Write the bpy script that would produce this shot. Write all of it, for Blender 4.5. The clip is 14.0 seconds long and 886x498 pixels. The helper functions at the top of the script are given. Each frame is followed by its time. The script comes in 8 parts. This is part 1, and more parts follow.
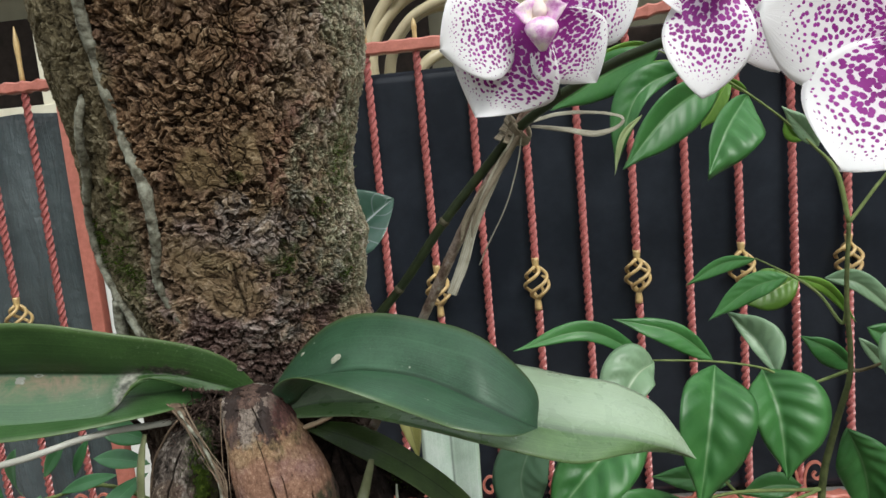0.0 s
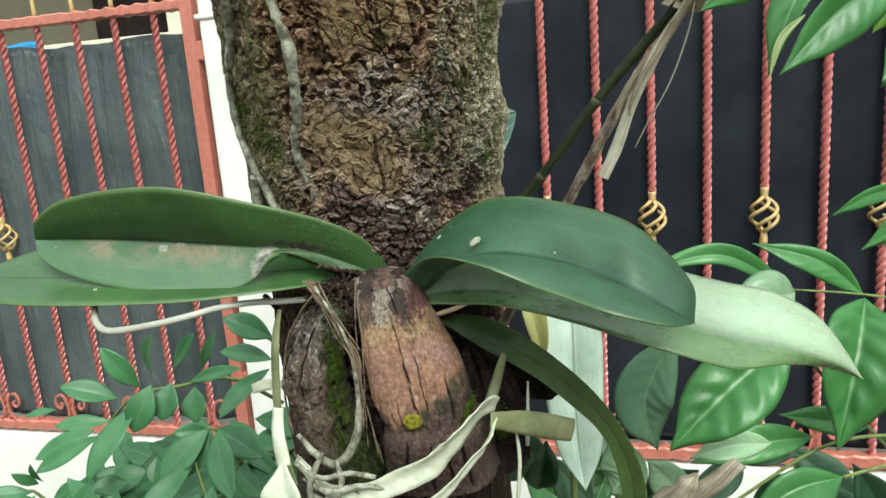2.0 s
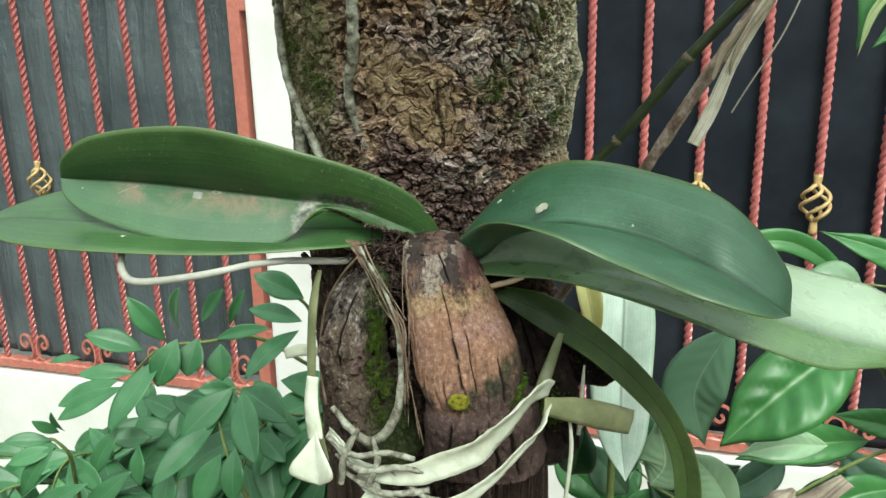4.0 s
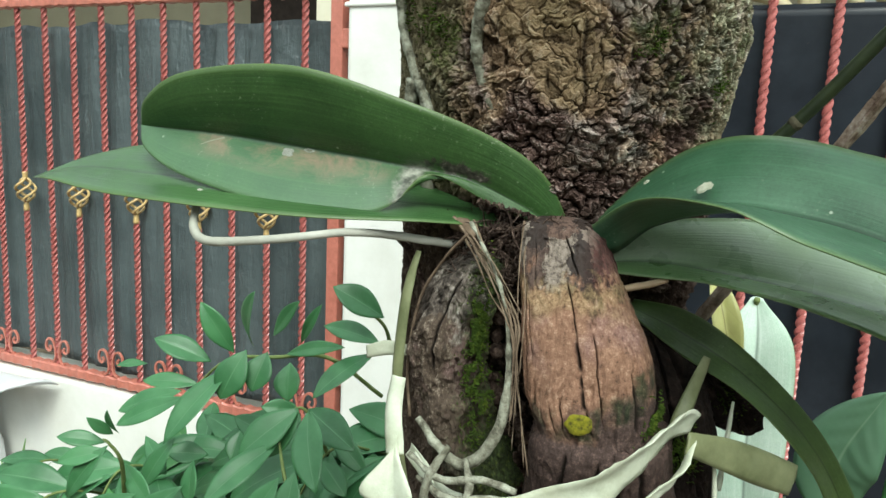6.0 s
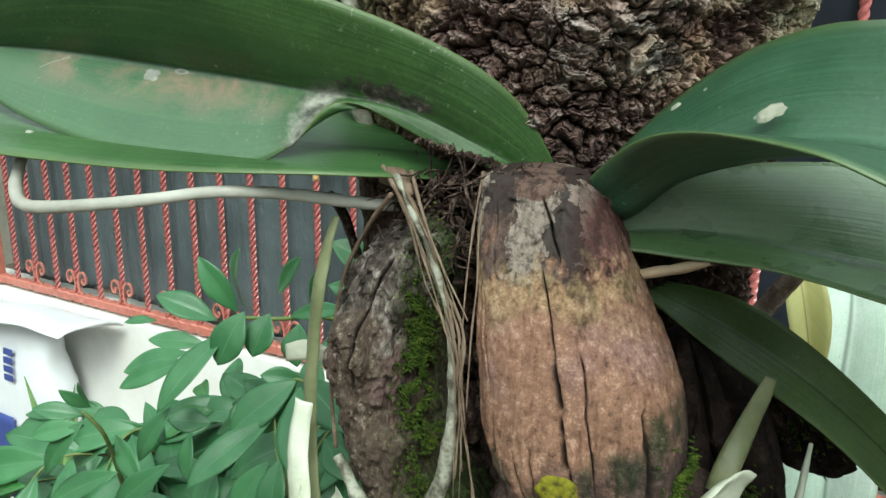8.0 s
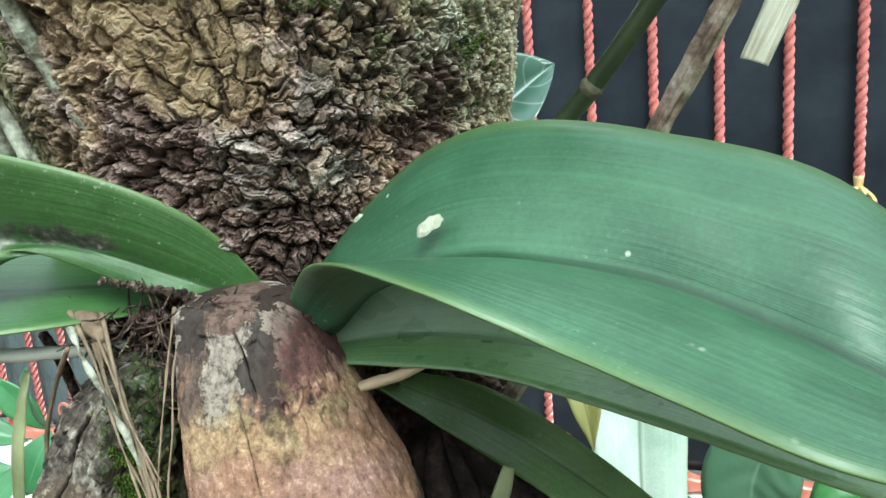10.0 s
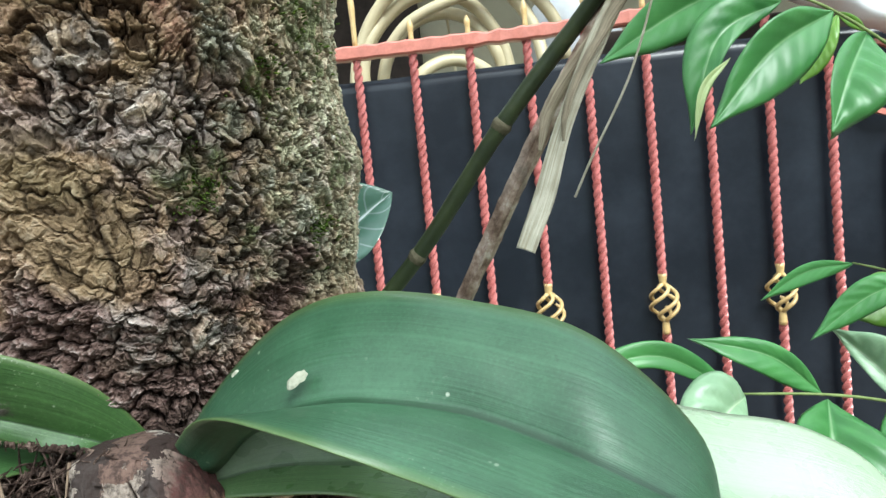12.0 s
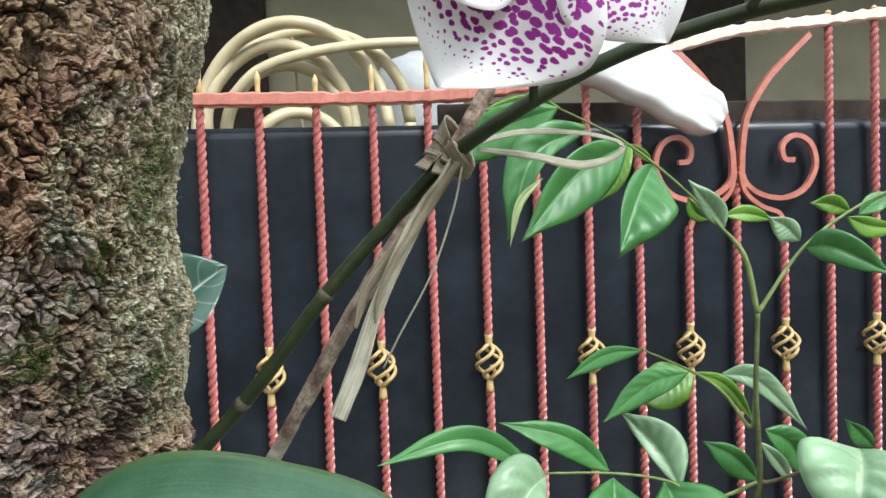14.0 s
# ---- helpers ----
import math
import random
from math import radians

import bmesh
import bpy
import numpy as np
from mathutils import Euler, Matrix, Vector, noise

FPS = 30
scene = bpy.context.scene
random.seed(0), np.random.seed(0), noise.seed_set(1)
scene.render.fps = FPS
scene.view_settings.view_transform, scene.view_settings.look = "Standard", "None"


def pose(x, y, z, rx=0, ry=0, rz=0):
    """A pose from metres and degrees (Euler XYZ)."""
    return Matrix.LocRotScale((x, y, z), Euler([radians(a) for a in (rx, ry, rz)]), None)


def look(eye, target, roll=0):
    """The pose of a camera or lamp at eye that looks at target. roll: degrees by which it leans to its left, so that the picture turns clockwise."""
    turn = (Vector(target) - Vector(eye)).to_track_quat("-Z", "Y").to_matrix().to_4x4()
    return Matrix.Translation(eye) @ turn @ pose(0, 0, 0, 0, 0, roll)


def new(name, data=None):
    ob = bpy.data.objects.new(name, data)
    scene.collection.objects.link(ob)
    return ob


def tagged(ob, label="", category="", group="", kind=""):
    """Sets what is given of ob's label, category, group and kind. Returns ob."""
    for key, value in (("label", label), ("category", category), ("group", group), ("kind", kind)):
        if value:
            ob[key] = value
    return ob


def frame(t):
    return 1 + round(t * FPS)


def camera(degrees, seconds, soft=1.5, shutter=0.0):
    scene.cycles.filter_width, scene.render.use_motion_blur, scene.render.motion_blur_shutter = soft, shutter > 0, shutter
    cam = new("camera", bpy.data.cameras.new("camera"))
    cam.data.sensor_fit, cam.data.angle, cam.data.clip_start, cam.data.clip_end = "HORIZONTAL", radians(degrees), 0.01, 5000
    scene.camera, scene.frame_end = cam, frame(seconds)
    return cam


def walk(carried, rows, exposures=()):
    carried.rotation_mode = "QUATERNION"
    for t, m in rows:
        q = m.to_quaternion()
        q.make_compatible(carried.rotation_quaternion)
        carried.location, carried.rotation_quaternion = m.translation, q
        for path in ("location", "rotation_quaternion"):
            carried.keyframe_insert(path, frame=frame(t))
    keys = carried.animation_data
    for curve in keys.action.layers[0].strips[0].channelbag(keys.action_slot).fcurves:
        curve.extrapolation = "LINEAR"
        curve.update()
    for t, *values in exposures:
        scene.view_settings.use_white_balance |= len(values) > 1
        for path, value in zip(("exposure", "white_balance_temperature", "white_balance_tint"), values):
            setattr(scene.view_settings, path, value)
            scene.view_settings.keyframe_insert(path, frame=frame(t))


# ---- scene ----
import itertools

cam = camera(63.6, 14.0)
PATH = [
    (0.0, pose(-0.0010, -0.0020, 1.1993, 82.12, 5.28, -0.83)),
    (0.5, pose(-0.0143, 0.0032, 1.1851, 81.28, 5.29, 2.80)),
    (1.0, pose(-0.0271, 0.0142, 1.1753, 80.23, 4.50, 5.05)),
    (1.5, pose(-0.0288, 0.0168, 1.1717, 79.27, 4.10, 6.25)),
    (2.0, pose(-0.0298, 0.0166, 1.1635, 78.22, 4.19, 7.41)),
    (2.5, pose(-0.0399, 0.0164, 1.1551, 77.47, 2.86, 8.16)),
    (5.0, pose(-0.0705, 0.0840, 1.1514, 75.47, -0.09, 12.00)),
    (5.5, pose(-0.0904, 0.0928, 1.1207, 77.27, -0.35, 14.56)),
    (6.0, pose(-0.0831, 0.1006, 1.1038, 80.82, -2.54, 17.09)),
    (6.5, pose(-0.0854, 0.1324, 1.1012, 79.62, -1.76, 22.46)),
    (7.0, pose(-0.0900, 0.1652, 1.0963, 76.72, -2.41, 24.48)),
    (9.5, pose(-0.0353, 0.2435, 1.1030, 75.92, 3.77, 14.77)),
    (10.0, pose(-0.0320, 0.2401, 1.1142, 78.46, 4.65, 10.94)),
    (10.5, pose(-0.0196, 0.2399, 1.1188, 79.88, 6.82, 10.27)),
    (11.0, pose(-0.0175, 0.2258, 1.1263, 84.33, 7.24, 5.93)),
    (11.5, pose(-0.0195, 0.2042, 1.1346, 85.43, 6.35, 0.09)),
    (12.0, pose(-0.0259, 0.1927, 1.1363, 85.52, 5.67, -1.58)),
    (12.5, pose(-0.0235, 0.1851, 1.1472, 85.75, 3.22, -7.04)),
    (13.0, pose(-0.0210, 0.1812, 1.1578, 86.48, 1.73, -10.47)),
    (13.5, pose(-0.0219, 0.1710, 1.1720, 87.87, 1.79, -12.94)),
    (14.0, pose(-0.0195, 0.1583, 1.1836, 87.62, 1.95, -14.13)),
]
walk(cam, PATH, [(0.0, 0.24, 6450, 8), (0.5, 0.48, 6450, 4), (1.0, 0.74, 6450, 0), (2.5, 0.86, 6450, -2), (5.0, 0.82, 6400, -3), (6.5, 0.74, 6350, -3), (7.2, 0.60, 6350, -2), (9.5, 1.36, 5900, -8), (11.0, 1.48, 5950, -3), (12.5, 1.16, 6050, 3), (14.0, 1.02, 6200, 6)])

# ---- daylight: bright overcast ----
world = bpy.data.worlds.new("overcast_sky")
scene.world = world
world.use_nodes = True
wn, wl = world.node_tree.nodes, world.node_tree.links
wn.clear()
sky = wn.new("ShaderNodeTexSky")
sky.sky_type = "NISHITA"
sky.sun_disc = False
sky.sun_elevation, sky.sun_rotation = radians(46), radians(154)
sky.dust_density, sky.air_density = 3.0, 1.0
soft_sky = wn.new("ShaderNodeHueSaturation")
soft_sky.inputs["Saturation"].default_value = 0.35
back = wn.new("ShaderNodeBackground")
back.inputs["Strength"].default_value = 0.15
cloud = wn.new("ShaderNodeMix")
cloud.data_type = "RGBA"
cloud.inputs[0].default_value = 0.65
cloud.inputs[7].default_value = (7.2, 7.6, 7.9, 1)
wout = wn.new("ShaderNodeOutputWorld")
wl.new(sky.outputs[0], soft_sky.inputs["Color"])
wl.new(soft_sky.outputs[0], cloud.inputs[6])
wl.new(cloud.outputs[2], back.inputs["Color"])
wl.new(back.outputs[0], wout.inputs["Surface"])
sun_data = bpy.data.lights.new("sun", "SUN")
sun_data.energy, sun_data.angle, sun_data.color = 1.9, radians(24), (1.0, 0.985, 0.95)
sun = new("sun", sun_data)
sun.matrix_world = look((1.1, -1.9, 3.7), (0, 0.4, 1.0))


# ---- small tools ----
def spline(points, n):
    """n points along a smooth curve through the given ones."""
    p = np.array(points, float)
    if len(p) == 2:
        return p[0] + (p[1] - p[0]) * np.linspace(0, 1, n)[:, None]
    q = np.vstack([2 * p[0] - p[1], p, 2 * p[-1] - p[-2]])
    s = np.linspace(0, len(p) - 1, n)
    i = np.minimum(s.astype(int), len(p) - 2)
    f = (s - i)[:, None]
    a, b, c, d = q[i], q[i + 1], q[i + 2], q[i + 3]
    return 0.5 * (2 * b + (c - a) * f + (2 * a - 5 * b + 4 * c - d) * f ** 2 + (3 * b - a - 3 * c + d) * f ** 3)


def hash3(i, seed):
    h = (i[..., 0] * 73856093) ^ (i[..., 1] * 19349663) ^ (i[..., 2] * 83492791) ^ (seed * 2654435761)
    h = (h ^ (h >> 13)) * 1274126177
    h = (h ^ (h >> 16)) & 0xFFFFFF
    return h / float(0xFFFFFF)


def vnoise(p, seed=0):
    i = np.floor(p).astype(np.int64)
    f = p - i
    f = f * f * (3 - 2 * f)
    out = 0
    for dx in (0, 1):
        for dy in (0, 1):
            for dz in (0, 1):
                w = (f[:, 0] if dx else 1 - f[:, 0]) * (f[:, 1] if dy else 1 - f[:, 1]) * (f[:, 2] if dz else 1 - f[:, 2])
                out = out + w * hash3(i + np.array([dx, dy, dz]), seed)
    return out


def fbm(p, octaves=4, seed=0):
    out, amp, total = 0, 1.0, 0.0
    for o in range(octaves):
        out = out + amp * vnoise(p * 2 ** o + 17.3 * o, seed + o)
        total += amp
        amp *= 0.5
    return out / total


def smooth(x, a, b):
    t = np.clip((x - a) / (b - a), 0, 1)
    return t * t * (3 - 2 * t)


def mesh_of(name, verts, faces, uvs=None, flat=False):
    me = bpy.data.meshes.new(name)
    me.from_pydata([tuple(map(float, v)) for v in verts], [], [tuple(map(int, q)) for q in faces])
    if uvs is not None:
        layer = me.uv_layers.new(name="UVMap")
        idx = np.zeros(len(me.loops), dtype=np.int32)
        me.loops.foreach_get("vertex_index", idx)
        layer.data.foreach_set("uv", np.asarray(uvs, dtype=np.float32)[idx].ravel())
    me.polygons.foreach_set("use_smooth", np.full(len(me.polygons), not flat))
    me.update()
    return me


def obj(name, me, material, parent=None, label=""):
    ob = new(name, me)
    if material is not None and not me.materials:
        me.materials.append(material)
    if parent is not None:
        ob.parent = parent
    if label:
        ob["label"] = label
    return ob


def part(name, bm, material, parent, label="", smooth_faces=False):
    me = bpy.data.meshes.new(name)
    if smooth_faces:
        for face in bm.faces:
            face.smooth = True
    bm.to_mesh(me)
    bm.free()
    return obj(name, me, material, parent, label)


def thing(name, place, label, category, group="", kind=""):
    ob = new(name)
    ob.location = place
    ob.empty_display_size = 0.02
    tagged(ob, label, category, group, kind)
    bpy.context.view_layer.update()
    return ob


def adopt(parent, *obs):
    """Put meshes made in world places under a thing, where they are."""
    for ob in obs:
        ob.parent = parent
        ob.matrix_parent_inverse = Matrix.Translation(parent.location).inverted()
    return obs[0]


def box(bm, centre, size, bevel=0.0, turn=None):
    made = bmesh.ops.create_cube(bm, size=1)
    vs = made["verts"]
    bmesh.ops.scale(bm, vec=size, verts=vs)
    if bevel:
        edges = list({e for v in vs for e in v.link_edges})
        out = bmesh.ops.bevel(bm, geom=edges, offset=bevel, segments=2, affect="EDGES", profile=0.5)
        vs = list({v for f in out["faces"] for v in f.verts} | {v for v in vs if v.is_valid})
    if turn is not None:
        bmesh.ops.transform(bm, matrix=turn, verts=vs)
    bmesh.ops.translate(bm, vec=centre, verts=vs)
    return vs


def tube_data(points, radii, sides=10, n=None, squash=1.0, rough=0.0, seed=0, spin=0.0, twist=0.0):
    """Vertices, faces and UVs of a round or square tube along a curve; ends closed."""
    n = n or max(4, 6 * len(points))
    c = spline(points, n)
    r = spline(np.array(radii, float)[:, None], n)[:, 0] if not np.isscalar(radii) else np.full(n, float(radii))
    t = np.gradient(c, axis=0)
    t /= np.linalg.norm(t, axis=1)[:, None] + 1e-12
    ref = np.array([0.0, 0.0, 1.0]) if abs(t[0][2]) < 0.8 else np.array([1.0, 0.0, 0.0])
    side = np.cross(t[0], ref)
    side /= np.linalg.norm(side)
    verts, uvs = [], []
    for k in range(n):
        side = side - t[k] * (side @ t[k])
        side /= np.linalg.norm(side)
        up = np.cross(t[k], side)
        a = np.linspace(0, 2 * math.pi, sides, endpoint=False) + spin + twist * k / n
        ring = c[k] + r[k] * (np.cos(a)[:, None] * side + squash * np.sin(a)[:, None] * up)
        verts.append(ring)
        uvs += [(j / sides, k / n) for j in range(sides)]
    verts = np.vstack(verts)
    if rough:
        centre = np.repeat(c, sides, axis=0)
        out = verts - centre
        size = np.linalg.norm(out, axis=1)[:, None] + 1e-9
        verts = verts + out / size * ((fbm(verts * 220 + seed * 7.7, 3, seed) - 0.5) * 2 * rough)[:, None]
    faces = []
    for k in range(n - 1):
        for j in range(sides):
            a, b = k * sides + j, k * sides + (j + 1) % sides
            faces.append((a, b, b + sides, a + sides))
    faces.append(tuple(range(sides - 1, -1, -1)))
    faces.append(tuple(range((n - 1) * sides, n * sides)))
    return verts, faces, uvs


def tube(name, points, radii, material, parent=None, label="", flat=False, **kw):
    v, f, u = tube_data(points, radii, **kw)
    ob = obj(name, mesh_of(name, v, f, u, flat), material, None, label)
    if parent is not None:
        adopt(parent, ob)
    return ob


def shell(grid, thick):
    """A closed sheet of some thickness over a grid of points (rows, columns, 3)."""
    g = np.array(grid)
    rows, cols = g.shape[:2]
    du, dv = np.gradient(g, axis=0), np.gradient(g, axis=1)
    nrm = np.cross(du, dv)
    nrm /= np.linalg.norm(nrm, axis=2)[..., None] + 1e-12
    v = np.linspace(-1, 1, cols)
    s = np.linspace(0, 1, rows)
    body = np.minimum(1, (1 - np.abs(v)[None, :] ** 4) + 0.25) * np.minimum(1, 6 * (1 - s[:, None]) + 0.25)
    low = g - nrm * (thick * body)[..., None]
    verts = np.vstack([g.reshape(-1, 3), low.reshape(-1, 3)])
    uv = [(j / (cols - 1), i / (rows - 1)) for i in range(rows) for j in range(cols)] * 2
    m = rows * cols
    faces = []
    for i in range(rows - 1):
        for j in range(cols - 1):
            a = i * cols + j
            faces.append((a, a + cols, a + cols + 1, a + 1))
            faces.append((m + a, m + a + 1, m + a + cols + 1, m + a + cols))
    rim = [i * cols for i in range(rows)] + [(rows - 1) * cols + j for j in range(1, cols)]
    rim += [i * cols + cols - 1 for i in range(rows - 2, -1, -1)] + list(range(cols - 2, 0, -1))
    for a, b in zip(rim, rim[1:] + rim[:1]):
        faces.append((a, m + a, m + b, b))
    return verts, faces, uv


def blade(name, left, mid, right, material, parent, thick=0.0022, ns=44, nv=9, bulge=(0.1, 0.1), label="", ruffle=0.0, seed=0):
    """A strap leaf between two margins and a midrib, each a smooth curve from base to tip."""
    a, m, b = spline(left, ns), spline(mid, ns), spline(right, ns)
    t = np.gradient(m, axis=0)
    cols = []
    for k in range(2 * nv + 1):
        w = k / nv
        if w <= 1:
            p, e, amount, wide = a + (m - a) * w, m - a, bulge[0], w
        else:
            p, e, amount, wide = m + (b - m) * (w - 1), b - m, bulge[1], w - 1
        nn = np.cross(t, e)
        size = np.linalg.norm(e, axis=1)[:, None]
        nn /= np.linalg.norm(nn, axis=1)[:, None] + 1e-12
        cols.append(p + nn * size * amount * 4 * wide * (1 - wide))
    g = np.stack(cols, 1)
    if ruffle:
        flatg = g.reshape(-1, 3)
        g = g + ((fbm(flatg * 45 + seed, 3, seed) - 0.5) * 2 * ruffle)[:, None].reshape(*g.shape[:2], 1) * np.array([0.2, -0.6, 0.8])
    v, f, u = shell(g, thick)
    ob = obj(name, mesh_of(name, v, f, u), material, None, label)
    return adopt(parent, ob) if parent is not None else ob


def plain_leaf(name, base, tip, width, face, material, parent, fold=0.25, droop=0.08, shape=0.45, veins=0, ripple=0.0, wave=0.0, ns=18, nv=5, thick=0.0006, seed=0, curl=0.0, label="", point=False, blunt=False):
    """A flat leaf from base to tip: width is its widest, face the way its upper side looks."""
    base, tip, face = np.array(base, float), np.array(tip, float), np.array(face, float)
    axis = tip - base
    size = np.linalg.norm(axis)
    ax = axis / size
    side = np.cross(ax, face)
    side /= np.linalg.norm(side) + 1e-9
    up = np.cross(side, ax)
    s = np.linspace(0, 1, ns)
    prof = np.sin(math.pi * s ** (math.log(0.5) / math.log(shape))) ** 0.85
    prof = prof * (1 - (0.0 if blunt else 0.35) * smooth(s, 0.75, 1.0)) + 0.012
    if point:
        prof = np.where(s < 0.52, np.sin(0.5 * math.pi * np.minimum(1, s / 0.52)) ** 0.8, 1 - (np.maximum(0, s - 0.52) / 0.48) ** 1.45) + 0.01
    g = np.zeros((ns, 2 * nv + 1, 3))
    for k in range(2 * nv + 1):
        v = k / nv - 1
        half = 0.5 * width * prof * v
        lift = np.abs(half) * fold - droop * size * (2 * s - 1) ** 2 + droop * size
        lift = lift - curl * size * s ** 3 + wave * width * np.sin(9 * s + 2.0 * np.sign(v) + seed) * v * v
        if veins:
            lift = lift + ripple * width * np.abs(np.sin(math.pi * (veins * (s - 0.22 * abs(v))))) * (1 - abs(v) ** 3) * min(1.0, 4 * abs(v))
        g[:, k] = base + ax * (s * size)[:, None] + side * half[:, None] + up * lift[:, None]
    vv, f, u = shell(g, thick)
    ob = obj(name, mesh_of(name, vv, f, u), material, None, label)
    return adopt(parent, ob) if parent is not None else ob


# ---- materials ----
class Mat:
    """A node material under construction."""

    def __init__(self, name, roughness=0.6, specular=0.5, metallic=0.0):
        self.m = bpy.data.materials.new(name)
        self.m.use_nodes = True
        self.n, self.l = self.m.node_tree.nodes, self.m.node_tree.links
        self.b = self.n["Principled BSDF"]
        self.b.inputs["Roughness"].default_value = roughness
        self.b.inputs["Specular IOR Level"].default_value = specular
        self.b.inputs["Metallic"].default_value = metallic
        self.co = self.n.new("ShaderNodeTexCoord")

    def put(self, node, key, value):
        if hasattr(value, "links"):
            self.l.new(value, node.inputs[key])
        elif value is not None:
            node.inputs[key].default_value = value

    def where(self, kind="Object", scale=(1, 1, 1)):
        node = self.n.new("ShaderNodeMapping")
        node.inputs["Scale"].default_value = scale
        self.l.new(self.co.outputs[kind], node.inputs["Vector"])
        return node.outputs[0]

    def noise(self, scale, detail=4, rough=0.55, at=None, distort=0.0, colour=False):
        node = self.n.new("ShaderNodeTexNoise")
        for k, v in (("Scale", scale), ("Detail", detail), ("Roughness", rough), ("Distortion", distort)):
            node.inputs[k].default_value = v
        self.l.new(at or self.co.outputs["Object"], node.inputs["Vector"])
        return node.outputs["Color" if colour else "Fac"]

    def cell(self, scale, at=None, feature="F1", out="Distance", randomness=1.0, flat=False):
        node = self.n.new("ShaderNodeTexVoronoi")
        node.voronoi_dimensions = "2D" if flat else "3D"
        node.feature = feature
        node.inputs["Scale"].default_value = scale
        node.inputs["Randomness"].default_value = randomness
        self.l.new(at or self.co.outputs["Object"], node.inputs["Vector"])
        return node.outputs[out]

    def ramp(self, value, stops):
        node = self.n.new("ShaderNodeValToRGB")
        while len(node.color_ramp.elements) < len(stops):
            node.color_ramp.elements.new(0.5)
        for e, (p, c) in zip(node.color_ramp.elements, stops):
            e.position = p
            e.color = (*c, 1) if not np.isscalar(c) else (c, c, c, 1)
        self.l.new(value, node.inputs[0])
        return node.outputs[0]

    def mix(self, fac, a, b, mode="MIX"):
        node = self.n.new("ShaderNodeMix")
        node.data_type, node.blend_type = "RGBA", mode
        for i, v in ((0, fac), (6, a), (7, b)):
            if hasattr(v, "links"):
                self.l.new(v, node.inputs[i])
            else:
                node.inputs[i].default_value = v if i == 0 else (*v, 1)
        return node.outputs[2]

    def math(self, op, a, b=None, clamp=False):
        node = self.n.new("ShaderNodeMath")
        node.operation, node.use_clamp = op, clamp
        for i, v in enumerate((a, b)):
            if v is None:
                continue
            if hasattr(v, "links"):
                self.l.new(v, node.inputs[i])
            else:
                node.inputs[i].default_value = v
        return node.outputs[0]

    def axes(self, kind="UV"):
        node = self.n.new("ShaderNodeSeparateXYZ")
        self.l.new(self.co.outputs[kind], node.inputs[0])
        return node.outputs

    def rand(self):
        return self.n.new("ShaderNodeObjectInfo").outputs["Random"]

    def colour(self, value):
        self.put(self.b, "Base Color", value if hasattr(value, "links") else (*value, 1))
        return self

    def bump(self, height, strength=0.3, distance=0.002):
        node = self.n.new("ShaderNodeBump")
        node.inputs["Strength"].default_value = strength
        node.inputs["Distance"].default_value = distance
        self.l.new(height, node.inputs["Height"])
        self.l.new(node.outputs[0], self.b.inputs["Normal"])
        return self

    def translucent(self, colour, amount):
        """Lets part of the light through a thin leaf or petal."""
        node, mixer = self.n.new("ShaderNodeBsdfTranslucent"), self.n.new("ShaderNodeMixShader")
        self.put(node, "Color", colour if hasattr(colour, "links") else (*colour, 1))
        mixer.inputs[0].default_value = amount
        out = self.n["Material Output"]
        self.l.new(self.b.outputs[0], mixer.inputs[1])
        self.l.new(node.outputs[0], mixer.inputs[2])
        self.l.new(mixer.outputs[0], out.inputs["Surface"])
        return self

    def set(self, key, value):
        self.put(self.b, key, value)
        return self


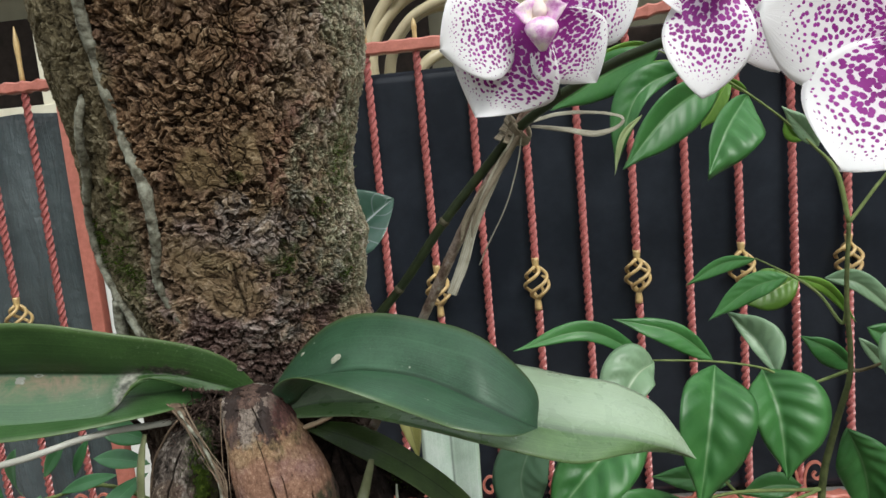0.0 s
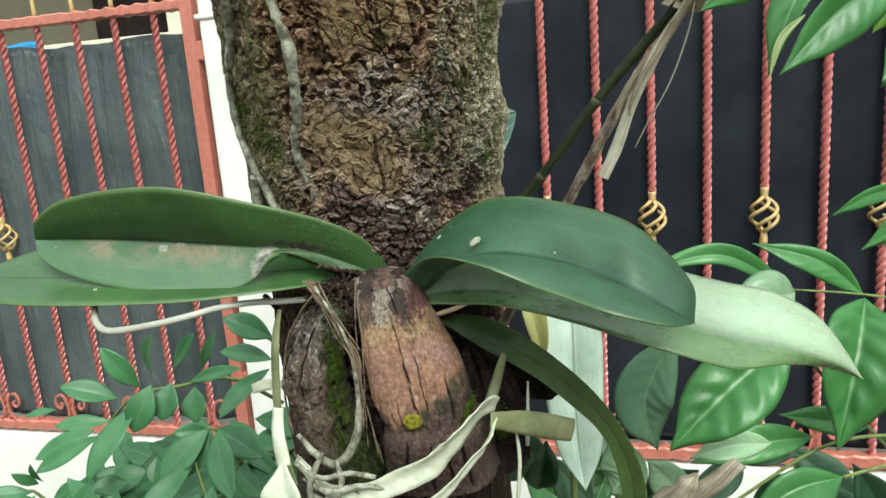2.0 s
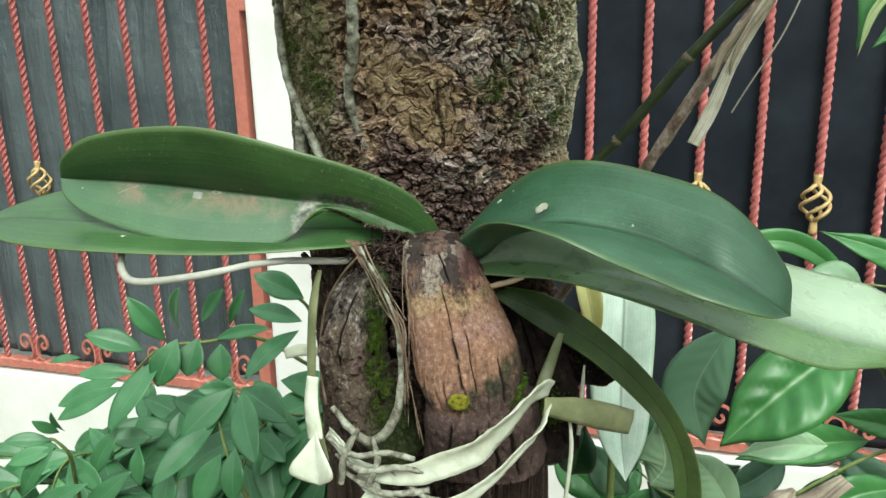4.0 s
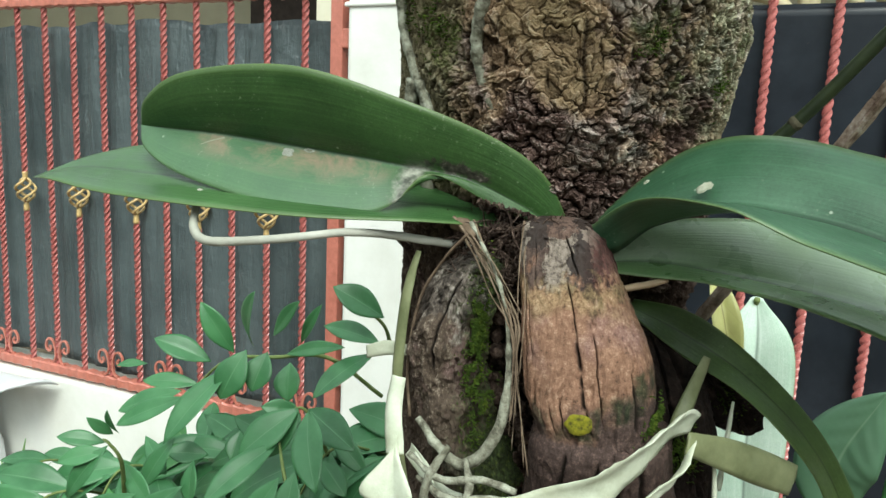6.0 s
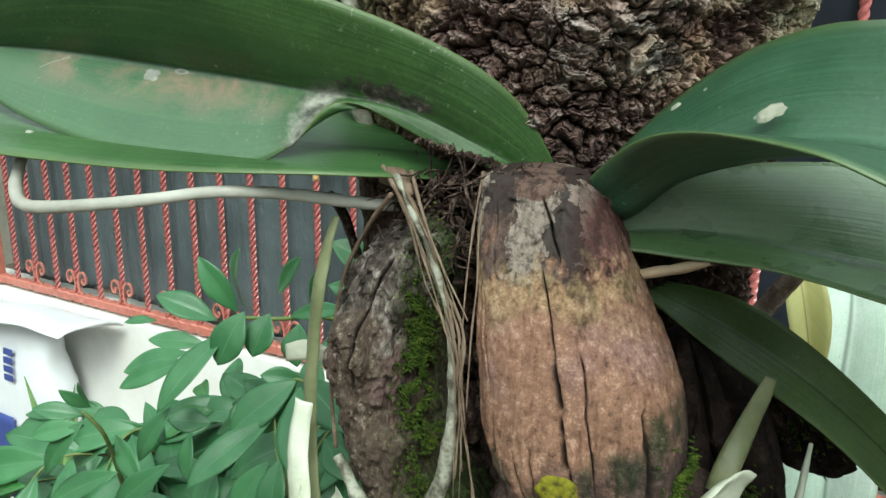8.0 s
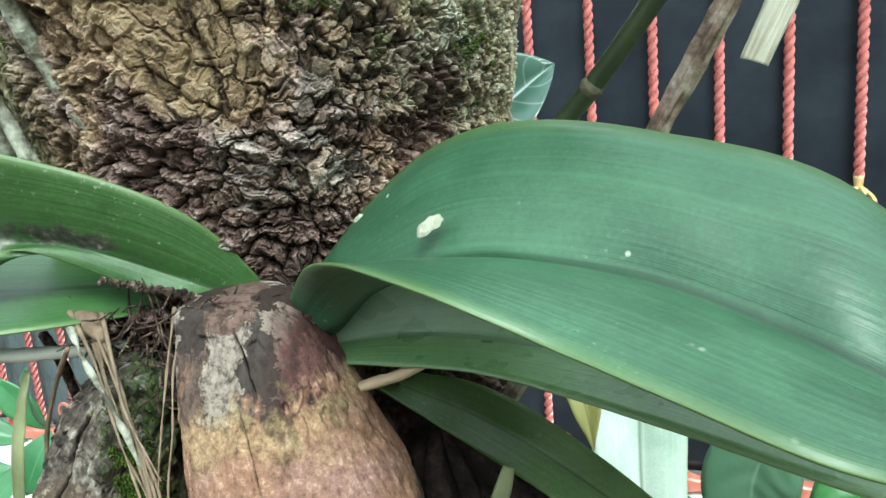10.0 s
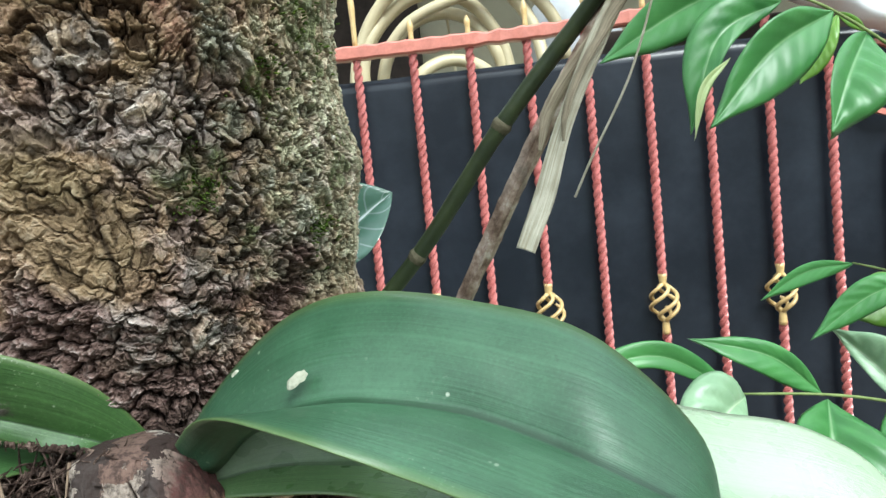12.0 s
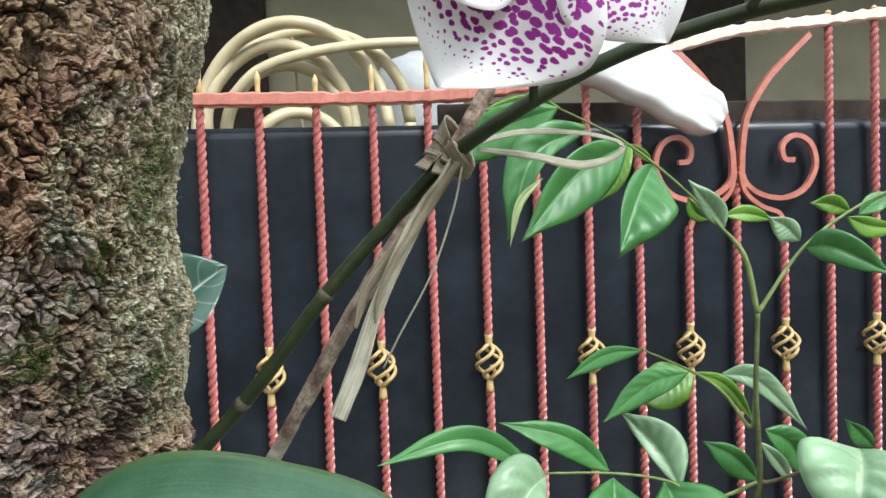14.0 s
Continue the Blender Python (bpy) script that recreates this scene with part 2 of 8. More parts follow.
def bark_material():
    m = Mat("bark", 0.95, 0.12)

    def zone(name):
        node = m.n.new("ShaderNodeAttribute")
        node.attribute_name = name
        return node.outputs["Fac"]

    fine, grit, mid = m.noise(520, 5, 0.72), m.noise(1300, 3, 0.7), m.noise(70, 5, 0.65, distort=0.4)
    tone = m.math("ADD", m.math("ADD", m.math("MULTIPLY", fine, 0.36), m.math("MULTIPLY", grit, 0.16)), m.math("ADD", m.math("MULTIPLY", zone("flake"), 0.36), m.math("MULTIPLY", mid, 0.12)))

    def tones(dark, body, pale):
        return m.ramp(tone, [(0.33, dark), (0.45, tuple(1.12 * c for c in body)), (0.53, tuple(1.5 * c for c in body)), (0.65, pale)])

    brown = tones((0.060, 0.039, 0.026), (0.225, 0.155, 0.102), (0.50, 0.40, 0.30))
    ochre = tones((0.070, 0.052, 0.028), (0.225, 0.172, 0.104), (0.46, 0.385, 0.26))
    base = m.mix(m.ramp(m.noise(26, 4, 0.6, distort=0.5), [(0.47, 0.0), (0.58, 0.75)]), brown, ochre)
    base = m.mix(m.ramp(m.noise(34, 4, 0.6), [(0.52, 0.0), (0.62, 0.75)]), base, tones((0.060, 0.042, 0.040), (0.225, 0.170, 0.158), (0.50, 0.42, 0.40)))
    base = m.mix(m.math("MULTIPLY", zone("upper"), 0.75), base, tones((0.030, 0.018, 0.010), (0.135, 0.078, 0.042), (0.46, 0.32, 0.19)))
    base = m.mix(m.math("MULTIPLY", zone("red"), 0.80), base, tones((0.075, 0.026, 0.018), (0.215, 0.112, 0.082), (0.40, 0.27, 0.21)))
    base = m.mix(m.math("MULTIPLY", zone("pale"), 0.75), base, tones((0.085, 0.060, 0.046), (0.270, 0.205, 0.155), (0.52, 0.44, 0.36)))
    base = m.mix(m.math("MULTIPLY", zone("calm"), 0.7), base, tones((0.070, 0.049, 0.026), (0.155, 0.118, 0.058), (0.34, 0.275, 0.16)))
    base = m.mix(m.math("MULTIPLY", zone("strip"), 0.9), base, tones((0.036, 0.032, 0.018), (0.118, 0.102, 0.060), (0.30, 0.275, 0.19)))
    slate = m.math("MULTIPLY", zone("slate"), 0.85)
    base = m.mix(slate, base, tones((0.070, 0.062, 0.056), (0.250, 0.222, 0.200), (0.54, 0.50, 0.47)))
    base = m.mix(m.math("MULTIPLY", zone("lichen"), 0.92), base, tones((0.060, 0.064, 0.040), (0.265, 0.262, 0.178), (0.58, 0.57, 0.45)))
    base = m.mix(m.math("MULTIPLY", zone("black"), 0.88), base, tones((0.024, 0.026, 0.026), (0.082, 0.086, 0.082), (0.27, 0.275, 0.26)))
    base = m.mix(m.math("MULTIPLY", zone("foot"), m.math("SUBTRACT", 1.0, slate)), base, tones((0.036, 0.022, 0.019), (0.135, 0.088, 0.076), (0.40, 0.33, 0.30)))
    # low trunk: dark damp bark, with the shade under the leaves painted in
    base = m.mix(m.math("MULTIPLY", zone("damp_shade"), 0.9), base, tones((0.012, 0.008, 0.007), (0.040, 0.027, 0.022), (0.14, 0.105, 0.09)))
    moss = m.ramp(m.noise(700, 4, 0.7), [(0.36, (0.020, 0.034, 0.008)), (0.52, (0.080, 0.108, 0.026)), (0.68, (0.20, 0.235, 0.08))])
    base = m.mix(m.math("MULTIPLY", zone("moss"), 0.85), base, moss)
    # fissures: dark cork colour that also paints the shade inside them
    cork_shade = m.ramp(fine, [(0.4, (0.012, 0.008, 0.006)), (0.6, (0.040, 0.028, 0.020))])
    base = m.mix(m.math("MULTIPLY", zone("crack"), 0.85), base, cork_shade)
    spot = m.math("MULTIPLY", m.ramp(m.cell(70), [(0.0, 1.0), (0.07, 0.9), (0.11, 0.0)]), m.ramp(m.noise(18, 2), [(0.56, 0.0), (0.62, 1.0)]))
    base = m.mix(m.math("MULTIPLY", spot, 0.6), base, (0.50, 0.50, 0.44))
    m.colour(base)
    m.bump(m.math("ADD", fine, m.math("MULTIPLY", grit, 0.7)), 0.65, 0.0006)
    return m.m


def orchid_leaf_material(name, dark, light, stained=False, sheen=0.0, rough=0.36, coat=0.08, spec=0.4):
    m = Mat(name, rough, spec)
    u, v, _ = m.axes("UV")
    streak = m.noise(1.0, 5, 0.6, m.where("UV", (70, 2.2, 1)))
    blotch = m.noise(28, 4, 0.6)
    tone = m.math("ADD", m.math("MULTIPLY", streak, 0.35), m.math("MULTIPLY", m.noise(60, 5, 0.7), 0.65))
    col = m.mix(m.ramp(tone, [(0.36, 0.0), (0.64, 1.0)]), dark, light)
    col = m.mix(m.ramp(blotch, [(0.4, 0.0), (0.75, 0.6)]), col, tuple(c * 0.66 for c in dark))
    col = m.mix(m.ramp(m.noise(16, 4, 0.6), [(0.50, 0.0), (0.68, 0.35)]), col, tuple(min(1, c * 1.5) for c in light))
    grain = m.math("ADD", m.math("MULTIPLY", m.noise(900, 3, 0.7), 0.6), m.math("MULTIPLY", m.noise(1.0, 4, 0.6, m.where("UV", (190, 5, 1))), 0.4))
    col = m.mix(m.ramp(grain, [(0.52, 0.0), (0.66, 0.26)]), col, tuple(min(1, c * 1.7 + 0.006) for c in light))
    col = m.mix(m.ramp(grain, [(0.36, 0.28), (0.48, 0.0)]), col, tuple(c * 0.55 for c in dark))
    long_lines = m.noise(1.0, 3, 0.6, m.where("UV", (34, 0.9, 1)))
    col = m.mix(m.ramp(long_lines, [(0.52, 0.0), (0.66, 0.16)]), col, tuple(min(1, c * 1.7 + 0.01) for c in light))
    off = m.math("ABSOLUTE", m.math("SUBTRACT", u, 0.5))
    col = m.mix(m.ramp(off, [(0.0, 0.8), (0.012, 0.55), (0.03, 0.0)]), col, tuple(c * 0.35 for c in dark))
    edge = m.ramp(off, [(0.440, 0.0), (0.485, 0.3), (0.5, 0.6)])
    col = m.mix(edge, col, (0.13, 0.19, 0.06))
    specks = m.ramp(m.cell(95), [(0.0, 0.8), (0.045, 0.6), (0.07, 0.0)])
    specks = m.math("MULTIPLY", specks, m.ramp(m.noise(24, 2), [(0.50, 0.0), (0.60, 1.0)]))
    dust = m.math("MULTIPLY", m.ramp(m.noise(620, 3, 0.7), [(0.62, 0.0), (0.70, 0.5)]), m.ramp(m.noise(19, 3), [(0.48, 0.0), (0.66, 1.0)]))
    col = m.mix(dust, col, (0.36, 0.40, 0.30))
    col = m.mix(specks, col, (0.55, 0.60, 0.48))
    # upper half paled towards the tip: sky sheen painted into the colour
    if sheen:
        col = m.mix(m.math("MULTIPLY", m.math("MULTIPLY", m.ramp(u, [(0.44, 0.0), (0.60, 1.0)]), m.ramp(v, [(0.20, 0.45), (0.65, 1.0)])), m.ramp(m.noise(22, 3), [(0.2, 0.7 * sheen), (0.7, sheen)])), col, (0.50, 0.60, 0.46))
    if stained:
        half = m.ramp(u, [(0.49, 0.0), (0.51, 1.0)])
        # folded half lightened in the colour for the sky it reflects
        flap_sheen = m.math("MULTIPLY", half, m.ramp(v, [(0.36, 0.0), (0.46, 1.0)]))
        col = m.mix(m.math("MULTIPLY", flap_sheen, 0.34), col, (0.13, 0.24, 0.15))
        near_rib = m.ramp(u, [(0.50, 0.0), (0.53, 1.0), (0.62, 0.8), (0.80, 0.0)])
        along = m.ramp(v, [(0.40, 0.0), (0.46, 1.0), (0.70, 1.0), (0.82, 0.0)])
        rust = m.math("MULTIPLY", m.ramp(m.noise(38, 5, 0.7, distort=0.5), [(0.46, 0.0), (0.62, 1.0)]), m.math("MULTIPLY", near_rib, along))
        col = m.mix(m.math("MULTIPLY", rust, 0.65), col, (0.34, 0.20, 0.16))
        dry = m.ramp(m.math("ADD", m.math("ABSOLUTE", m.math("SUBTRACT", v, 0.385)), m.math("MULTIPLY", m.math("SUBTRACT", m.noise(70, 5, 0.7), 0.5), 0.12)), [(0.012, 1.0), (0.035, 0.0)])
        dry = m.math("MULTIPLY", dry, m.ramp(u, [(0.42, 0.0), (0.50, 1.0)]))
        tear = m.math("ADD", m.math("ADD", m.math("MULTIPLY", m.math("ABSOLUTE", m.math("SUBTRACT", v, 0.31)), 7.0), m.math("MULTIPLY", m.math("ABSOLUTE", m.math("SUBTRACT", u, 0.42)), 4.5)), m.math("MULTIPLY", m.math("SUBTRACT", m.noise(75, 5, 0.75), 0.5), 2.6))
        col = m.mix(m.ramp(tear, [(0.30, 0.95), (0.52, 0.0)]), col, m.ramp(m.noise(260, 4, 0.7), [(0.38, (0.012, 0.010, 0.009)), (0.54, (0.06, 0.05, 0.045)), (0.68, (0.26, 0.24, 0.21))]))
        col = m.mix(m.math("MULTIPLY", dry, 0.9), col, m.ramp(m.noise(220, 4), [(0.35, (0.06, 0.06, 0.05)), (0.65, (0.38, 0.38, 0.32))]))
    m.colour(col)
    m.set("Roughness", m.ramp(m.noise(60, 3), [(0.3, rough - 0.07), (0.7, rough + 0.12)]))
    m.set("Coat Weight", coat).set("Coat Roughness", 0.45)
    m.bump(m.math("ADD", m.math("MULTIPLY", m.math("ADD", streak, m.math("MULTIPLY", long_lines, 1.6)), 0.55), m.math("MULTIPLY", m.noise(420, 3), 0.45)), 0.22, 0.0014)
    return m.m


def shrub_leaf_material(name, dark, light, rib, rough=0.35, veins=9.0, coat=0.12, vein=1.0):
    m = Mat(name, rough, 0.5)
    u, v, _ = m.axes("UV")
    off = m.math("ABSOLUTE", m.math("SUBTRACT", u, 0.5))
    rays = m.math("SINE", m.math("MULTIPLY", m.math("SUBTRACT", v, m.math("MULTIPLY", off, 0.44)), veins * 2 * math.pi))
    col = m.mix(m.ramp(m.noise(40, 4), [(0.35, 0.0), (0.7, 1.0)]), dark, light)
    col = m.mix(m.math("MULTIPLY", m.rand(), 0.45), col, tuple(min(1, c * 1.5) for c in light))
    col = m.mix(m.ramp(rays, [(0.92, 0.0), (1.0, 0.10 * vein)]), col, rib)
    col = m.mix(m.ramp(m.noise(9, 2), [(0.42, 0.0), (0.62, 0.35)]), col, tuple(0.55 * c for c in dark))
    col = m.mix(m.ramp(off, [(0.008, 0.85), (0.022, 0.0)]), col, rib)
    m.colour(col)
    m.translucent(m.mix(0.5, col, (0.20, 0.42, 0.05)), 0.26)
    m.set("Coat Weight", coat).set("Coat Roughness", 0.40)
    m.bump(m.math("ADD", m.math("MULTIPLY", rays, -0.3 * vein), m.math("MULTIPLY", m.noise(150, 4), 0.8)), 0.2, 0.0012)
    return m.m


def painted_iron(name, colour, worn, rough=0.42):
    m = Mat(name, rough, 0.5)
    n1, n2 = m.noise(60, 5, 0.65), m.noise(7, 3)
    col = m.mix(m.ramp(n1, [(0.35, 0.0), (0.72, 1.0)]), colour, tuple(min(1, c * 1.35 + 0.02) for c in colour))
    col = m.mix(m.ramp(n2, [(0.45, 0.0), (0.75, 0.5)]), col, worn)
    chips = m.ramp(m.noise(130, 4, 0.7), [(0.70, 0.0), (0.76, 0.8)])
    col = m.mix(chips, col, (0.16, 0.07, 0.045))
    m.colour(col).set("Roughness", m.ramp(n1, [(0.3, rough - 0.1), (0.7, rough + 0.15)]))
    m.set("Coat Weight", 0.4).set("Coat Roughness", 0.3)
    m.bump(m.noise(240, 4), 0.25, 0.001)
    return m.m


def rough_material(name, stops, scale=40, bump=0.4, rough=0.9, spec=0.2, distance=0.002, second=None):
    m = Mat(name, rough, spec)
    n = m.noise(scale, 6, 0.65)
    col = m.ramp(n, stops)
    if second:
        col = m.mix(m.ramp(m.noise(scale * 0.17, 4, 0.6), [(0.45, 0.0), (0.65, second[1])]), col, second[0])
    m.colour(col)
    m.bump(m.math("ADD", n, m.math("MULTIPLY", m.noise(scale * 5, 3), 0.5)), bump, distance)
    return m.m


BARK = bark_material()
LEAF = orchid_leaf_material("orchid_leaf", (0.024, 0.068, 0.033), (0.043, 0.107, 0.055), rough=0.40, coat=0.0, spec=0.5)
LEAF_OLD = orchid_leaf_material("orchid_leaf_scarred", (0.020, 0.056, 0.013), (0.044, 0.100, 0.026), stained=True, rough=0.42)
LEAF_DEEP = orchid_leaf_material("orchid_leaf_deep", (0.038, 0.072, 0.017), (0.070, 0.118, 0.031), rough=0.42)
LEAF_YELLOWISH = orchid_leaf_material("orchid_leaf_yellowish", (0.028, 0.076, 0.022), (0.052, 0.118, 0.036), rough=0.40)
LEAF_SHEEN = orchid_leaf_material("orchid_leaf_sheen", (0.085, 0.165, 0.058), (0.140, 0.235, 0.092), sheen=0.62, rough=0.28, spec=0.6)
LEAF_PALE = orchid_leaf_material("orchid_leaf_pale", (0.50, 0.68, 0.54), (0.64, 0.79, 0.66), rough=0.4)
ROOT = rough_material("grey_root", [(0.38, (0.07, 0.065, 0.048)), (0.49, (0.22, 0.215, 0.165)), (0.63, (0.40, 0.41, 0.33))], 170, 0.8, 0.9, 0.2, 0.0012, ((0.13, 0.125, 0.085), 0.45))
ROOT_PALE = rough_material("pale_root", [(0.3, (0.33, 0.33, 0.28)), (0.7, (0.52, 0.52, 0.46))], 60, 0.5, 0.7, 0.3, 0.001, ((0.24, 0.23, 0.18), 0.5))
STRAP = rough_material("pale_strap", [(0.3, (0.38, 0.40, 0.28)), (0.5, (0.54, 0.57, 0.45)), (0.7, (0.66, 0.69, 0.57))], 60, 0.5, 0.5, 0.4, 0.001, ((0.30, 0.29, 0.18), 0.65))
IRON_RED = painted_iron("red_painted_iron", (0.350, 0.098, 0.088), (0.27, 0.074, 0.064), 0.28)
IRON_ORANGE = painted_iron("orange_red_painted_iron", (0.40, 0.130, 0.092), (0.32, 0.100, 0.072), 0.38)
IRON_PALE = painted_iron("highlit_worn_paint", (0.70, 0.50, 0.42), (0.60, 0.38, 0.30), 0.4)
IRON_GOLD = painted_iron("gold_painted_iron", (0.46, 0.32, 0.13), (0.32, 0.21, 0.085), 0.38)


# ---- the place: ground, walls, fence line ----
FX, FY, FA = -0.0183, 1.7664, -0.1061
GROUND = -0.62


def at_fence(u, z, off=0.0):
    """A place by its distance along the fence, its height and its distance behind the bars."""
    return Vector((FX + u * math.cos(FA) - off * math.sin(FA), FY + u * math.sin(FA) + off * math.cos(FA), z))


FENCE = Matrix.Translation((FX, FY, 0)) @ Matrix.Rotation(FA, 4, "Z")

plaster = Mat("white_plaster", 0.85, 0.25)
plaster.colour(plaster.mix(plaster.ramp(plaster.noise(6, 6, 0.65), [(0.4, 0.0), (0.75, 0.6)]), (0.77, 0.77, 0.73), (0.60, 0.59, 0.53)))
plaster.bump(plaster.noise(45, 5), 0.25, 0.003)
beige = Mat("beige_house_paint", 0.8, 0.3)
beige.colour(beige.mix(beige.ramp(beige.noise(3, 5, 0.6), [(0.4, 0.0), (0.7, 0.7)]), (0.36, 0.33, 0.23), (0.26, 0.24, 0.17)))
beige.bump(beige.noise(60, 4), 0.2, 0.003)
cream = Mat("cream_paint", 0.6, 0.4)
cream.colour(cream.mix(cream.ramp(cream.noise(9, 4), [(0.4, 0.0), (0.7, 0.5)]), (0.70, 0.66, 0.52), (0.55, 0.51, 0.38)))
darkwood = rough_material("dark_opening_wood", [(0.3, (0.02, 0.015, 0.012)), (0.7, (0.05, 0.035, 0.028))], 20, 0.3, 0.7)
soil = rough_material("ground_soil", [(0.3, (0.07, 0.055, 0.04)), (0.55, (0.15, 0.12, 0.09)), (0.8, (0.26, 0.23, 0.18))], 14, 0.6, 0.95, 0.15, 0.02, ((0.10, 0.10, 0.09), 0.6))


def block(name, u0, u1, z0, z1, o0, o1, material, label, category, kind="structure", bevel=0.004):
    bm = bmesh.new()
    box(bm, ((u0 + u1) / 2, (o0 + o1) / 2, (z0 + z1) / 2), (abs(u1 - u0), abs(o1 - o0), abs(z1 - z0)), bevel)
    ob = part(name, bm, material, None)
    ob.matrix_world = FENCE
    return tagged(ob, label, category, kind=kind)


bm = bmesh.new()
bmesh.ops.create_grid(bm, x_segments=80, y_segments=80, size=60)
for v in bm.verts:
    v.co.z = 0.03 * noise.noise(v.co * 0.7) if v.co.length > 1 else 0
ground = part("ground", bm, soil, None, smooth_faces=True)
ground.location = (0, 0, GROUND)
tagged(ground, "bare trodden brown soil of the yard", "ground", kind="structure")

block("wall_low", -6.0, 6.0, GROUND - 0.05, 0.222, -0.03, 0.15, plaster.m, "low white plastered wall under the gate panels", "wall")
block("pillar", -0.862, -0.43, GROUND - 0.05, 2.0, -0.035, 0.30, plaster.m, "white plastered gate pillar with a rounded edge", "pillar", bevel=0.012)
bm = bmesh.new()
box(bm, (-0.646, 0.132, 1.415), (0.445, 0.348, 0.012), 0.004)
course = part("pillar_course", bm, plaster.m, None)
course.matrix_world = FENCE
tagged(course, "thin white plaster course round the pillar", "pillar trim", kind="structure")
block("wall_house", -7.0, 7.0, GROUND - 0.05, 2.75, 2.05, 2.25, beige.m, "beige painted wall of the house behind the gate", "wall")
block("roof_eave", -7.0, 7.0, 2.75, 2.85, 0.75, 2.3, darkwood, "dark timber eave of the house roof", "eave")
# flat dark panels stand in for the unlit openings of the house
block("opening_house", -2.75, -1.95, GROUND - 0.05, 2.1, 1.99, 2.055, darkwood, "dark panel standing for an unlit opening of the house", "door")
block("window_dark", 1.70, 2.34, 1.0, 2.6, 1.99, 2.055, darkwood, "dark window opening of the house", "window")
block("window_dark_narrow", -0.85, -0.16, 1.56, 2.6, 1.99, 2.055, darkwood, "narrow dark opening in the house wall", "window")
for k, (u, w) in enumerate(((-1.78, 0.10), (-1.42, 0.07), (-1.14, 0.12))):
    block("column" if k == 0 else "column.%03d" % k, u - w / 2, u + w / 2, GROUND - 0.05, 2.75, 1.3, 1.3 + w, cream.m, "cream painted veranda column", "column")
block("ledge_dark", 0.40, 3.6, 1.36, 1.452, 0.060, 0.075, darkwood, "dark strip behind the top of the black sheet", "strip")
block("shelf_board", -3.3, -0.9, 1.50, 1.56, 1.28, 1.42, cream.m, "cream painted rail between the veranda columns", "rail")


# unseen walls added behind and beside the path to cut low sky light
yard = rough_material("unseen_wall_render", [(0.3, (0.20, 0.20, 0.17)), (0.6, (0.32, 0.31, 0.27)), (0.8, (0.42, 0.41, 0.36))], 5, 0.4, 0.9, 0.2, 0.01)
for name, u0, u1, o0, o1, high in (("unseen_rear", -6.0, 6.0, -9.0, -8.8, 3.4), ("unseen_side", -6.2, -6.0, -9.0, 2.25, 2.9), ("unseen_far_side", 6.0, 6.2, -9.0, 2.25, 2.9)):
    block(name, u0, u1, GROUND - 0.05, high, o0, o1, yard, "unseen plain wall added to block low sky light", "wall")


# ---- backing sheets on the gate ----
tarp = Mat("dark_tarpaulin", 0.36, 0.5)
tarp.colour(tarp.mix(tarp.ramp(tarp.noise(4, 5, 0.6), [(0.35, 0.0), (0.7, 1.0)]), (0.050, 0.066, 0.070), (0.095, 0.118, 0.122)))
tarp.bump(tarp.math("ADD", tarp.noise(30, 4), tarp.math("MULTIPLY", tarp.noise(1.0, 5, 0.6, tarp.where("Object", (26, 26, 3.0)), 0.6), 2.5)), 0.6, 0.010)
sheet = Mat("black_sheet", 0.25, 0.32)
wave = sheet.noise(1.0, 5, 0.55, sheet.where("Object", (2.0, 2.0, 40.0)))
sheet.colour(sheet.mix(sheet.ramp(sheet.noise(5, 6, 0.65), [(0.4, 0.0), (0.72, 1.0)]), (0.0110, 0.0136, 0.0185), (0.0230, 0.0275, 0.0360)))
sheet.bump(wave, 0.12, 0.004)


def backing(name, u0, u1, z0, top, off, folds, material, label, seed):
    nu, nz = 150, 46
    uu, zz = np.meshgrid(np.linspace(u0, u1, nu), np.linspace(0, 1, nz), indexing="ij")
    q = np.stack([uu.ravel() * 5.5, zz.ravel() * 0.55, np.full(uu.size, seed)], 1)
    crease = (fbm(q, 4, seed) - 0.5) * 2
    slow = (fbm(q * 0.35 + 3, 2, seed + 5) - 0.5) * 2
    o = off + folds * (np.abs(crease) * 1.6 + slow).reshape(uu.shape)
    z = z0 + (top - z0) * zz + 0.012 * folds / 0.02 * (fbm(q * 1.7, 2, seed + 2).reshape(uu.shape) - 0.5) * zz
    g = np.stack([uu, o, z], 2)
    v, f, uv = shell(g, -0.0015)
    ob = obj(name, mesh_of(name, v, f, uv), material)
    ob.matrix_world = FENCE
    return tagged(ob, label, "sheet")


backing("backing_sheet", -2.72, -0.915, 0.27, 1.395, 0.048, 0.042, tarp.m, "dark grey wrinkled tarpaulin tied behind the gate bars", 3)
backing("backing_sheet", -0.42, 3.6, 0.27, 1.398, 0.022, 0.003, sheet.m, "smooth black sheet fixed behind the gate bars", 8)


# ---- wrought iron gates ----
BAR = 0.1229
RAIL_Z, FOOT_Z, KNOB_Z = 1.456, 0.252, 0.8545


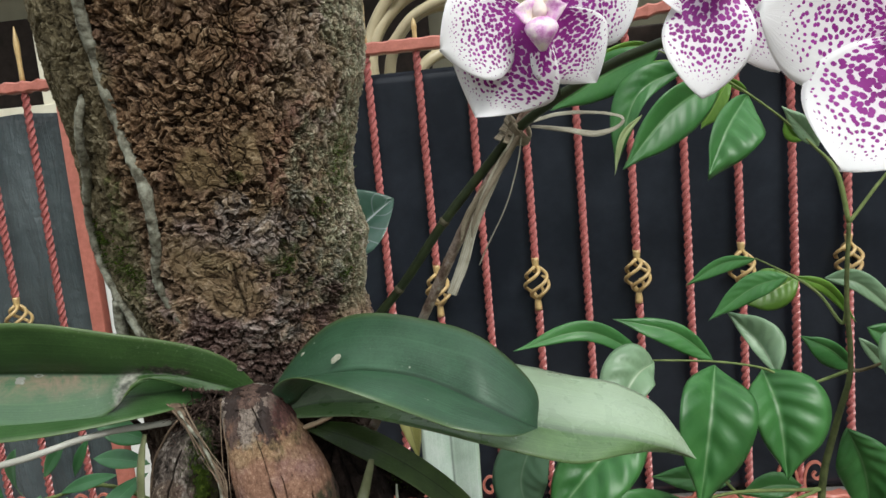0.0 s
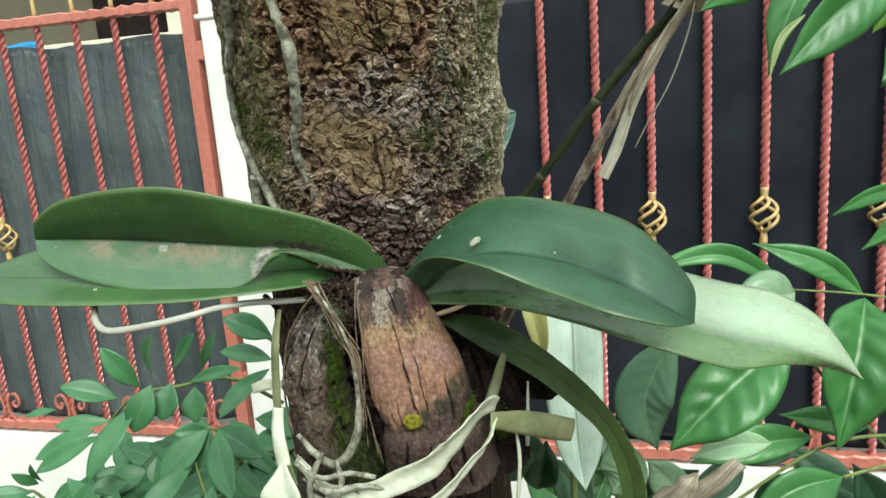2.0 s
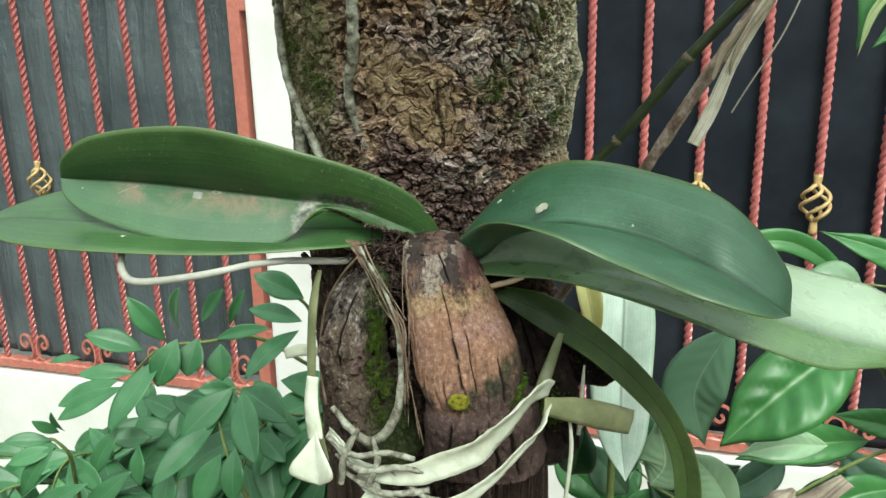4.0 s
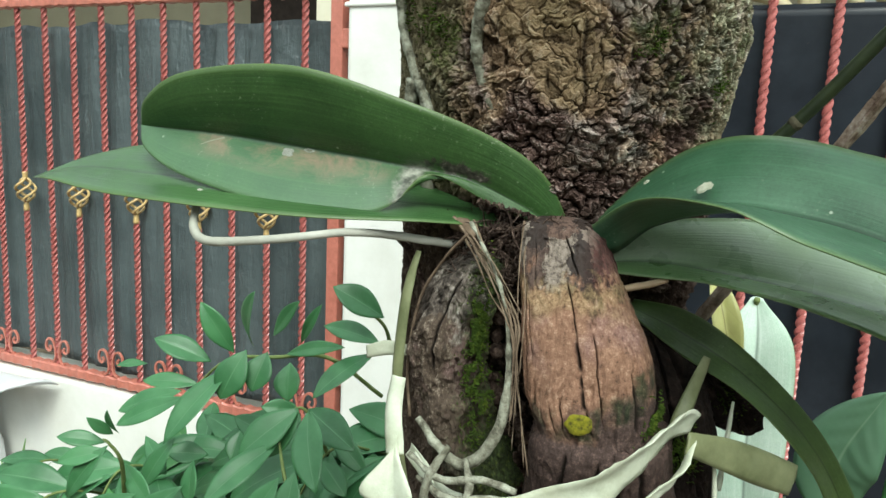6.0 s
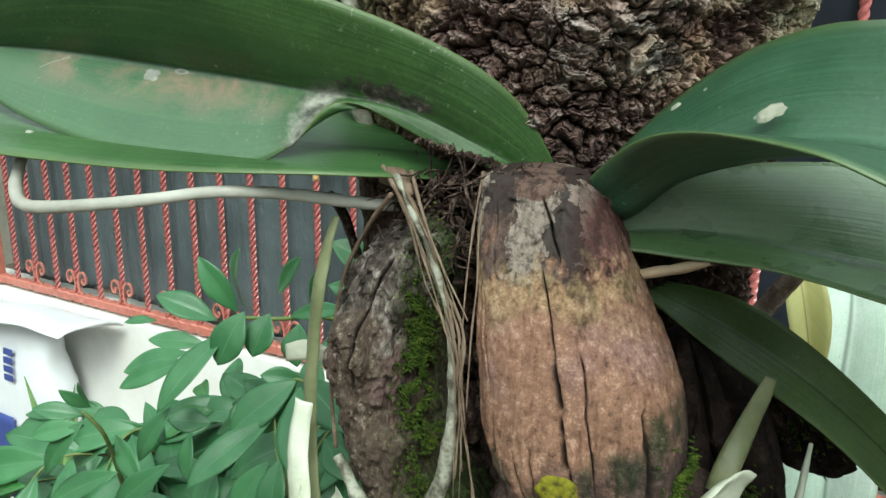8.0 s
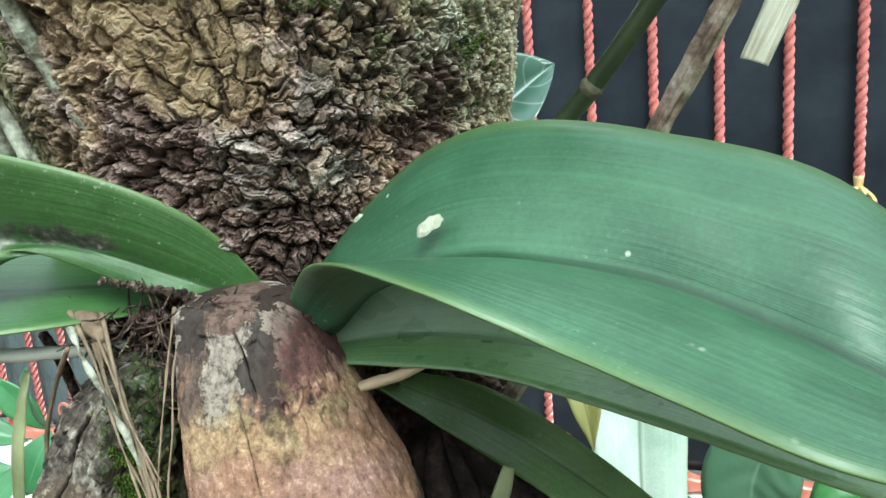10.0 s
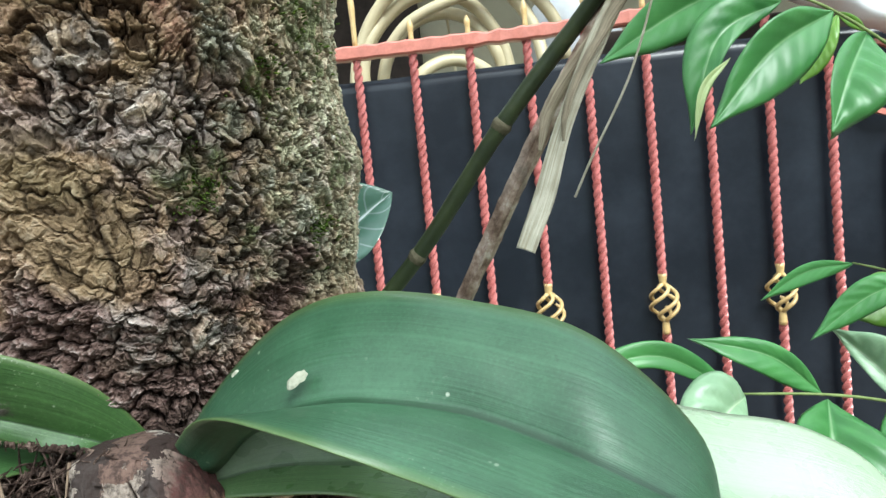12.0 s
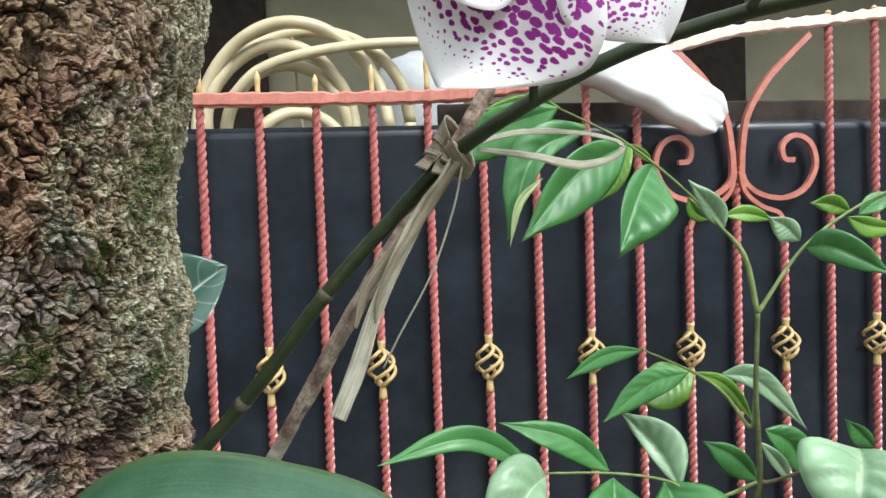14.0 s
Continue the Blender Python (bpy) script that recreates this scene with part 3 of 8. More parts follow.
def twisted(z0, z1, big=0.0100, small=0.0047, pitch=0.080):
    """Mesh data of a bar of two strands twisted about each other."""
    n = max(3, int((z1 - z0) / pitch * 16))
    verts, faces = [], []
    for k in range(n + 1):
        z = z0 + (z1 - z0) * k / n
        for j in range(8):
            a = 2 * math.pi * (z / pitch) + j * math.pi / 4
            r = big if j % 2 == 0 else small
            verts.append((r * math.cos(a), r * math.sin(a), z))
    for k in range(n):
        for j in range(8):
            a, b = 8 * k + j, 8 * k + (j + 1) % 8
            faces.append((a, b, b + 8, a + 8))
    faces += [tuple(range(7, -1, -1)), tuple(range(8 * n, 8 * n + 8))]
    return verts, faces


def basket_data():
    """A cage of four wires that swell and turn about the bar."""
    verts, faces = [], []
    for k in range(4):
        pts = []
        for i in range(9):
            s = i / 8
            a = k * math.pi / 2 + s * math.pi * 1.30
            r = 0.0045 + 0.0262 * math.sin(math.pi * s) ** 0.8
            pts.append((r * math.cos(a), r * math.sin(a), -0.040 + 0.080 * s))
        v, f, _ = tube_data(pts, 0.0046, sides=6, n=22)
        off = len(verts)
        verts += [tuple(p) for p in v]
        faces += [tuple(off + i for i in q) for q in f]
    return verts, faces


def collar_data(z0, z1):
    v, f, _ = tube_data([(0, 0, z0), (0, 0, (z0 + z1) / 2), (0, 0, z1)], [0.0095, 0.0085, 0.0065], sides=8, n=5)
    return v, f


FULL = mesh_of("bar", *twisted(FOOT_Z, RAIL_Z), flat=True)
LOWER = mesh_of("bar", *twisted(FOOT_Z, KNOB_Z - 0.062), flat=True)
UPPER = mesh_of("bar", *twisted(KNOB_Z + 0.055, RAIL_Z), flat=True)
UPPER_SHORT = mesh_of("bar", *twisted(KNOB_Z + 0.055, 1.148), flat=True)
CORE_SHORT = mesh_of("bar", *twisted(FOOT_Z, 1.245), flat=True)
BASKET = mesh_of("basket", *basket_data())
COLLAR_LOW = mesh_of("collar", *collar_data(KNOB_Z - 0.070, KNOB_Z - 0.036))
COLLAR_TOP = mesh_of("collar", *collar_data(KNOB_Z + 0.062, KNOB_Z + 0.036))
SPIKE = mesh_of("spear_tip", *tube_data([(0, 0, 0), (0, 0, 0.06), (0, 0, 0.105), (0, 0, 0.15)], [0.0065, 0.006, 0.0075, 0.0008], sides=6, n=10)[:2])


def fence_part(name, me, material, gate, u, z=0.0, off=0.0, label=""):
    ob = obj(name, me, material, None, label)
    adopt(gate, ob)
    ob.matrix_basis = Matrix.Translation(at_fence(u, z, off)) @ Matrix.Rotation(FA, 4, "Z")
    return ob


def hammered_rail(name, gate, line, wide, high, material, label, seed):
    """A square rail along the fence with a hand-hammered top edge; line gives (u, z)."""
    p = np.array(line, float)
    n = int((p[-1, 0] - p[0, 0]) / 0.006)
    u = np.linspace(p[0, 0], p[-1, 0], n)
    z = spline(p, n)[:, 1] if len(p) > 2 else np.interp(u, p[:, 0], p[:, 1])
    if len(p) > 2:
        u = spline(p, n)[:, 0]
    dent = 0.0046 * np.abs(np.sin(u * math.pi / 0.046 + 0.6 * np.sin(u * 9 + seed))) * (vnoise(np.stack([u * 25, u * 0, u * 0 + seed], 1), seed) + 0.4)
    verts, faces = [], []
    for k in range(n):
        hi, lo = high / 2 - dent[k], -high / 2 + dent[k] * 0.7
        w = wide / 2 - dent[k] * 0.5
        for o, zz in ((-w, lo + 0.004), (-w + 0.004, lo), (w, lo), (w, hi), (-w + 0.004, hi), (-w, hi - 0.004)):
            verts.append((u[k], o, z[k] + zz))
    for k in range(n - 1):
        for j in range(6):
            a, b = 6 * k + j, 6 * k + (j + 1) % 6
            faces.append((a, b, b + 6, a + 6))
    faces += [tuple(range(5, -1, -1)), tuple(range(6 * (n - 1), 6 * n))]
    ob = obj(name, mesh_of(name, verts, faces, flat=True), material, None, label)
    adopt(gate, ob)
    ob.matrix_basis = FENCE.copy()
    return ob


def iron_curve(gate, name, u, pts, thick=0.0075, material=None, mirror=False):
    s = -1 if mirror else 1
    v, f, uv = tube_data([(s * a, 0, z) for a, z in pts], thick, sides=4, n=8 * len(pts), spin=math.pi / 4)
    return fence_part(name, mesh_of(name, v, f, uv, flat=True), material or IRON_ORANGE, gate, u, 0, -0.004)


CURL = [(0.008, 1.285), (0.022, 1.245), (0.062, 1.217), (0.120, 1.208), (0.175, 1.230), (0.204, 1.285), (0.190, 1.338), (0.150, 1.357), (0.118, 1.335), (0.122, 1.302), (0.148, 1.298)]
HORN = [(0.010, 1.255), (0.014, 1.330), (0.030, 1.410), (0.080, 1.490), (0.140, 1.550), (0.192, 1.598)]
LEG = [(0.006, 1.275), (0.020, 1.225), (0.060, 1.190), (0.105, 1.172), (BAR, 1.140)]
FOOT = [(0.034, 0.270), (0.018, 0.274), (0.009, 0.292), (0.010, 0.322), (0.020, 0.346), (0.038, 0.352), (0.051, 0.338), (0.051, 0.318), (0.038, 0.308), (0.029, 0.318), (0.035, 0.328)]


def gate(name, first, last, knobs, label, scroll_at, rail_line, post_us, scroll_top):
    g = thing(name, at_fence((first + last) / 2, FOOT_Z - 0.02), label, "gate")
    cut = [k for k, (u, z) in enumerate(rail_line) if u > 0.7]
    hammered_rail("top_rail", g, rail_line[:cut[0] + 1] if cut else rail_line, 0.030, 0.032, IRON_ORANGE, "", 2)
    # arched stretch in worn paint, with its bright highlight put into the colour
    if cut:
        hammered_rail("top_rail", g, rail_line[cut[0]:], 0.030, 0.030, IRON_PALE, "rail in worn paint, whitened for the highlight along it", 4)
    hammered_rail("bottom_rail", g, [(first, FOOT_Z), (last, FOOT_Z)], 0.032, 0.036, IRON_ORANGE, "", 5)
    line = np.array(rail_line)
    k0, k1 = math.ceil((first - knobs) / BAR + 0.15), math.floor((last - knobs) / BAR - 0.15)
    for k in range(k0, k1 + 1):
        u = knobs + k * BAR
        near = round((u - scroll_at) / BAR)
        up = float(np.interp(u, line[:, 0], line[:, 1])) - RAIL_Z
        if k % 2 == 0:
            fence_part("bar", LOWER, IRON_RED, g, u)
            top = fence_part("bar", UPPER_SHORT if abs(near) == 1 else UPPER, IRON_RED, g, u)
            fence_part("basket", BASKET, IRON_GOLD, g, u, KNOB_Z, label="gold painted twisted wire basket")
            fence_part("collar", COLLAR_LOW, IRON_GOLD, g, u)
            fence_part("collar", COLLAR_TOP, IRON_GOLD, g, u)
        else:
            fence_part("bar", CORE_SHORT if near == 0 else FULL, IRON_RED, g, u)
            for mirrored in (False, True):
                iron_curve(g, "foot_scroll", u, FOOT, 0.0045, IRON_ORANGE, mirrored)
        if up > 0.01 and abs(near) > 1:
            fence_part("bar", mesh_of("bar", *twisted(RAIL_Z - 0.02, RAIL_Z + up), flat=True), IRON_RED, g, u)
        if abs(near) > 1:
            tip = fence_part("spear_tip", SPIKE, IRON_GOLD, g, u, RAIL_Z + up + 0.008, label="gold painted spear tip")
            # the tips beside the middle are cut shorter
            tip.scale = (1, 1, 0.12 if up > 0.06 else (0.36, 0.30, 0.45, 0.62, 0.5)[k] if last > 0 and 0 <= k < 5 else 0.95)
    for mirrored in (False, True):
        iron_curve(g, "scroll", scroll_at, CURL, 0.0085, IRON_ORANGE, mirrored)
        iron_curve(g, "scroll", scroll_at, HORN if scroll_top > 1.5 else [(a * 0.62, z if z < 1.4 else z - 0.55 * (z - 1.4)) for a, z in HORN[:5]], 0.0095, IRON_ORANGE, mirrored)
        iron_curve(g, "scroll", scroll_at, LEG, 0.0075, IRON_ORANGE, mirrored)
    for u in post_us:
        bm = bmesh.new()
        box(bm, (0, 0, (FOOT_Z - 0.02 + RAIL_Z + 0.02) / 2), (0.036, 0.034, RAIL_Z - FOOT_Z + 0.04), 0.003)
        me = bpy.data.meshes.new("post")
        bm.to_mesh(me)
        bm.free()
        fence_part("post", me, IRON_ORANGE, g, u)
    return g


left_gate = gate("iron_gate", -2.735, -0.905, -1.134, "red wrought iron gate panel with twisted bars and gold baskets",
                 -2.486, [(-2.735, RAIL_Z), (-0.89, RAIL_Z)], (-2.735, -0.905), 1.45)
for z in (1.335, 0.42):
    bm = bmesh.new()
    box(bm, (0.024, 0, z), (0.024, 0.03, 0.05), 0.004)
    me = bpy.data.meshes.new("hinge")
    bm.to_mesh(me)
    bm.free()
    fence_part("hinge", me, IRON_ORANGE, left_gate, -0.905)
gate("iron_gate", -0.40, 3.6, 0.0, "arched red wrought iron gate panel with twisted bars and gold baskets", 1.106,
     [(-0.41, RAIL_Z), (0.25, RAIL_Z + 0.001), (0.50, RAIL_Z + 0.012), (0.72, RAIL_Z + 0.050), (0.94, RAIL_Z + 0.107), (1.11, RAIL_Z + 0.150), (1.33, RAIL_Z + 0.174), (1.6, RAIL_Z + 0.200), (2.2, RAIL_Z + 0.215), (3.6, RAIL_Z + 0.10)], (-0.40,), 1.6)
bm = bmesh.new()
box(bm, (-3.55, 0, 0.86), (1.5, 0.03, 0.03), 0.003)
box(bm, (-2.79, 0, 0.86), (0.05, 0.05, 1.26), 0.004)
box(bm, (-3.55, 0, 0.26), (1.5, 0.03, 0.03), 0.003)
tail = part("fence_side", bm, IRON_ORANGE, None)
tail.matrix_world = FENCE
tagged(tail, "plain red iron fence post and rails beyond the gate", "fence", kind="structure")


# ---- things at the gate ----
hose_mat = Mat("cream_hose", 0.38, 0.5)
hose_mat.colour(hose_mat.mix(hose_mat.ramp(hose_mat.noise(14, 4), [(0.4, 0.0), (0.7, 0.7)]), (0.50, 0.43, 0.27), (0.34, 0.29, 0.18)))
hose = thing("garden_hose", at_fence(0.12, 1.30, 0.30), "coiled cream plastic garden hose hung behind the gate", "hose")
for k, (uc, zc, ru, rz, o) in enumerate(((0.06, 1.43, 0.245, 0.27, 0.30), (0.02, 1.40, 0.200, 0.25, 0.32), (0.10, 1.45, 0.265, 0.24, 0.335), (0.04, 1.38, 0.165, 0.23, 0.35), (0.07, 1.33, 0.125, 0.145, 0.30))):
    pts = [at_fence(uc + ru * math.cos(a), zc + rz * math.sin(a), o + 0.02 * math.sin(3 * a + k)) for a in np.linspace(0, 2 * math.pi, 15)]
    tube("coil", pts, 0.0165, hose_mat.m, hose, sides=10, n=70)
tube("hose_end", [at_fence(-0.10, 1.50, 0.27), at_fence(-0.02, 1.575, 0.26), at_fence(0.12, 1.62, 0.26), at_fence(0.32, 1.645, 0.27), at_fence(0.6, 1.65, 0.30)], 0.014, hose_mat.m, hose, sides=10, n=50)
tube("hook", [at_fence(0.20, 1.32, 0.022), at_fence(0.16, 1.34, 0.20), at_fence(0.08, 1.42, 0.40), at_fence(0.06, 1.645, 0.37), at_fence(0.06, 1.660, 0.29)], 0.004, hose_mat.m, hose, "thin hook that carries the hose", sides=8, n=24)
bucketmat = rough_material("grey_plastic", [(0.3, (0.30, 0.31, 0.32)), (0.7, (0.42, 0.43, 0.44))], 12, 0.1, 0.5, 0.4)
v, f, u_ = tube_data([(0, 0, 0.95), (0, 0, 1.3), (0, 0, 1.62), (0, 0, 1.70)], [0.10, 0.13, 0.13, 0.03], sides=20, n=24)
drum = obj("water_jug", mesh_of("water_jug", v, f, u_), bucketmat)
drum.location = at_fence(0.42, 0.0, 0.62)
tagged(drum, "grey plastic water jug behind the gate", "jug")
block("jug_stand", 0.25, 0.6, GROUND - 0.03, 0.95, 0.5, 0.8, beige.m, "beige masonry stand under the jug", "stand", kind="", bevel=0.01)
blue = rough_material("blue_plastic", [(0.3, (0.02, 0.20, 0.42)), (0.7, (0.05, 0.30, 0.55))], 20, 0.15, 0.4, 0.5)
g = np.array([[(a, 1.262 + 0.012 * math.sin(9 * a) + 0.005 * b, 1.44 + 0.135 * b + 0.01 * math.sin(14 * a)) for b in np.linspace(0, 1, 8)] for a in np.linspace(-3.10, -2.52, 20)])
v, f, uv = shell(g, 0.003)
bluecloth = obj("blue_cloth", mesh_of("blue_cloth", v, f, uv), blue)
bluecloth.matrix_world = FENCE
tagged(bluecloth, "crumpled blue plastic sheet hung on the veranda rail", "plastic sheet")

white_plastic = Mat("white_plastic_sheet", 0.45, 0.5)
white_plastic.colour(white_plastic.mix(white_plastic.ramp(white_plastic.noise(20, 5), [(0.4, 0.0), (0.8, 0.5)]), (0.82, 0.82, 0.82), (0.70, 0.71, 0.72)))
gr = []
for i, s in enumerate(np.linspace(0, 1, 26)):
    row = []
    for j, w in enumerate(np.linspace(-1, 1, 13)):
        wide = 0.105 * (1 - 0.45 * s) * (1 if s < 0.93 else 1 - 6 * (s - 0.93))
        along = 0.70 + 0.335 * s
        back = max(0.0, -0.62 - w) / 0.38
        row.append(((along + 0.05 * w * wide / 0.1), -0.062 + 0.055 * back + 0.004 * math.sin(9 * s + 2 * w) + 0.003 * math.sin(31 * s * w), 1.565 - 0.185 * s ** 1.25 + (max(w, -0.62) - 0.10 * back) * wide * 0.80 + 0.003 * math.sin(23 * s)))
    gr.append(row)
v, f, uv = shell(np.array(gr), 0.004)
cloth = obj("plastic_sheet", mesh_of("plastic_sheet", v, f, uv), white_plastic.m)
cloth.matrix_world = FENCE
tagged(cloth, "folded white plastic sheet draped over the gate rail", "plastic sheet")

# a full sack by the wall
sackmat = Mat("white_woven_sack", 0.55, 0.4)
u, v_, _ = sackmat.axes("UV")
weave = sackmat.noise(1.0, 2, 0.5, sackmat.where("UV", (220, 220, 1)))
sackmat.colour(sackmat.mix(sackmat.ramp(sackmat.noise(8, 5), [(0.4, 0.0), (0.75, 0.5)]), (0.74, 0.76, 0.78), (0.58, 0.60, 0.62)))
sackmat.bump(weave, 0.3, 0.001)
sackblue = rough_material("blue_sack_print", [(0.3, (0.035, 0.06, 0.22)), (0.7, (0.06, 0.09, 0.30))], 60, 0.1, 0.5, 0.4)
SACK = at_fence(-2.49, GROUND, -0.135)
sack = thing("sack", SACK, "full white woven plastic sack with blue print leaning on the wall", "sack")
n_z, n_a = 40, 48
verts, faces, uvs = [], [], []
for i in range(n_z):
    s = i / (n_z - 1)
    z = 0.80 * s
    rx = 0.335 * (1 - 0.12 * (2 * s - 1) ** 2) * (1.0 - 0.03 * s) * (0.90 if s < 0.04 else 1)
    ry = 0.075 * (1 - abs(2 * s - 0.9) ** 4 * 0.30)
    for j in range(n_a):
        a = 2 * math.pi * j / n_a
        ca, sa = math.cos(a), math.sin(a)
        e = 0.20
        verts.append((rx * math.copysign(abs(ca) ** e, ca), ry * math.copysign(abs(sa) ** 0.8, sa), z))
        uvs.append((j / n_a, s))
verts = np.array(verts)
verts[:, :2] += (fbm(verts * 9, 3, 4)[:, None] - 0.5) * 0.03
for i in range(n_z - 1):
    for j in range(n_a):
        a, b = i * n_a + j, i * n_a + (j + 1) % n_a
        faces.append((a, b, b + n_a, a + n_a))
faces += [tuple(range(n_a - 1, -1, -1)), tuple(range((n_z - 1) * n_a, n_z * n_a))]
body = obj("sack_body", mesh_of("sack_body", verts, faces, uvs), sackmat.m, sack)
body.matrix_basis = Matrix.Rotation(FA, 4, "Z")
# the folded mouth
gr = []
for s in np.linspace(-1, 1, 24):
    row = []
    for w in np.linspace(-1, 1, 9):
        row.append((0.13 + 0.43 * s, -0.03 + 0.118 * w + 0.01 * math.sin(5 * s), 0.835 + 0.028 * (1 - w ** 4) - 0.02 * w + 0.022 * s + 0.005 * math.sin(6 * s + 2 * w)))
    gr.append(row)
v, f, uv = shell(np.array(gr), 0.035)
flap = obj("folded_mouth", mesh_of("folded_mouth", v, f, uv), sackmat.m, sack, "stitched and folded sack mouth")
flap.matrix_basis = Matrix.Rotation(FA, 4, "Z")


def sack_print(name, x0, x1, z0, z1, label=""):
    gg = []
    for x in np.linspace(x0, x1, 10):
        rowp = []
        for z in np.linspace(z0, z1, 10):
            s = z / 0.80
            rx = 0.335 * (1 - 0.12 * (2 * s - 1) ** 2) * (1.0 - 0.03 * s)
            ry = 0.075 * (1 - abs(2 * s - 0.9) ** 4 * 0.30)
            c = min(0.999, abs(x) / rx) ** (1 / 0.28)
            y = -ry * (1 - c * c) ** 0.4
            q = np.array([[math.copysign(rx * c ** 0.28, x), y, z]])
            rowp.append((x, y - 0.014, z))
        gg.append(rowp)
    vv, ff, uu = shell(np.array(gg), 0.0012)
    ob = obj(name, mesh_of(name, vv, ff, uu), sackblue, sack, label)
    ob.matrix_basis = Matrix.Rotation(FA, 4, "Z")
    return ob


sack_print("print_block", -0.175, -0.035, 0.525, 0.745)
sack_print("print_block", -0.020, 0.125, 0.10, 0.455)
for k in range(4):
    sack_print("print_line", 0.095, 0.150, 0.598 + 0.032 * k, 0.622 + 0.032 * k)
for z in (0.300, 0.350, 0.400):
    sack_print("print_line", -0.235, -0.105, z, z + 0.020)
# a ring shaped mark
ring = [(-0.180 + 0.060 * math.cos(a), -0.090, 0.465 + 0.050 * math.sin(a)) for a in np.linspace(-1.2, 4.3, 14)]
v, f, uv = tube_data(ring, 0.005, sides=6, n=40, squash=0.4)
obj("print_ring", mesh_of("print_ring", v, f, uv), sackblue, sack).matrix_basis = Matrix.Rotation(FA, 4, "Z")


# ---- the tree ----
def trunk_axis(z):
    d = 0.25 * np.tanh((z - 1.15) / 0.25)
    return np.stack([-0.1342 + 0.1018 * d, 0.4674 - 0.4091 * d, z], -1)


def trunk_radius(z):
    d = np.clip(z - 1.15, -0.25, 0.22)
    low = np.clip(0.9 - z, 0, 2)
    return 0.0828 + 0.0132 * d + 0.09 * d * d + 0.022 * low


def flakes(q, size, seed, gap):
    """Plates on the unrolled bark with cracks between: crack, a value of each plate and the nearness to its middle."""
    p = q * size
    i = np.floor(p).astype(np.int64)
    f1, f2, cid = np.full(len(p), 9.0), np.full(len(p), 9.0), np.zeros(len(p))
    for dx in (-1, 0, 1):
        for dy in (-1, 0, 1):
            c = np.concatenate([i + np.array([dx, dy]), np.full((len(p), 1), 3)], 1)
            way = p - c[:, :2] - np.stack([hash3(c, seed + k) for k in (1, 2)], 1)
            d = np.linalg.norm(way, axis=1)
            near = d < f1
            f2 = np.where(near, f1, np.minimum(f2, d))
            cid = np.where(near, hash3(c, seed + 9), cid)
            f1 = np.where(near, d, f1)
    return 1 - smooth(f2 - f1, 0.25 * gap, gap), cid, smooth(f2 - f1, 0.0, 0.55)


def ledges(n, levels):
    """Steps like torn layers of bark out of a smooth field."""
    t = n * levels
    low = np.floor(t)
    return (low + smooth(t - low, 0.86, 1.0)) / levels, smooth(t - low, 0.66, 0.84) * (1 - smooth(t - low, 0.90, 1.0))


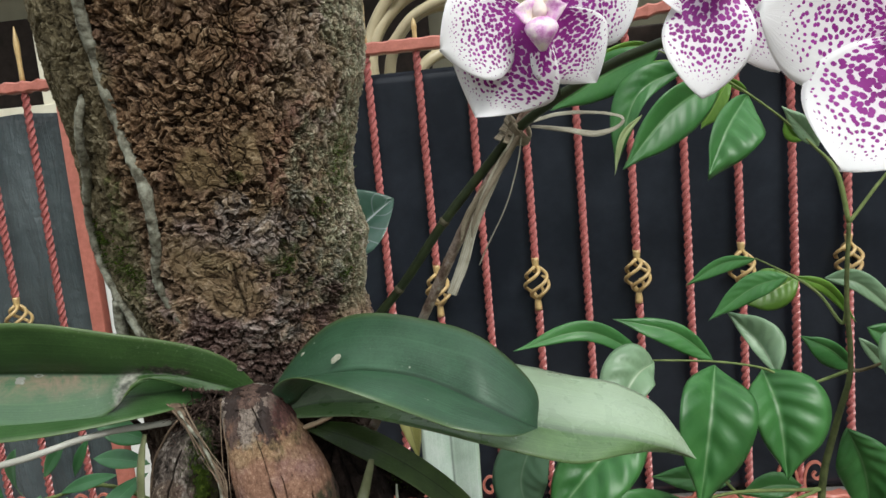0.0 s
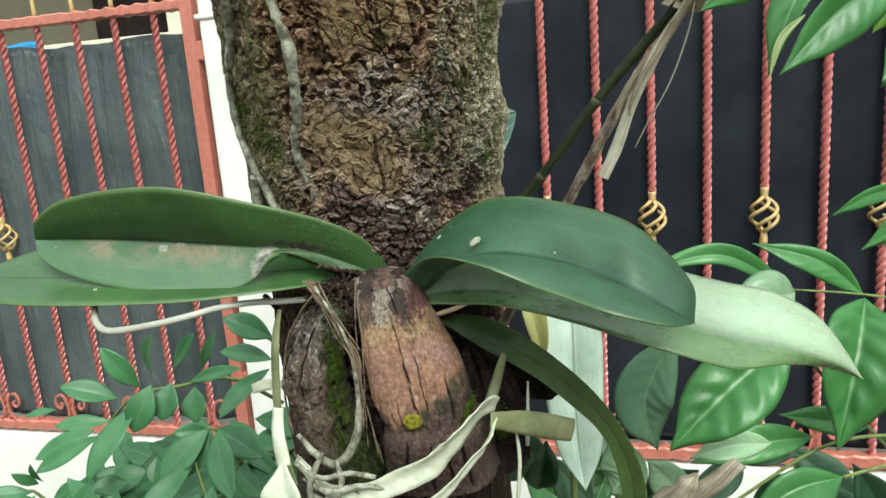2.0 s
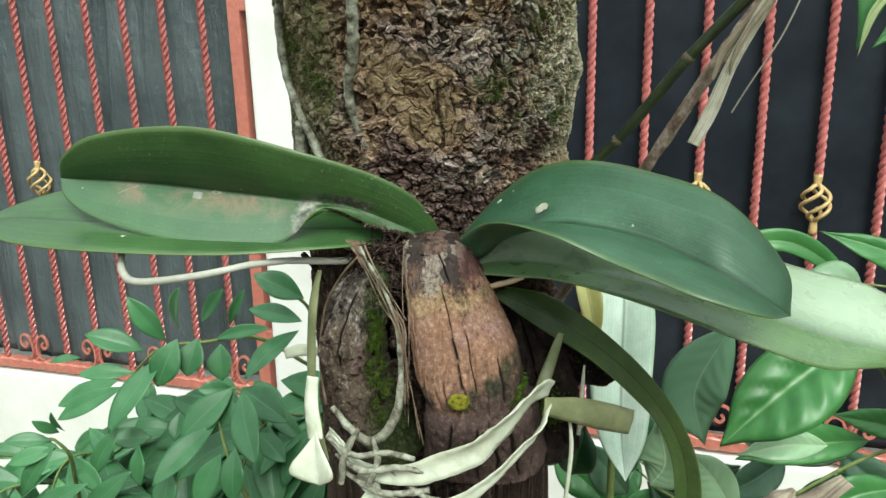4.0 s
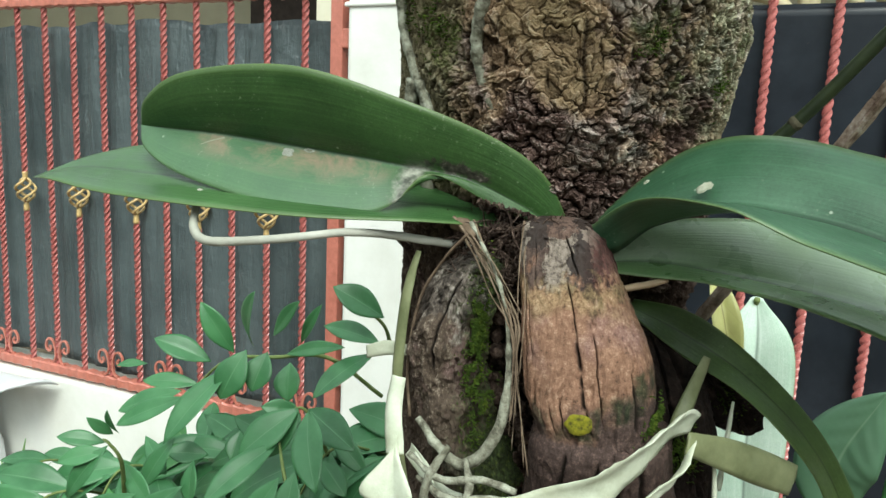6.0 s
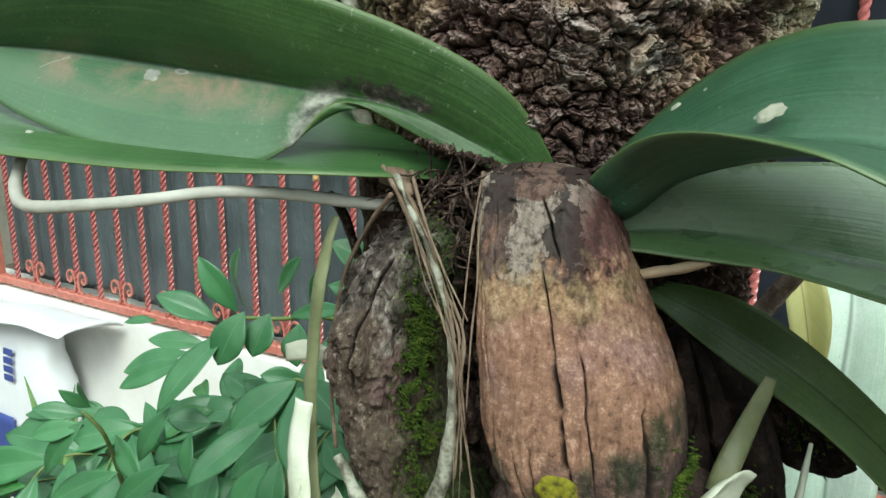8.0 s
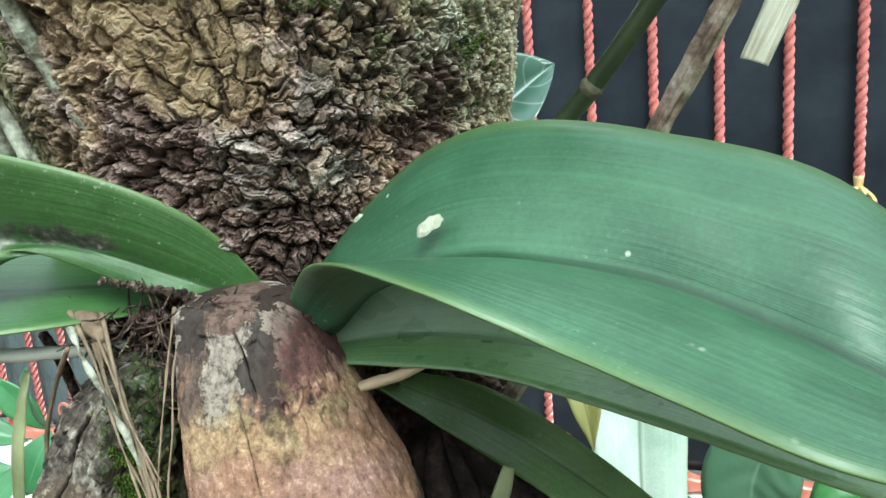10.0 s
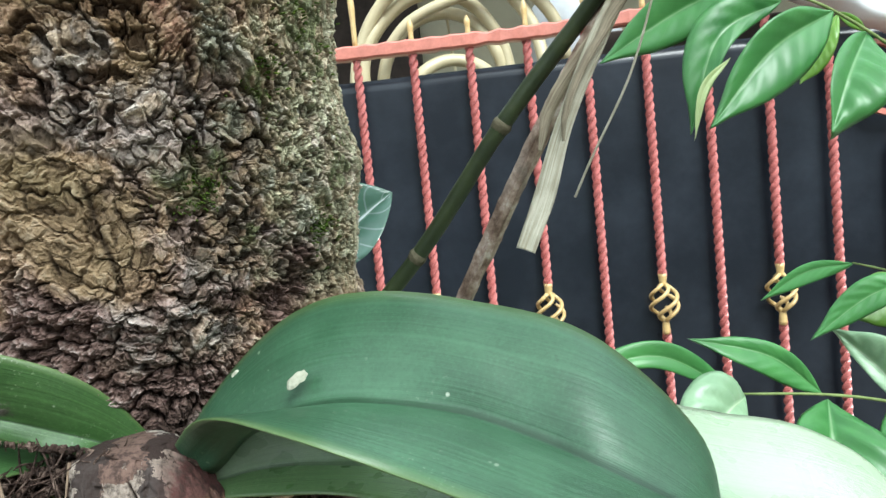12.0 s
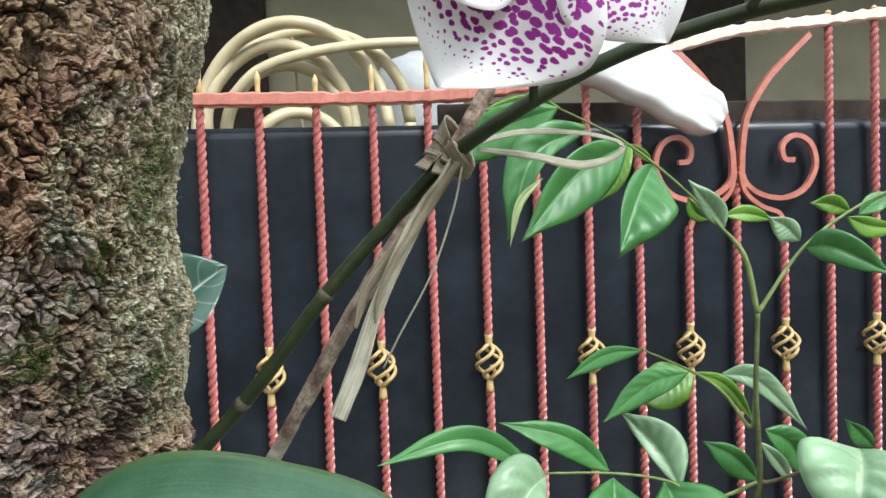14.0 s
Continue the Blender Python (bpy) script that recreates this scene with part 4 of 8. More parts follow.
def make_trunk():
    zs = np.concatenate([np.linspace(GROUND - 0.05, 0.88, 30, endpoint=False), np.linspace(0.88, 1.04, 90, endpoint=False), np.linspace(1.04, 1.315, 790, endpoint=False), np.linspace(1.315, 2.6, 40)])
    # the side towards the path is the finer one
    ang = np.concatenate([np.linspace(math.radians(-185), math.radians(22), 930, endpoint=False), np.linspace(math.radians(22), math.radians(175), 60, endpoint=False)])
    na = len(ang)
    zz, aa = np.meshgrid(zs, ang, indexing="ij")
    z, a = zz.ravel(), aa.ravel()
    deg = np.degrees(a)
    out = np.stack([np.cos(a), np.sin(a), np.zeros_like(a)], 1)
    # swellings and hollows of the flank
    swell = np.interp(z, [1.07, 1.09, 1.110, 1.130, 1.152, 1.166, 1.182, 1.205, 1.227, 1.243, 1.265, 1.31], [1.0, 2.4, -3.0, 0.0, 2.6, -0.8, -5.0, -4.8, -2.0, 0.8, 1.8, 0.0]) * 0.001
    r = trunk_radius(z) + swell * np.exp(-((deg - 5) / 38) ** 2)
    p = out * 0.083 + np.stack([0 * z, 0 * z, z], 1)
    flat = np.stack([a * 0.083, z], 1)
    slow = np.stack([fbm(p * 60 + 5.0 * k, 3, 20 + k) for k in range(2)], 1) - 0.5
    quick = np.stack([fbm(p * 420 + 3.0 * k, 2, 24 + k) for k in range(2)], 1) - 0.5
    q = flat + slow * 0.013 + quick * 0.0034
    n1, n2, n3 = fbm(p * 40, 3, 6) - 0.5, fbm(p * 55 + 9, 3, 9) - 0.5, fbm(p * 110 + 4, 3, 12) - 0.5

    def patch(d0, z0, wide, tall, ragged=1.0, sharp=0.14):
        """A patch of ragged outline round an angle and a height."""
        e = np.sqrt(((deg - d0) / wide) ** 2 + ((z - z0) / tall) ** 2) + ragged * (1.6 * n1 + 1.2 * n3)
        return 1 - smooth(e, 1 - sharp, 1 + sharp)

    calm = np.maximum.reduce([0.62 * patch(-80, 1.137, 14, 0.020, 1.7, 0.45), 0.7 * patch(-93, 1.152, 8, 0.012, 1.4, 0.3), 0.8 * patch(-84, 1.200, 9, 0.014, 0.8), 0.7 * patch(-68, 1.205, 5, 0.012, 0.8)])
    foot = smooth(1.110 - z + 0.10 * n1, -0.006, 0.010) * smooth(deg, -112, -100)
    lichen = smooth(deg + 45 - 230 * np.maximum(z - 1.205, 0) + 60 * n2 + 30 * n3, -5, 7) * smooth(z, 1.095, 1.115)
    black = np.maximum.reduce([patch(-47, 1.172, 8, 0.020, 1.3), patch(-49, 1.145, 9, 0.018, 1.4), patch(-56, 1.120, 11, 0.016, 1.3), 0.8 * patch(-34, 1.125, 9, 0.012, 1.4)])
    red = np.maximum.reduce([patch(-54, 1.182, 6, 0.026, 1.2), patch(-46, 1.205, 8, 0.020, 1.2), 0.9 * patch(-46, 1.104, 9, 0.010, 1.2), 0.8 * patch(-62, 1.255, 6, 0.014, 1.0), 0.7 * patch(-128, 1.172, 5, 0.016, 1.2)])
    pale = smooth(z - 1.215 + 0.10 * n1 + 0.06 * n3, 0.0, 0.014) * smooth(deg, -66, -48)
    strip = smooth(-113 - deg + 30 * n1, -3, 5)
    slate = np.maximum.reduce([patch(-68, 1.166, 12, 0.013, 1.0), patch(-74, 1.178, 10, 0.010, 1.2), patch(-72, 1.103, 18, 0.010, 1.3, 0.4)])
    moss = np.maximum.reduce([0.8 * patch(-59, 1.147, 4.5, 0.0075, 1.8, 0.4), 0.8 * patch(-122, 1.150, 8, 0.014, 1.8, 0.4), 0.8 * patch(-118, 1.178, 5, 0.016, 1.4), patch(-41, 1.175, 4, 0.008, 1.2), 0.8 * patch(-22, 1.196, 9, 0.018, 1.6), 0.8 * patch(-24, 1.133, 3, 0.005, 1.0), 0.8 * patch(-46, 1.128, 3, 0.004, 1.0), 0.7 * patch(-72, 1.195, 3, 0.004, 0.8), 0.7 * patch(-14, 1.150, 5, 0.010, 1.2)])
    speck = smooth(fbm(q[:, [0, 1, 1]] * np.array([420.0, 420.0, 0.0]) + 3.1, 3, 81), 0.36, 0.60)
    lump = (fbm(p * 15, 3, 1) - 0.5) * 0.009 + (fbm(p * 60, 3, 31) - 0.5) * 0.0030
    crack1, id1, _ = flakes(q, np.array([105.0, 118.0]), 2, 0.10)
    crack2, id2, _ = flakes(q, np.array([290.0, 320.0]), 7, 0.18)
    crack3, id3, _ = flakes(q + quick * 0.0012, np.array([450.0, 430.0]), 13, 0.24)
    crackb, idb, midb = flakes(flat + slow * 0.010 + quick * 0.0030, np.array([120.0, 165.0]), 19, 0.16)
    step1, rim1 = ledges(fbm(np.stack([q[:, 0] * 170, q[:, 1] * 210, 0 * z], 1), 4, 51), 10)
    step2, rim2 = ledges(fbm(np.stack([q[:, 0] * 400 + 7, q[:, 1] * 520, 0 * z], 1), 3, 55), 8)
    grit = fbm(p * 700, 3, 15) - 0.5
    broken = smooth(fbm(p * 130 + 9.0, 3, 71), 0.40, 0.56)
    soft = np.clip(calm + 0.75 * strip, 0, 1)
    fine_scaly = lichen * (1 - calm)
    blocky = foot * (1 - calm)
    rough = np.clip(1 - soft - fine_scaly - blocky, 0, 1)
    missing = smooth(0.20 - id2, 0.0, 0.02)
    h = lump + grit * 0.0008
    h = h + rough * ((step1 - 0.5) * 0.0050 + (step2 - 0.5) * 0.0040 + (id1 - 0.5) * 0.0030 + (id2 - 0.5) * 0.0032 + (id3 - 0.5) * 0.0012 - crack1 * 0.0044 * (0.35 + 0.65 * broken) - crack2 * 0.0030 * (0.25 + 0.75 * broken) - missing * 0.0028)
    h = h + fine_scaly * ((step2 - 0.5) * 0.0050 + (step1 - 0.5) * 0.0036 + (id2 - 0.5) * 0.0030 + (id3 - 0.5) * 0.0020 - crack3 * 0.0020 - crack2 * 0.0024 * (0.2 + 0.8 * broken) - crack1 * 0.0022 * broken)
    h = h + blocky * (midb * 0.0016 + (idb - 0.5) * 0.0044 + (step1 - 0.5) * 0.0036 + (step2 - 0.5) * 0.0036 + (id2 - 0.5) * 0.0022 + (id3 - 0.5) * 0.0014 - crackb * 0.0036 * (0.3 + 0.7 * broken) - crack2 * 0.0016 - crack3 * 0.0009)
    h = h + soft * ((step1 - 0.5) * 0.0030 + (id1 - 0.5) * 0.0008 - crack1 * 0.0020 + (step2 - 0.5) * (0.0026 + 0.0012 * strip))
    h = h + black * (id2 - 0.4) * 0.0016 + slate * (0.0012 + (id2 - 0.5) * 0.0022) + moss * (fbm(p * 900, 2, 62) - 0.3) * 0.0014
    # two bold upright splits
    bold = np.zeros(len(z))
    for d0, z0, z1, w in ((-77.5, 1.118, 1.152, 0.0011), (-86, 1.120, 1.134, 0.0007), (-63, 1.188, 1.212, 0.0009), (-76, 1.196, 1.222, 0.0009), (-92, 1.186, 1.210, 0.0008)):
        line = np.exp(-(((deg - d0) * 0.00145 + 0.006 * n1 + 0.10 * (z - z1)) / w) ** 2) * smooth(z, z0, z0 + 0.006) * (1 - smooth(z, z1 - 0.006, z1))
        bold = np.maximum(bold, line)
    h = h - bold * 0.0030
    # crack also covers ledge feet and lost plates, darkened like shaded recesses
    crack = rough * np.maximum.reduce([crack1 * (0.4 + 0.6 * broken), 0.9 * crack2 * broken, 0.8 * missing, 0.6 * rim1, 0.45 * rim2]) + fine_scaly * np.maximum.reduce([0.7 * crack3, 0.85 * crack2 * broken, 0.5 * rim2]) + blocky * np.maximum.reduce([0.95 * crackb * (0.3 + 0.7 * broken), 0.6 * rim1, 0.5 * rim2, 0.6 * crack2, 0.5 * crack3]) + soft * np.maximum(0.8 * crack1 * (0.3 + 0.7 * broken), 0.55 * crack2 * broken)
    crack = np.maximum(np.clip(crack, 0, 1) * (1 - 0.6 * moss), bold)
    flake = np.clip(0.20 * id1 + 0.34 * id2 + 0.26 * id3 + 0.20 * (0.5 + 2.0 * (step2 - 0.5)), 0, 1)
    flake = np.where(blocky > 0.5, 0.30 * idb + 0.25 * id3 + 0.15 * midb + 0.30 * (0.5 + 2.0 * (step2 - 0.5)), flake)
    h = lump + (0.44 + 0.26 * blocky) * (h - lump)
    v = trunk_axis(z) + out * (r + h)[:, None] - np.array([-0.1342, 0.4674, 1.15])
    rows = len(zs)
    idx = np.arange(rows * na).reshape(rows, na)
    nxt = np.roll(idx, -1, axis=1)
    quads = np.stack([idx[:-1], nxt[:-1], nxt[1:], idx[1:]], -1).reshape(-1, 4)
    me = bpy.data.meshes.new("trunk")
    me.vertices.add(len(v))
    me.vertices.foreach_set("co", v.astype(np.float32).ravel())
    me.loops.add(quads.size)
    me.loops.foreach_set("vertex_index", quads.astype(np.int32).ravel())
    me.polygons.add(len(quads))
    me.polygons.foreach_set("loop_start", np.arange(0, quads.size, 4, dtype=np.int32))
    me.polygons.foreach_set("loop_total", np.full(len(quads), 4, dtype=np.int32))
    me.update(calc_edges=True)
    me.polygons.foreach_set("use_smooth", np.zeros(len(quads), dtype=bool))
    me.validate()
    thin = 0.25 + 0.75 * speck
    red, black, slate, moss, pale, lichen = 0.75 * red * thin, 0.65 * black * thin, slate * (0.3 + 0.55 * speck), moss * (0.15 + 0.75 * speck), pale * thin, lichen * (0.4 + 0.6 * speck)
    for name, value in (("flake", flake), ("crack", crack), ("calm", calm), ("foot", foot), ("upper", smooth(z - 1.172 + 0.08 * n1, 0.0, 0.03) * smooth(-50 - deg + 40 * n2, -8, 8)), ("damp_shade", smooth(1.072 - z + 0.05 * n1, -0.008, 0.012)), ("lichen", lichen), ("black", black), ("red", red), ("pale", pale), ("strip", strip), ("slate", slate), ("moss", moss)):
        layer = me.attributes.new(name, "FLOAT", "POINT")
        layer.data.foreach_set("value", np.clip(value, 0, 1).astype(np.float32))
    return me


tree = thing("tree", (-0.1342, 0.4674, 1.15), "leaning tree with cracked, flaky brown bark and grey-green lichen", "tree")
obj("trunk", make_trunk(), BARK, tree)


# ---- coconut husk pieces tied to the trunk ----
def husk_material(name, body, pale, dark, mossy):
    m = Mat(name, 0.9, 0.2)
    x, y, z = m.axes("Object")
    fibre = m.noise(1.0, 5, 0.65, m.where("Object", (420, 420, 75)))
    mott = m.math("ADD", m.math("MULTIPLY", m.noise(360, 5, 0.7), 0.60), m.math("MULTIPLY", m.noise(1250, 4, 0.75), 0.40))
    wide = m.noise(34, 4, 0.6)
    col = m.ramp(m.math("ADD", m.math("MULTIPLY", mott, 0.75), m.math("MULTIPLY", fibre, 0.25)), [(0.38, tuple(c * 0.28 for c in body)), (0.45, tuple(c * 0.80 for c in body)), (0.53, tuple(c * 1.05 for c in body)), (0.60, pale)])
    col = m.mix(m.ramp(wide, [(0.50, 0.0), (0.64, 0.45)]), col, m.ramp(mott, [(0.35, (0.085, 0.045, 0.045)), (0.52, (0.24, 0.145, 0.145)), (0.70, (0.46, 0.36, 0.33))]))
    stain = m.ramp(m.noise(1.0, 5, 0.7, m.where("Object", (95, 95, 26))), [(0.58, 0.0), (0.70, 0.45)])
    col = m.mix(stain, col, tuple(c * 0.30 for c in body))
    high = m.ramp(m.math("ADD", m.math("MULTIPLY", z, 22.0), m.math("MULTIPLY", m.math("SUBTRACT", m.noise(1.0, 4, 0.6, m.where("Object", (120, 120, 50))), 0.5), 1.3)), [(0.50, 0.0), (0.62, 1.0)])
    top_tones = ((0.022, 0.018, 0.015), (0.075, 0.060, 0.050), (0.16, 0.135, 0.115), (0.30, 0.27, 0.235)) if mossy else ((0.028, 0.015, 0.013), (0.105, 0.055, 0.047), (0.27, 0.215, 0.18), (0.52, 0.49, 0.43))
    crown = m.ramp(m.noise(1.0, 6, 0.75, m.where("Object", (150, 150, 60))), list(zip((0.40, 0.50, 0.57, 0.64), top_tones)))
    if not mossy:
        # weathered plates: pale and grey on one side, red-brown on the other
        bent, moved = m.noise(150, 4, 0.7, colour=True), m.n.new("ShaderNodeVectorMath")
        moved.operation = "MULTIPLY_ADD"
        m.l.new(bent, moved.inputs[0])
        moved.inputs[1].default_value = (1.3, 1.3, 1.0)
        m.l.new(m.where("Object", (95, 60, 26)), moved.inputs[2])
        tint = m.n.new("ShaderNodeSeparateColor")
        m.l.new(m.cell(1.0, moved.outputs[0], out="Color"), tint.inputs[0])
        plates = m.ramp(tint.outputs[0], [(0.15, (0.030, 0.020, 0.017)), (0.32, (0.070, 0.060, 0.055)), (0.50, (0.15, 0.095, 0.075)), (0.68, (0.32, 0.27, 0.225)), (0.9, (0.46, 0.41, 0.355))])
        ruddy = m.ramp(tint.outputs[0], [(0.2, (0.026, 0.011, 0.010)), (0.6, (0.075, 0.030, 0.027)), (0.9, (0.15, 0.075, 0.065))])
        plates = m.mix(m.ramp(m.math("ADD", m.math("MULTIPLY", x, 60.0), m.math("SUBTRACT", mott, 0.25)), [(0.0, 0.0), (0.45, 1.0)]), plates, ruddy)
        crown = m.mix(m.ramp(m.math("ADD", m.math("MULTIPLY", mott, 0.6), m.math("MULTIPLY", fibre, 0.4)), [(0.43, 0.85), (0.52, 0.25), (0.60, 0.0)]), plates, (0.028, 0.018, 0.015))
    col = m.mix(high, col, crown)
    tawny = m.ramp(m.math("ADD", m.math("MULTIPLY", z, 22.0), m.math("MULTIPLY", m.math("SUBTRACT", m.noise(80, 4), 0.5), 0.8)), [(0.28, 0.0), (0.46, 0.5), (0.54, 0.5), (0.62, 0.0)])
    if not mossy:
        col = m.mix(tawny, col, m.ramp(mott, [(0.38, (0.10, 0.065, 0.035)), (0.52, (0.31, 0.225, 0.115)), (0.66, (0.48, 0.38, 0.23))]))
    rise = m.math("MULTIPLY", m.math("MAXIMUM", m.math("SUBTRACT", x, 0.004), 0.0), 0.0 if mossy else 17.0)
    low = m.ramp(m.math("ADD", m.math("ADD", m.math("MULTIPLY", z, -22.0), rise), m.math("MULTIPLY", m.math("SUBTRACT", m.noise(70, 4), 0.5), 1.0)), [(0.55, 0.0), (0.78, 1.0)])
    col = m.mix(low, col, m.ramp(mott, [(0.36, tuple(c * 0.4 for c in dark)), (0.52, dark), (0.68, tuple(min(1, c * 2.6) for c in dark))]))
    if not mossy:
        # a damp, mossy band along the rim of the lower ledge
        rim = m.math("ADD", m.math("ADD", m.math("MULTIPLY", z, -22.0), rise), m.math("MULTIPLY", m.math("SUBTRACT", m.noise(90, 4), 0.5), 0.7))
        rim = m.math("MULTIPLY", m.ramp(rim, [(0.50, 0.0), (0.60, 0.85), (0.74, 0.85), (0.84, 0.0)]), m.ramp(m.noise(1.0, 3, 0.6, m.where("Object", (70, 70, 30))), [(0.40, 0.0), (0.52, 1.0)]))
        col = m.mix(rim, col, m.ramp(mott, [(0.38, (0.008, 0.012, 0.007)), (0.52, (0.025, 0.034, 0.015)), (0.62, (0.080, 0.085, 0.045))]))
    if mossy:
        side = m.math("ADD", m.math("MULTIPLY", m.math("ADD", x, -0.001), 60.0), m.math("MULTIPLY", m.math("SUBTRACT", mott, 0.5), 5.0))
        moss = m.ramp(m.noise(420, 4, 0.7), [(0.35, (0.008, 0.014, 0.005)), (0.55, (0.03, 0.05, 0.012)), (0.75, (0.14, 0.17, 0.03))])
        col = m.mix(m.ramp(side, [(0.25, 0.0), (0.75, 0.85)]), col, moss)
    gap = m.n.new("ShaderNodeAttribute")
    gap.attribute_name = "split"
    col = m.mix(m.ramp(gap.outputs["Fac"], [(0.30, 0.0), (0.70, 0.92)]), col, (0.012, 0.008, 0.006))
    m.colour(col)
    relief = m.math("ADD", fibre, mott)
    if not mossy:
        relief = m.math("ADD", relief, m.math("MULTIPLY", m.math("MULTIPLY", tint.outputs[0], high), 1.6))
    m.bump(relief, 0.65, 0.0010)
    return m.m


HUSK_TAN = husk_material("husk_tan", (0.240, 0.133, 0.088), (0.42, 0.275, 0.195), (0.066, 0.043, 0.037), False)
HUSK_DARK = husk_material("husk_dark", (0.080, 0.058, 0.043), (0.29, 0.24, 0.19), (0.075, 0.065, 0.045), True)


def husk(name, rings, centre, material, label, cracks, seed, deep=0.0022, torn=0.0022, boxy=1.0, crust=0.0):
    """A woody husk built up from rings (height, x, y, half width, half depth)."""
    n, na = 230, 620
    c = spline(rings, n)
    a = np.linspace(0, 2 * math.pi, na, endpoint=False)
    rows = []
    for k in range(n):
        z, x, y, rx, ry = c[k]
        e = np.where(np.cos(a) < 0, boxy, 0.5 + 0.5 * boxy)
        rows.append(np.stack([x + rx * np.sign(np.cos(a)) * np.abs(np.cos(a)) ** e, y + ry * np.sign(np.sin(a)) * np.abs(np.sin(a)) ** e, np.full(na, z)], 1))
    g = np.stack(rows)
    p = g.reshape(-1, 3)
    out = p - np.repeat(c[:, [1, 2, 0]], na, axis=0)
    out /= np.linalg.norm(out, axis=1)[:, None] + 1e-9
    ang = np.tile(a, n)
    zz = p[:, 2]
    h = (fbm(p * 70, 4, seed) - 0.5) * torn + (fbm(p * np.array([480.0, 480.0, 90.0]), 4, seed + 3) - 0.5) * 0.0008 + (fbm(p * 520, 3, seed + 5) - 0.5) * 0.0010
    h = h - smooth(fbm(p * np.array([260.0, 260.0, 60.0]), 3, seed + 11), 0.62, 0.70) * 0.0012
    if crust:
        layer, _ = ledges(fbm(p * np.array([170.0, 170.0, 110.0]) + 1.7, 4, seed + 14), 9)
        h = h + (layer - 0.5) * crust + (fbm(p * 300, 3, seed + 15) - 0.5) * 0.25 * crust
    split = np.zeros(len(p))
    across = np.sign(np.cos(ang)) * np.abs(np.cos(ang)) ** np.where(np.cos(ang) < 0, boxy, 0.5 + 0.5 * boxy)
    for at, width, z0, z1 in cracks:
        wobble = 0.025 * np.sin(zz * 90 + at * 5) + 0.06 * (fbm(p * 160, 2, seed + 8) - 0.5)
        e = boxy if math.cos(at) < 0 else 0.5 + 0.5 * boxy
        spot = math.copysign(abs(math.cos(at)) ** e, math.cos(at))
        line = np.exp(-((across - spot + wobble) / (1.1 * width)) ** 2) * (np.sin(ang) * math.sin(at) > 0) * smooth(zz, z0, z0 + 0.006) * (1 - smooth(zz, z1 - 0.006, z1))
        h = h - line * deep
        split = np.maximum(split, line)
    p = p + out * h[:, None] - np.array(centre)
    idx = np.arange(n * na).reshape(n, na)
    nxt = np.roll(idx, -1, axis=1)
    quads = np.stack([idx[:-1], nxt[:-1], nxt[1:], idx[1:]], -1).reshape(-1, 4).tolist()
    quads += [idx[0][::-1].tolist(), idx[-1].tolist()]
    ob = thing(name, centre, label, "coconut husk", "husk pieces tied to the trunk")
    me = mesh_of("shell", p, quads)
    me.attributes.new("split", "FLOAT", "POINT").data.foreach_set("value", split.astype(np.float32))
    obj("shell", me, material, ob)
    return ob


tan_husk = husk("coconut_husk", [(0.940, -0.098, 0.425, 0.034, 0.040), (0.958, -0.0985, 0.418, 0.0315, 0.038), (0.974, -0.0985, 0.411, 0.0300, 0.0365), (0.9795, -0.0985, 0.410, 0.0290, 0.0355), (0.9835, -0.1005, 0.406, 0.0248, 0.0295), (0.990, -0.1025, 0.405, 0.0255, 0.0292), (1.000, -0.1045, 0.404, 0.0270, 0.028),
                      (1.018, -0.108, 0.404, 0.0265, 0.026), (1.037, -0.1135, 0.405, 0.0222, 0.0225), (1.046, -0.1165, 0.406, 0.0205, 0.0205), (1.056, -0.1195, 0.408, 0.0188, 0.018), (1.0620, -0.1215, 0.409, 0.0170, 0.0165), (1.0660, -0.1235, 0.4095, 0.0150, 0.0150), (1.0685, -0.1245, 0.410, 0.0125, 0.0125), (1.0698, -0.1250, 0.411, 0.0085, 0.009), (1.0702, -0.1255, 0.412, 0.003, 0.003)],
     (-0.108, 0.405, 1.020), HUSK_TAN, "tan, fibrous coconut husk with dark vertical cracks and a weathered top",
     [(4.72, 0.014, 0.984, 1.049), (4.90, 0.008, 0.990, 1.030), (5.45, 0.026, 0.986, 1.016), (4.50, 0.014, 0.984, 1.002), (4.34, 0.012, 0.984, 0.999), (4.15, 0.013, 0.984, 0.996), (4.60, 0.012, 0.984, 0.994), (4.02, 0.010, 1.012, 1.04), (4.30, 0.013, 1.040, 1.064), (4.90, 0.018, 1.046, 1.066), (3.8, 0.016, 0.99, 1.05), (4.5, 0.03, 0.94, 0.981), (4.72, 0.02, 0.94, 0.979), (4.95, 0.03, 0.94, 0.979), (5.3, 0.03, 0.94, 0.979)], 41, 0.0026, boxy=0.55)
dark_husk = husk("coconut_husk", [(0.935, -0.154, 0.43, 0.017, 0.03), (0.955, -0.158, 0.42, 0.0160, 0.03), (0.978, -0.1660, 0.412, 0.0158, 0.028), (1.000, -0.1702, 0.409, 0.0160, 0.026), (1.020, -0.1692, 0.409, 0.0175, 0.025),
                      (1.038, -0.164, 0.411, 0.0160, 0.022), (1.049, -0.158, 0.414, 0.010, 0.016), (1.053, -0.156, 0.416, 0.003, 0.006)],
     (-0.164, 0.410, 1.000), HUSK_DARK, "dark weathered coconut husk with green moss along its inner side",
     [(3.75, 0.08, 1.010, 1.042), (4.05, 0.03, 1.010, 1.04), (4.75, 0.03, 1.000, 1.045), (3.5, 0.05, 0.96, 1.01)], 52, 0.0030, 0.0060, crust=0.0095)

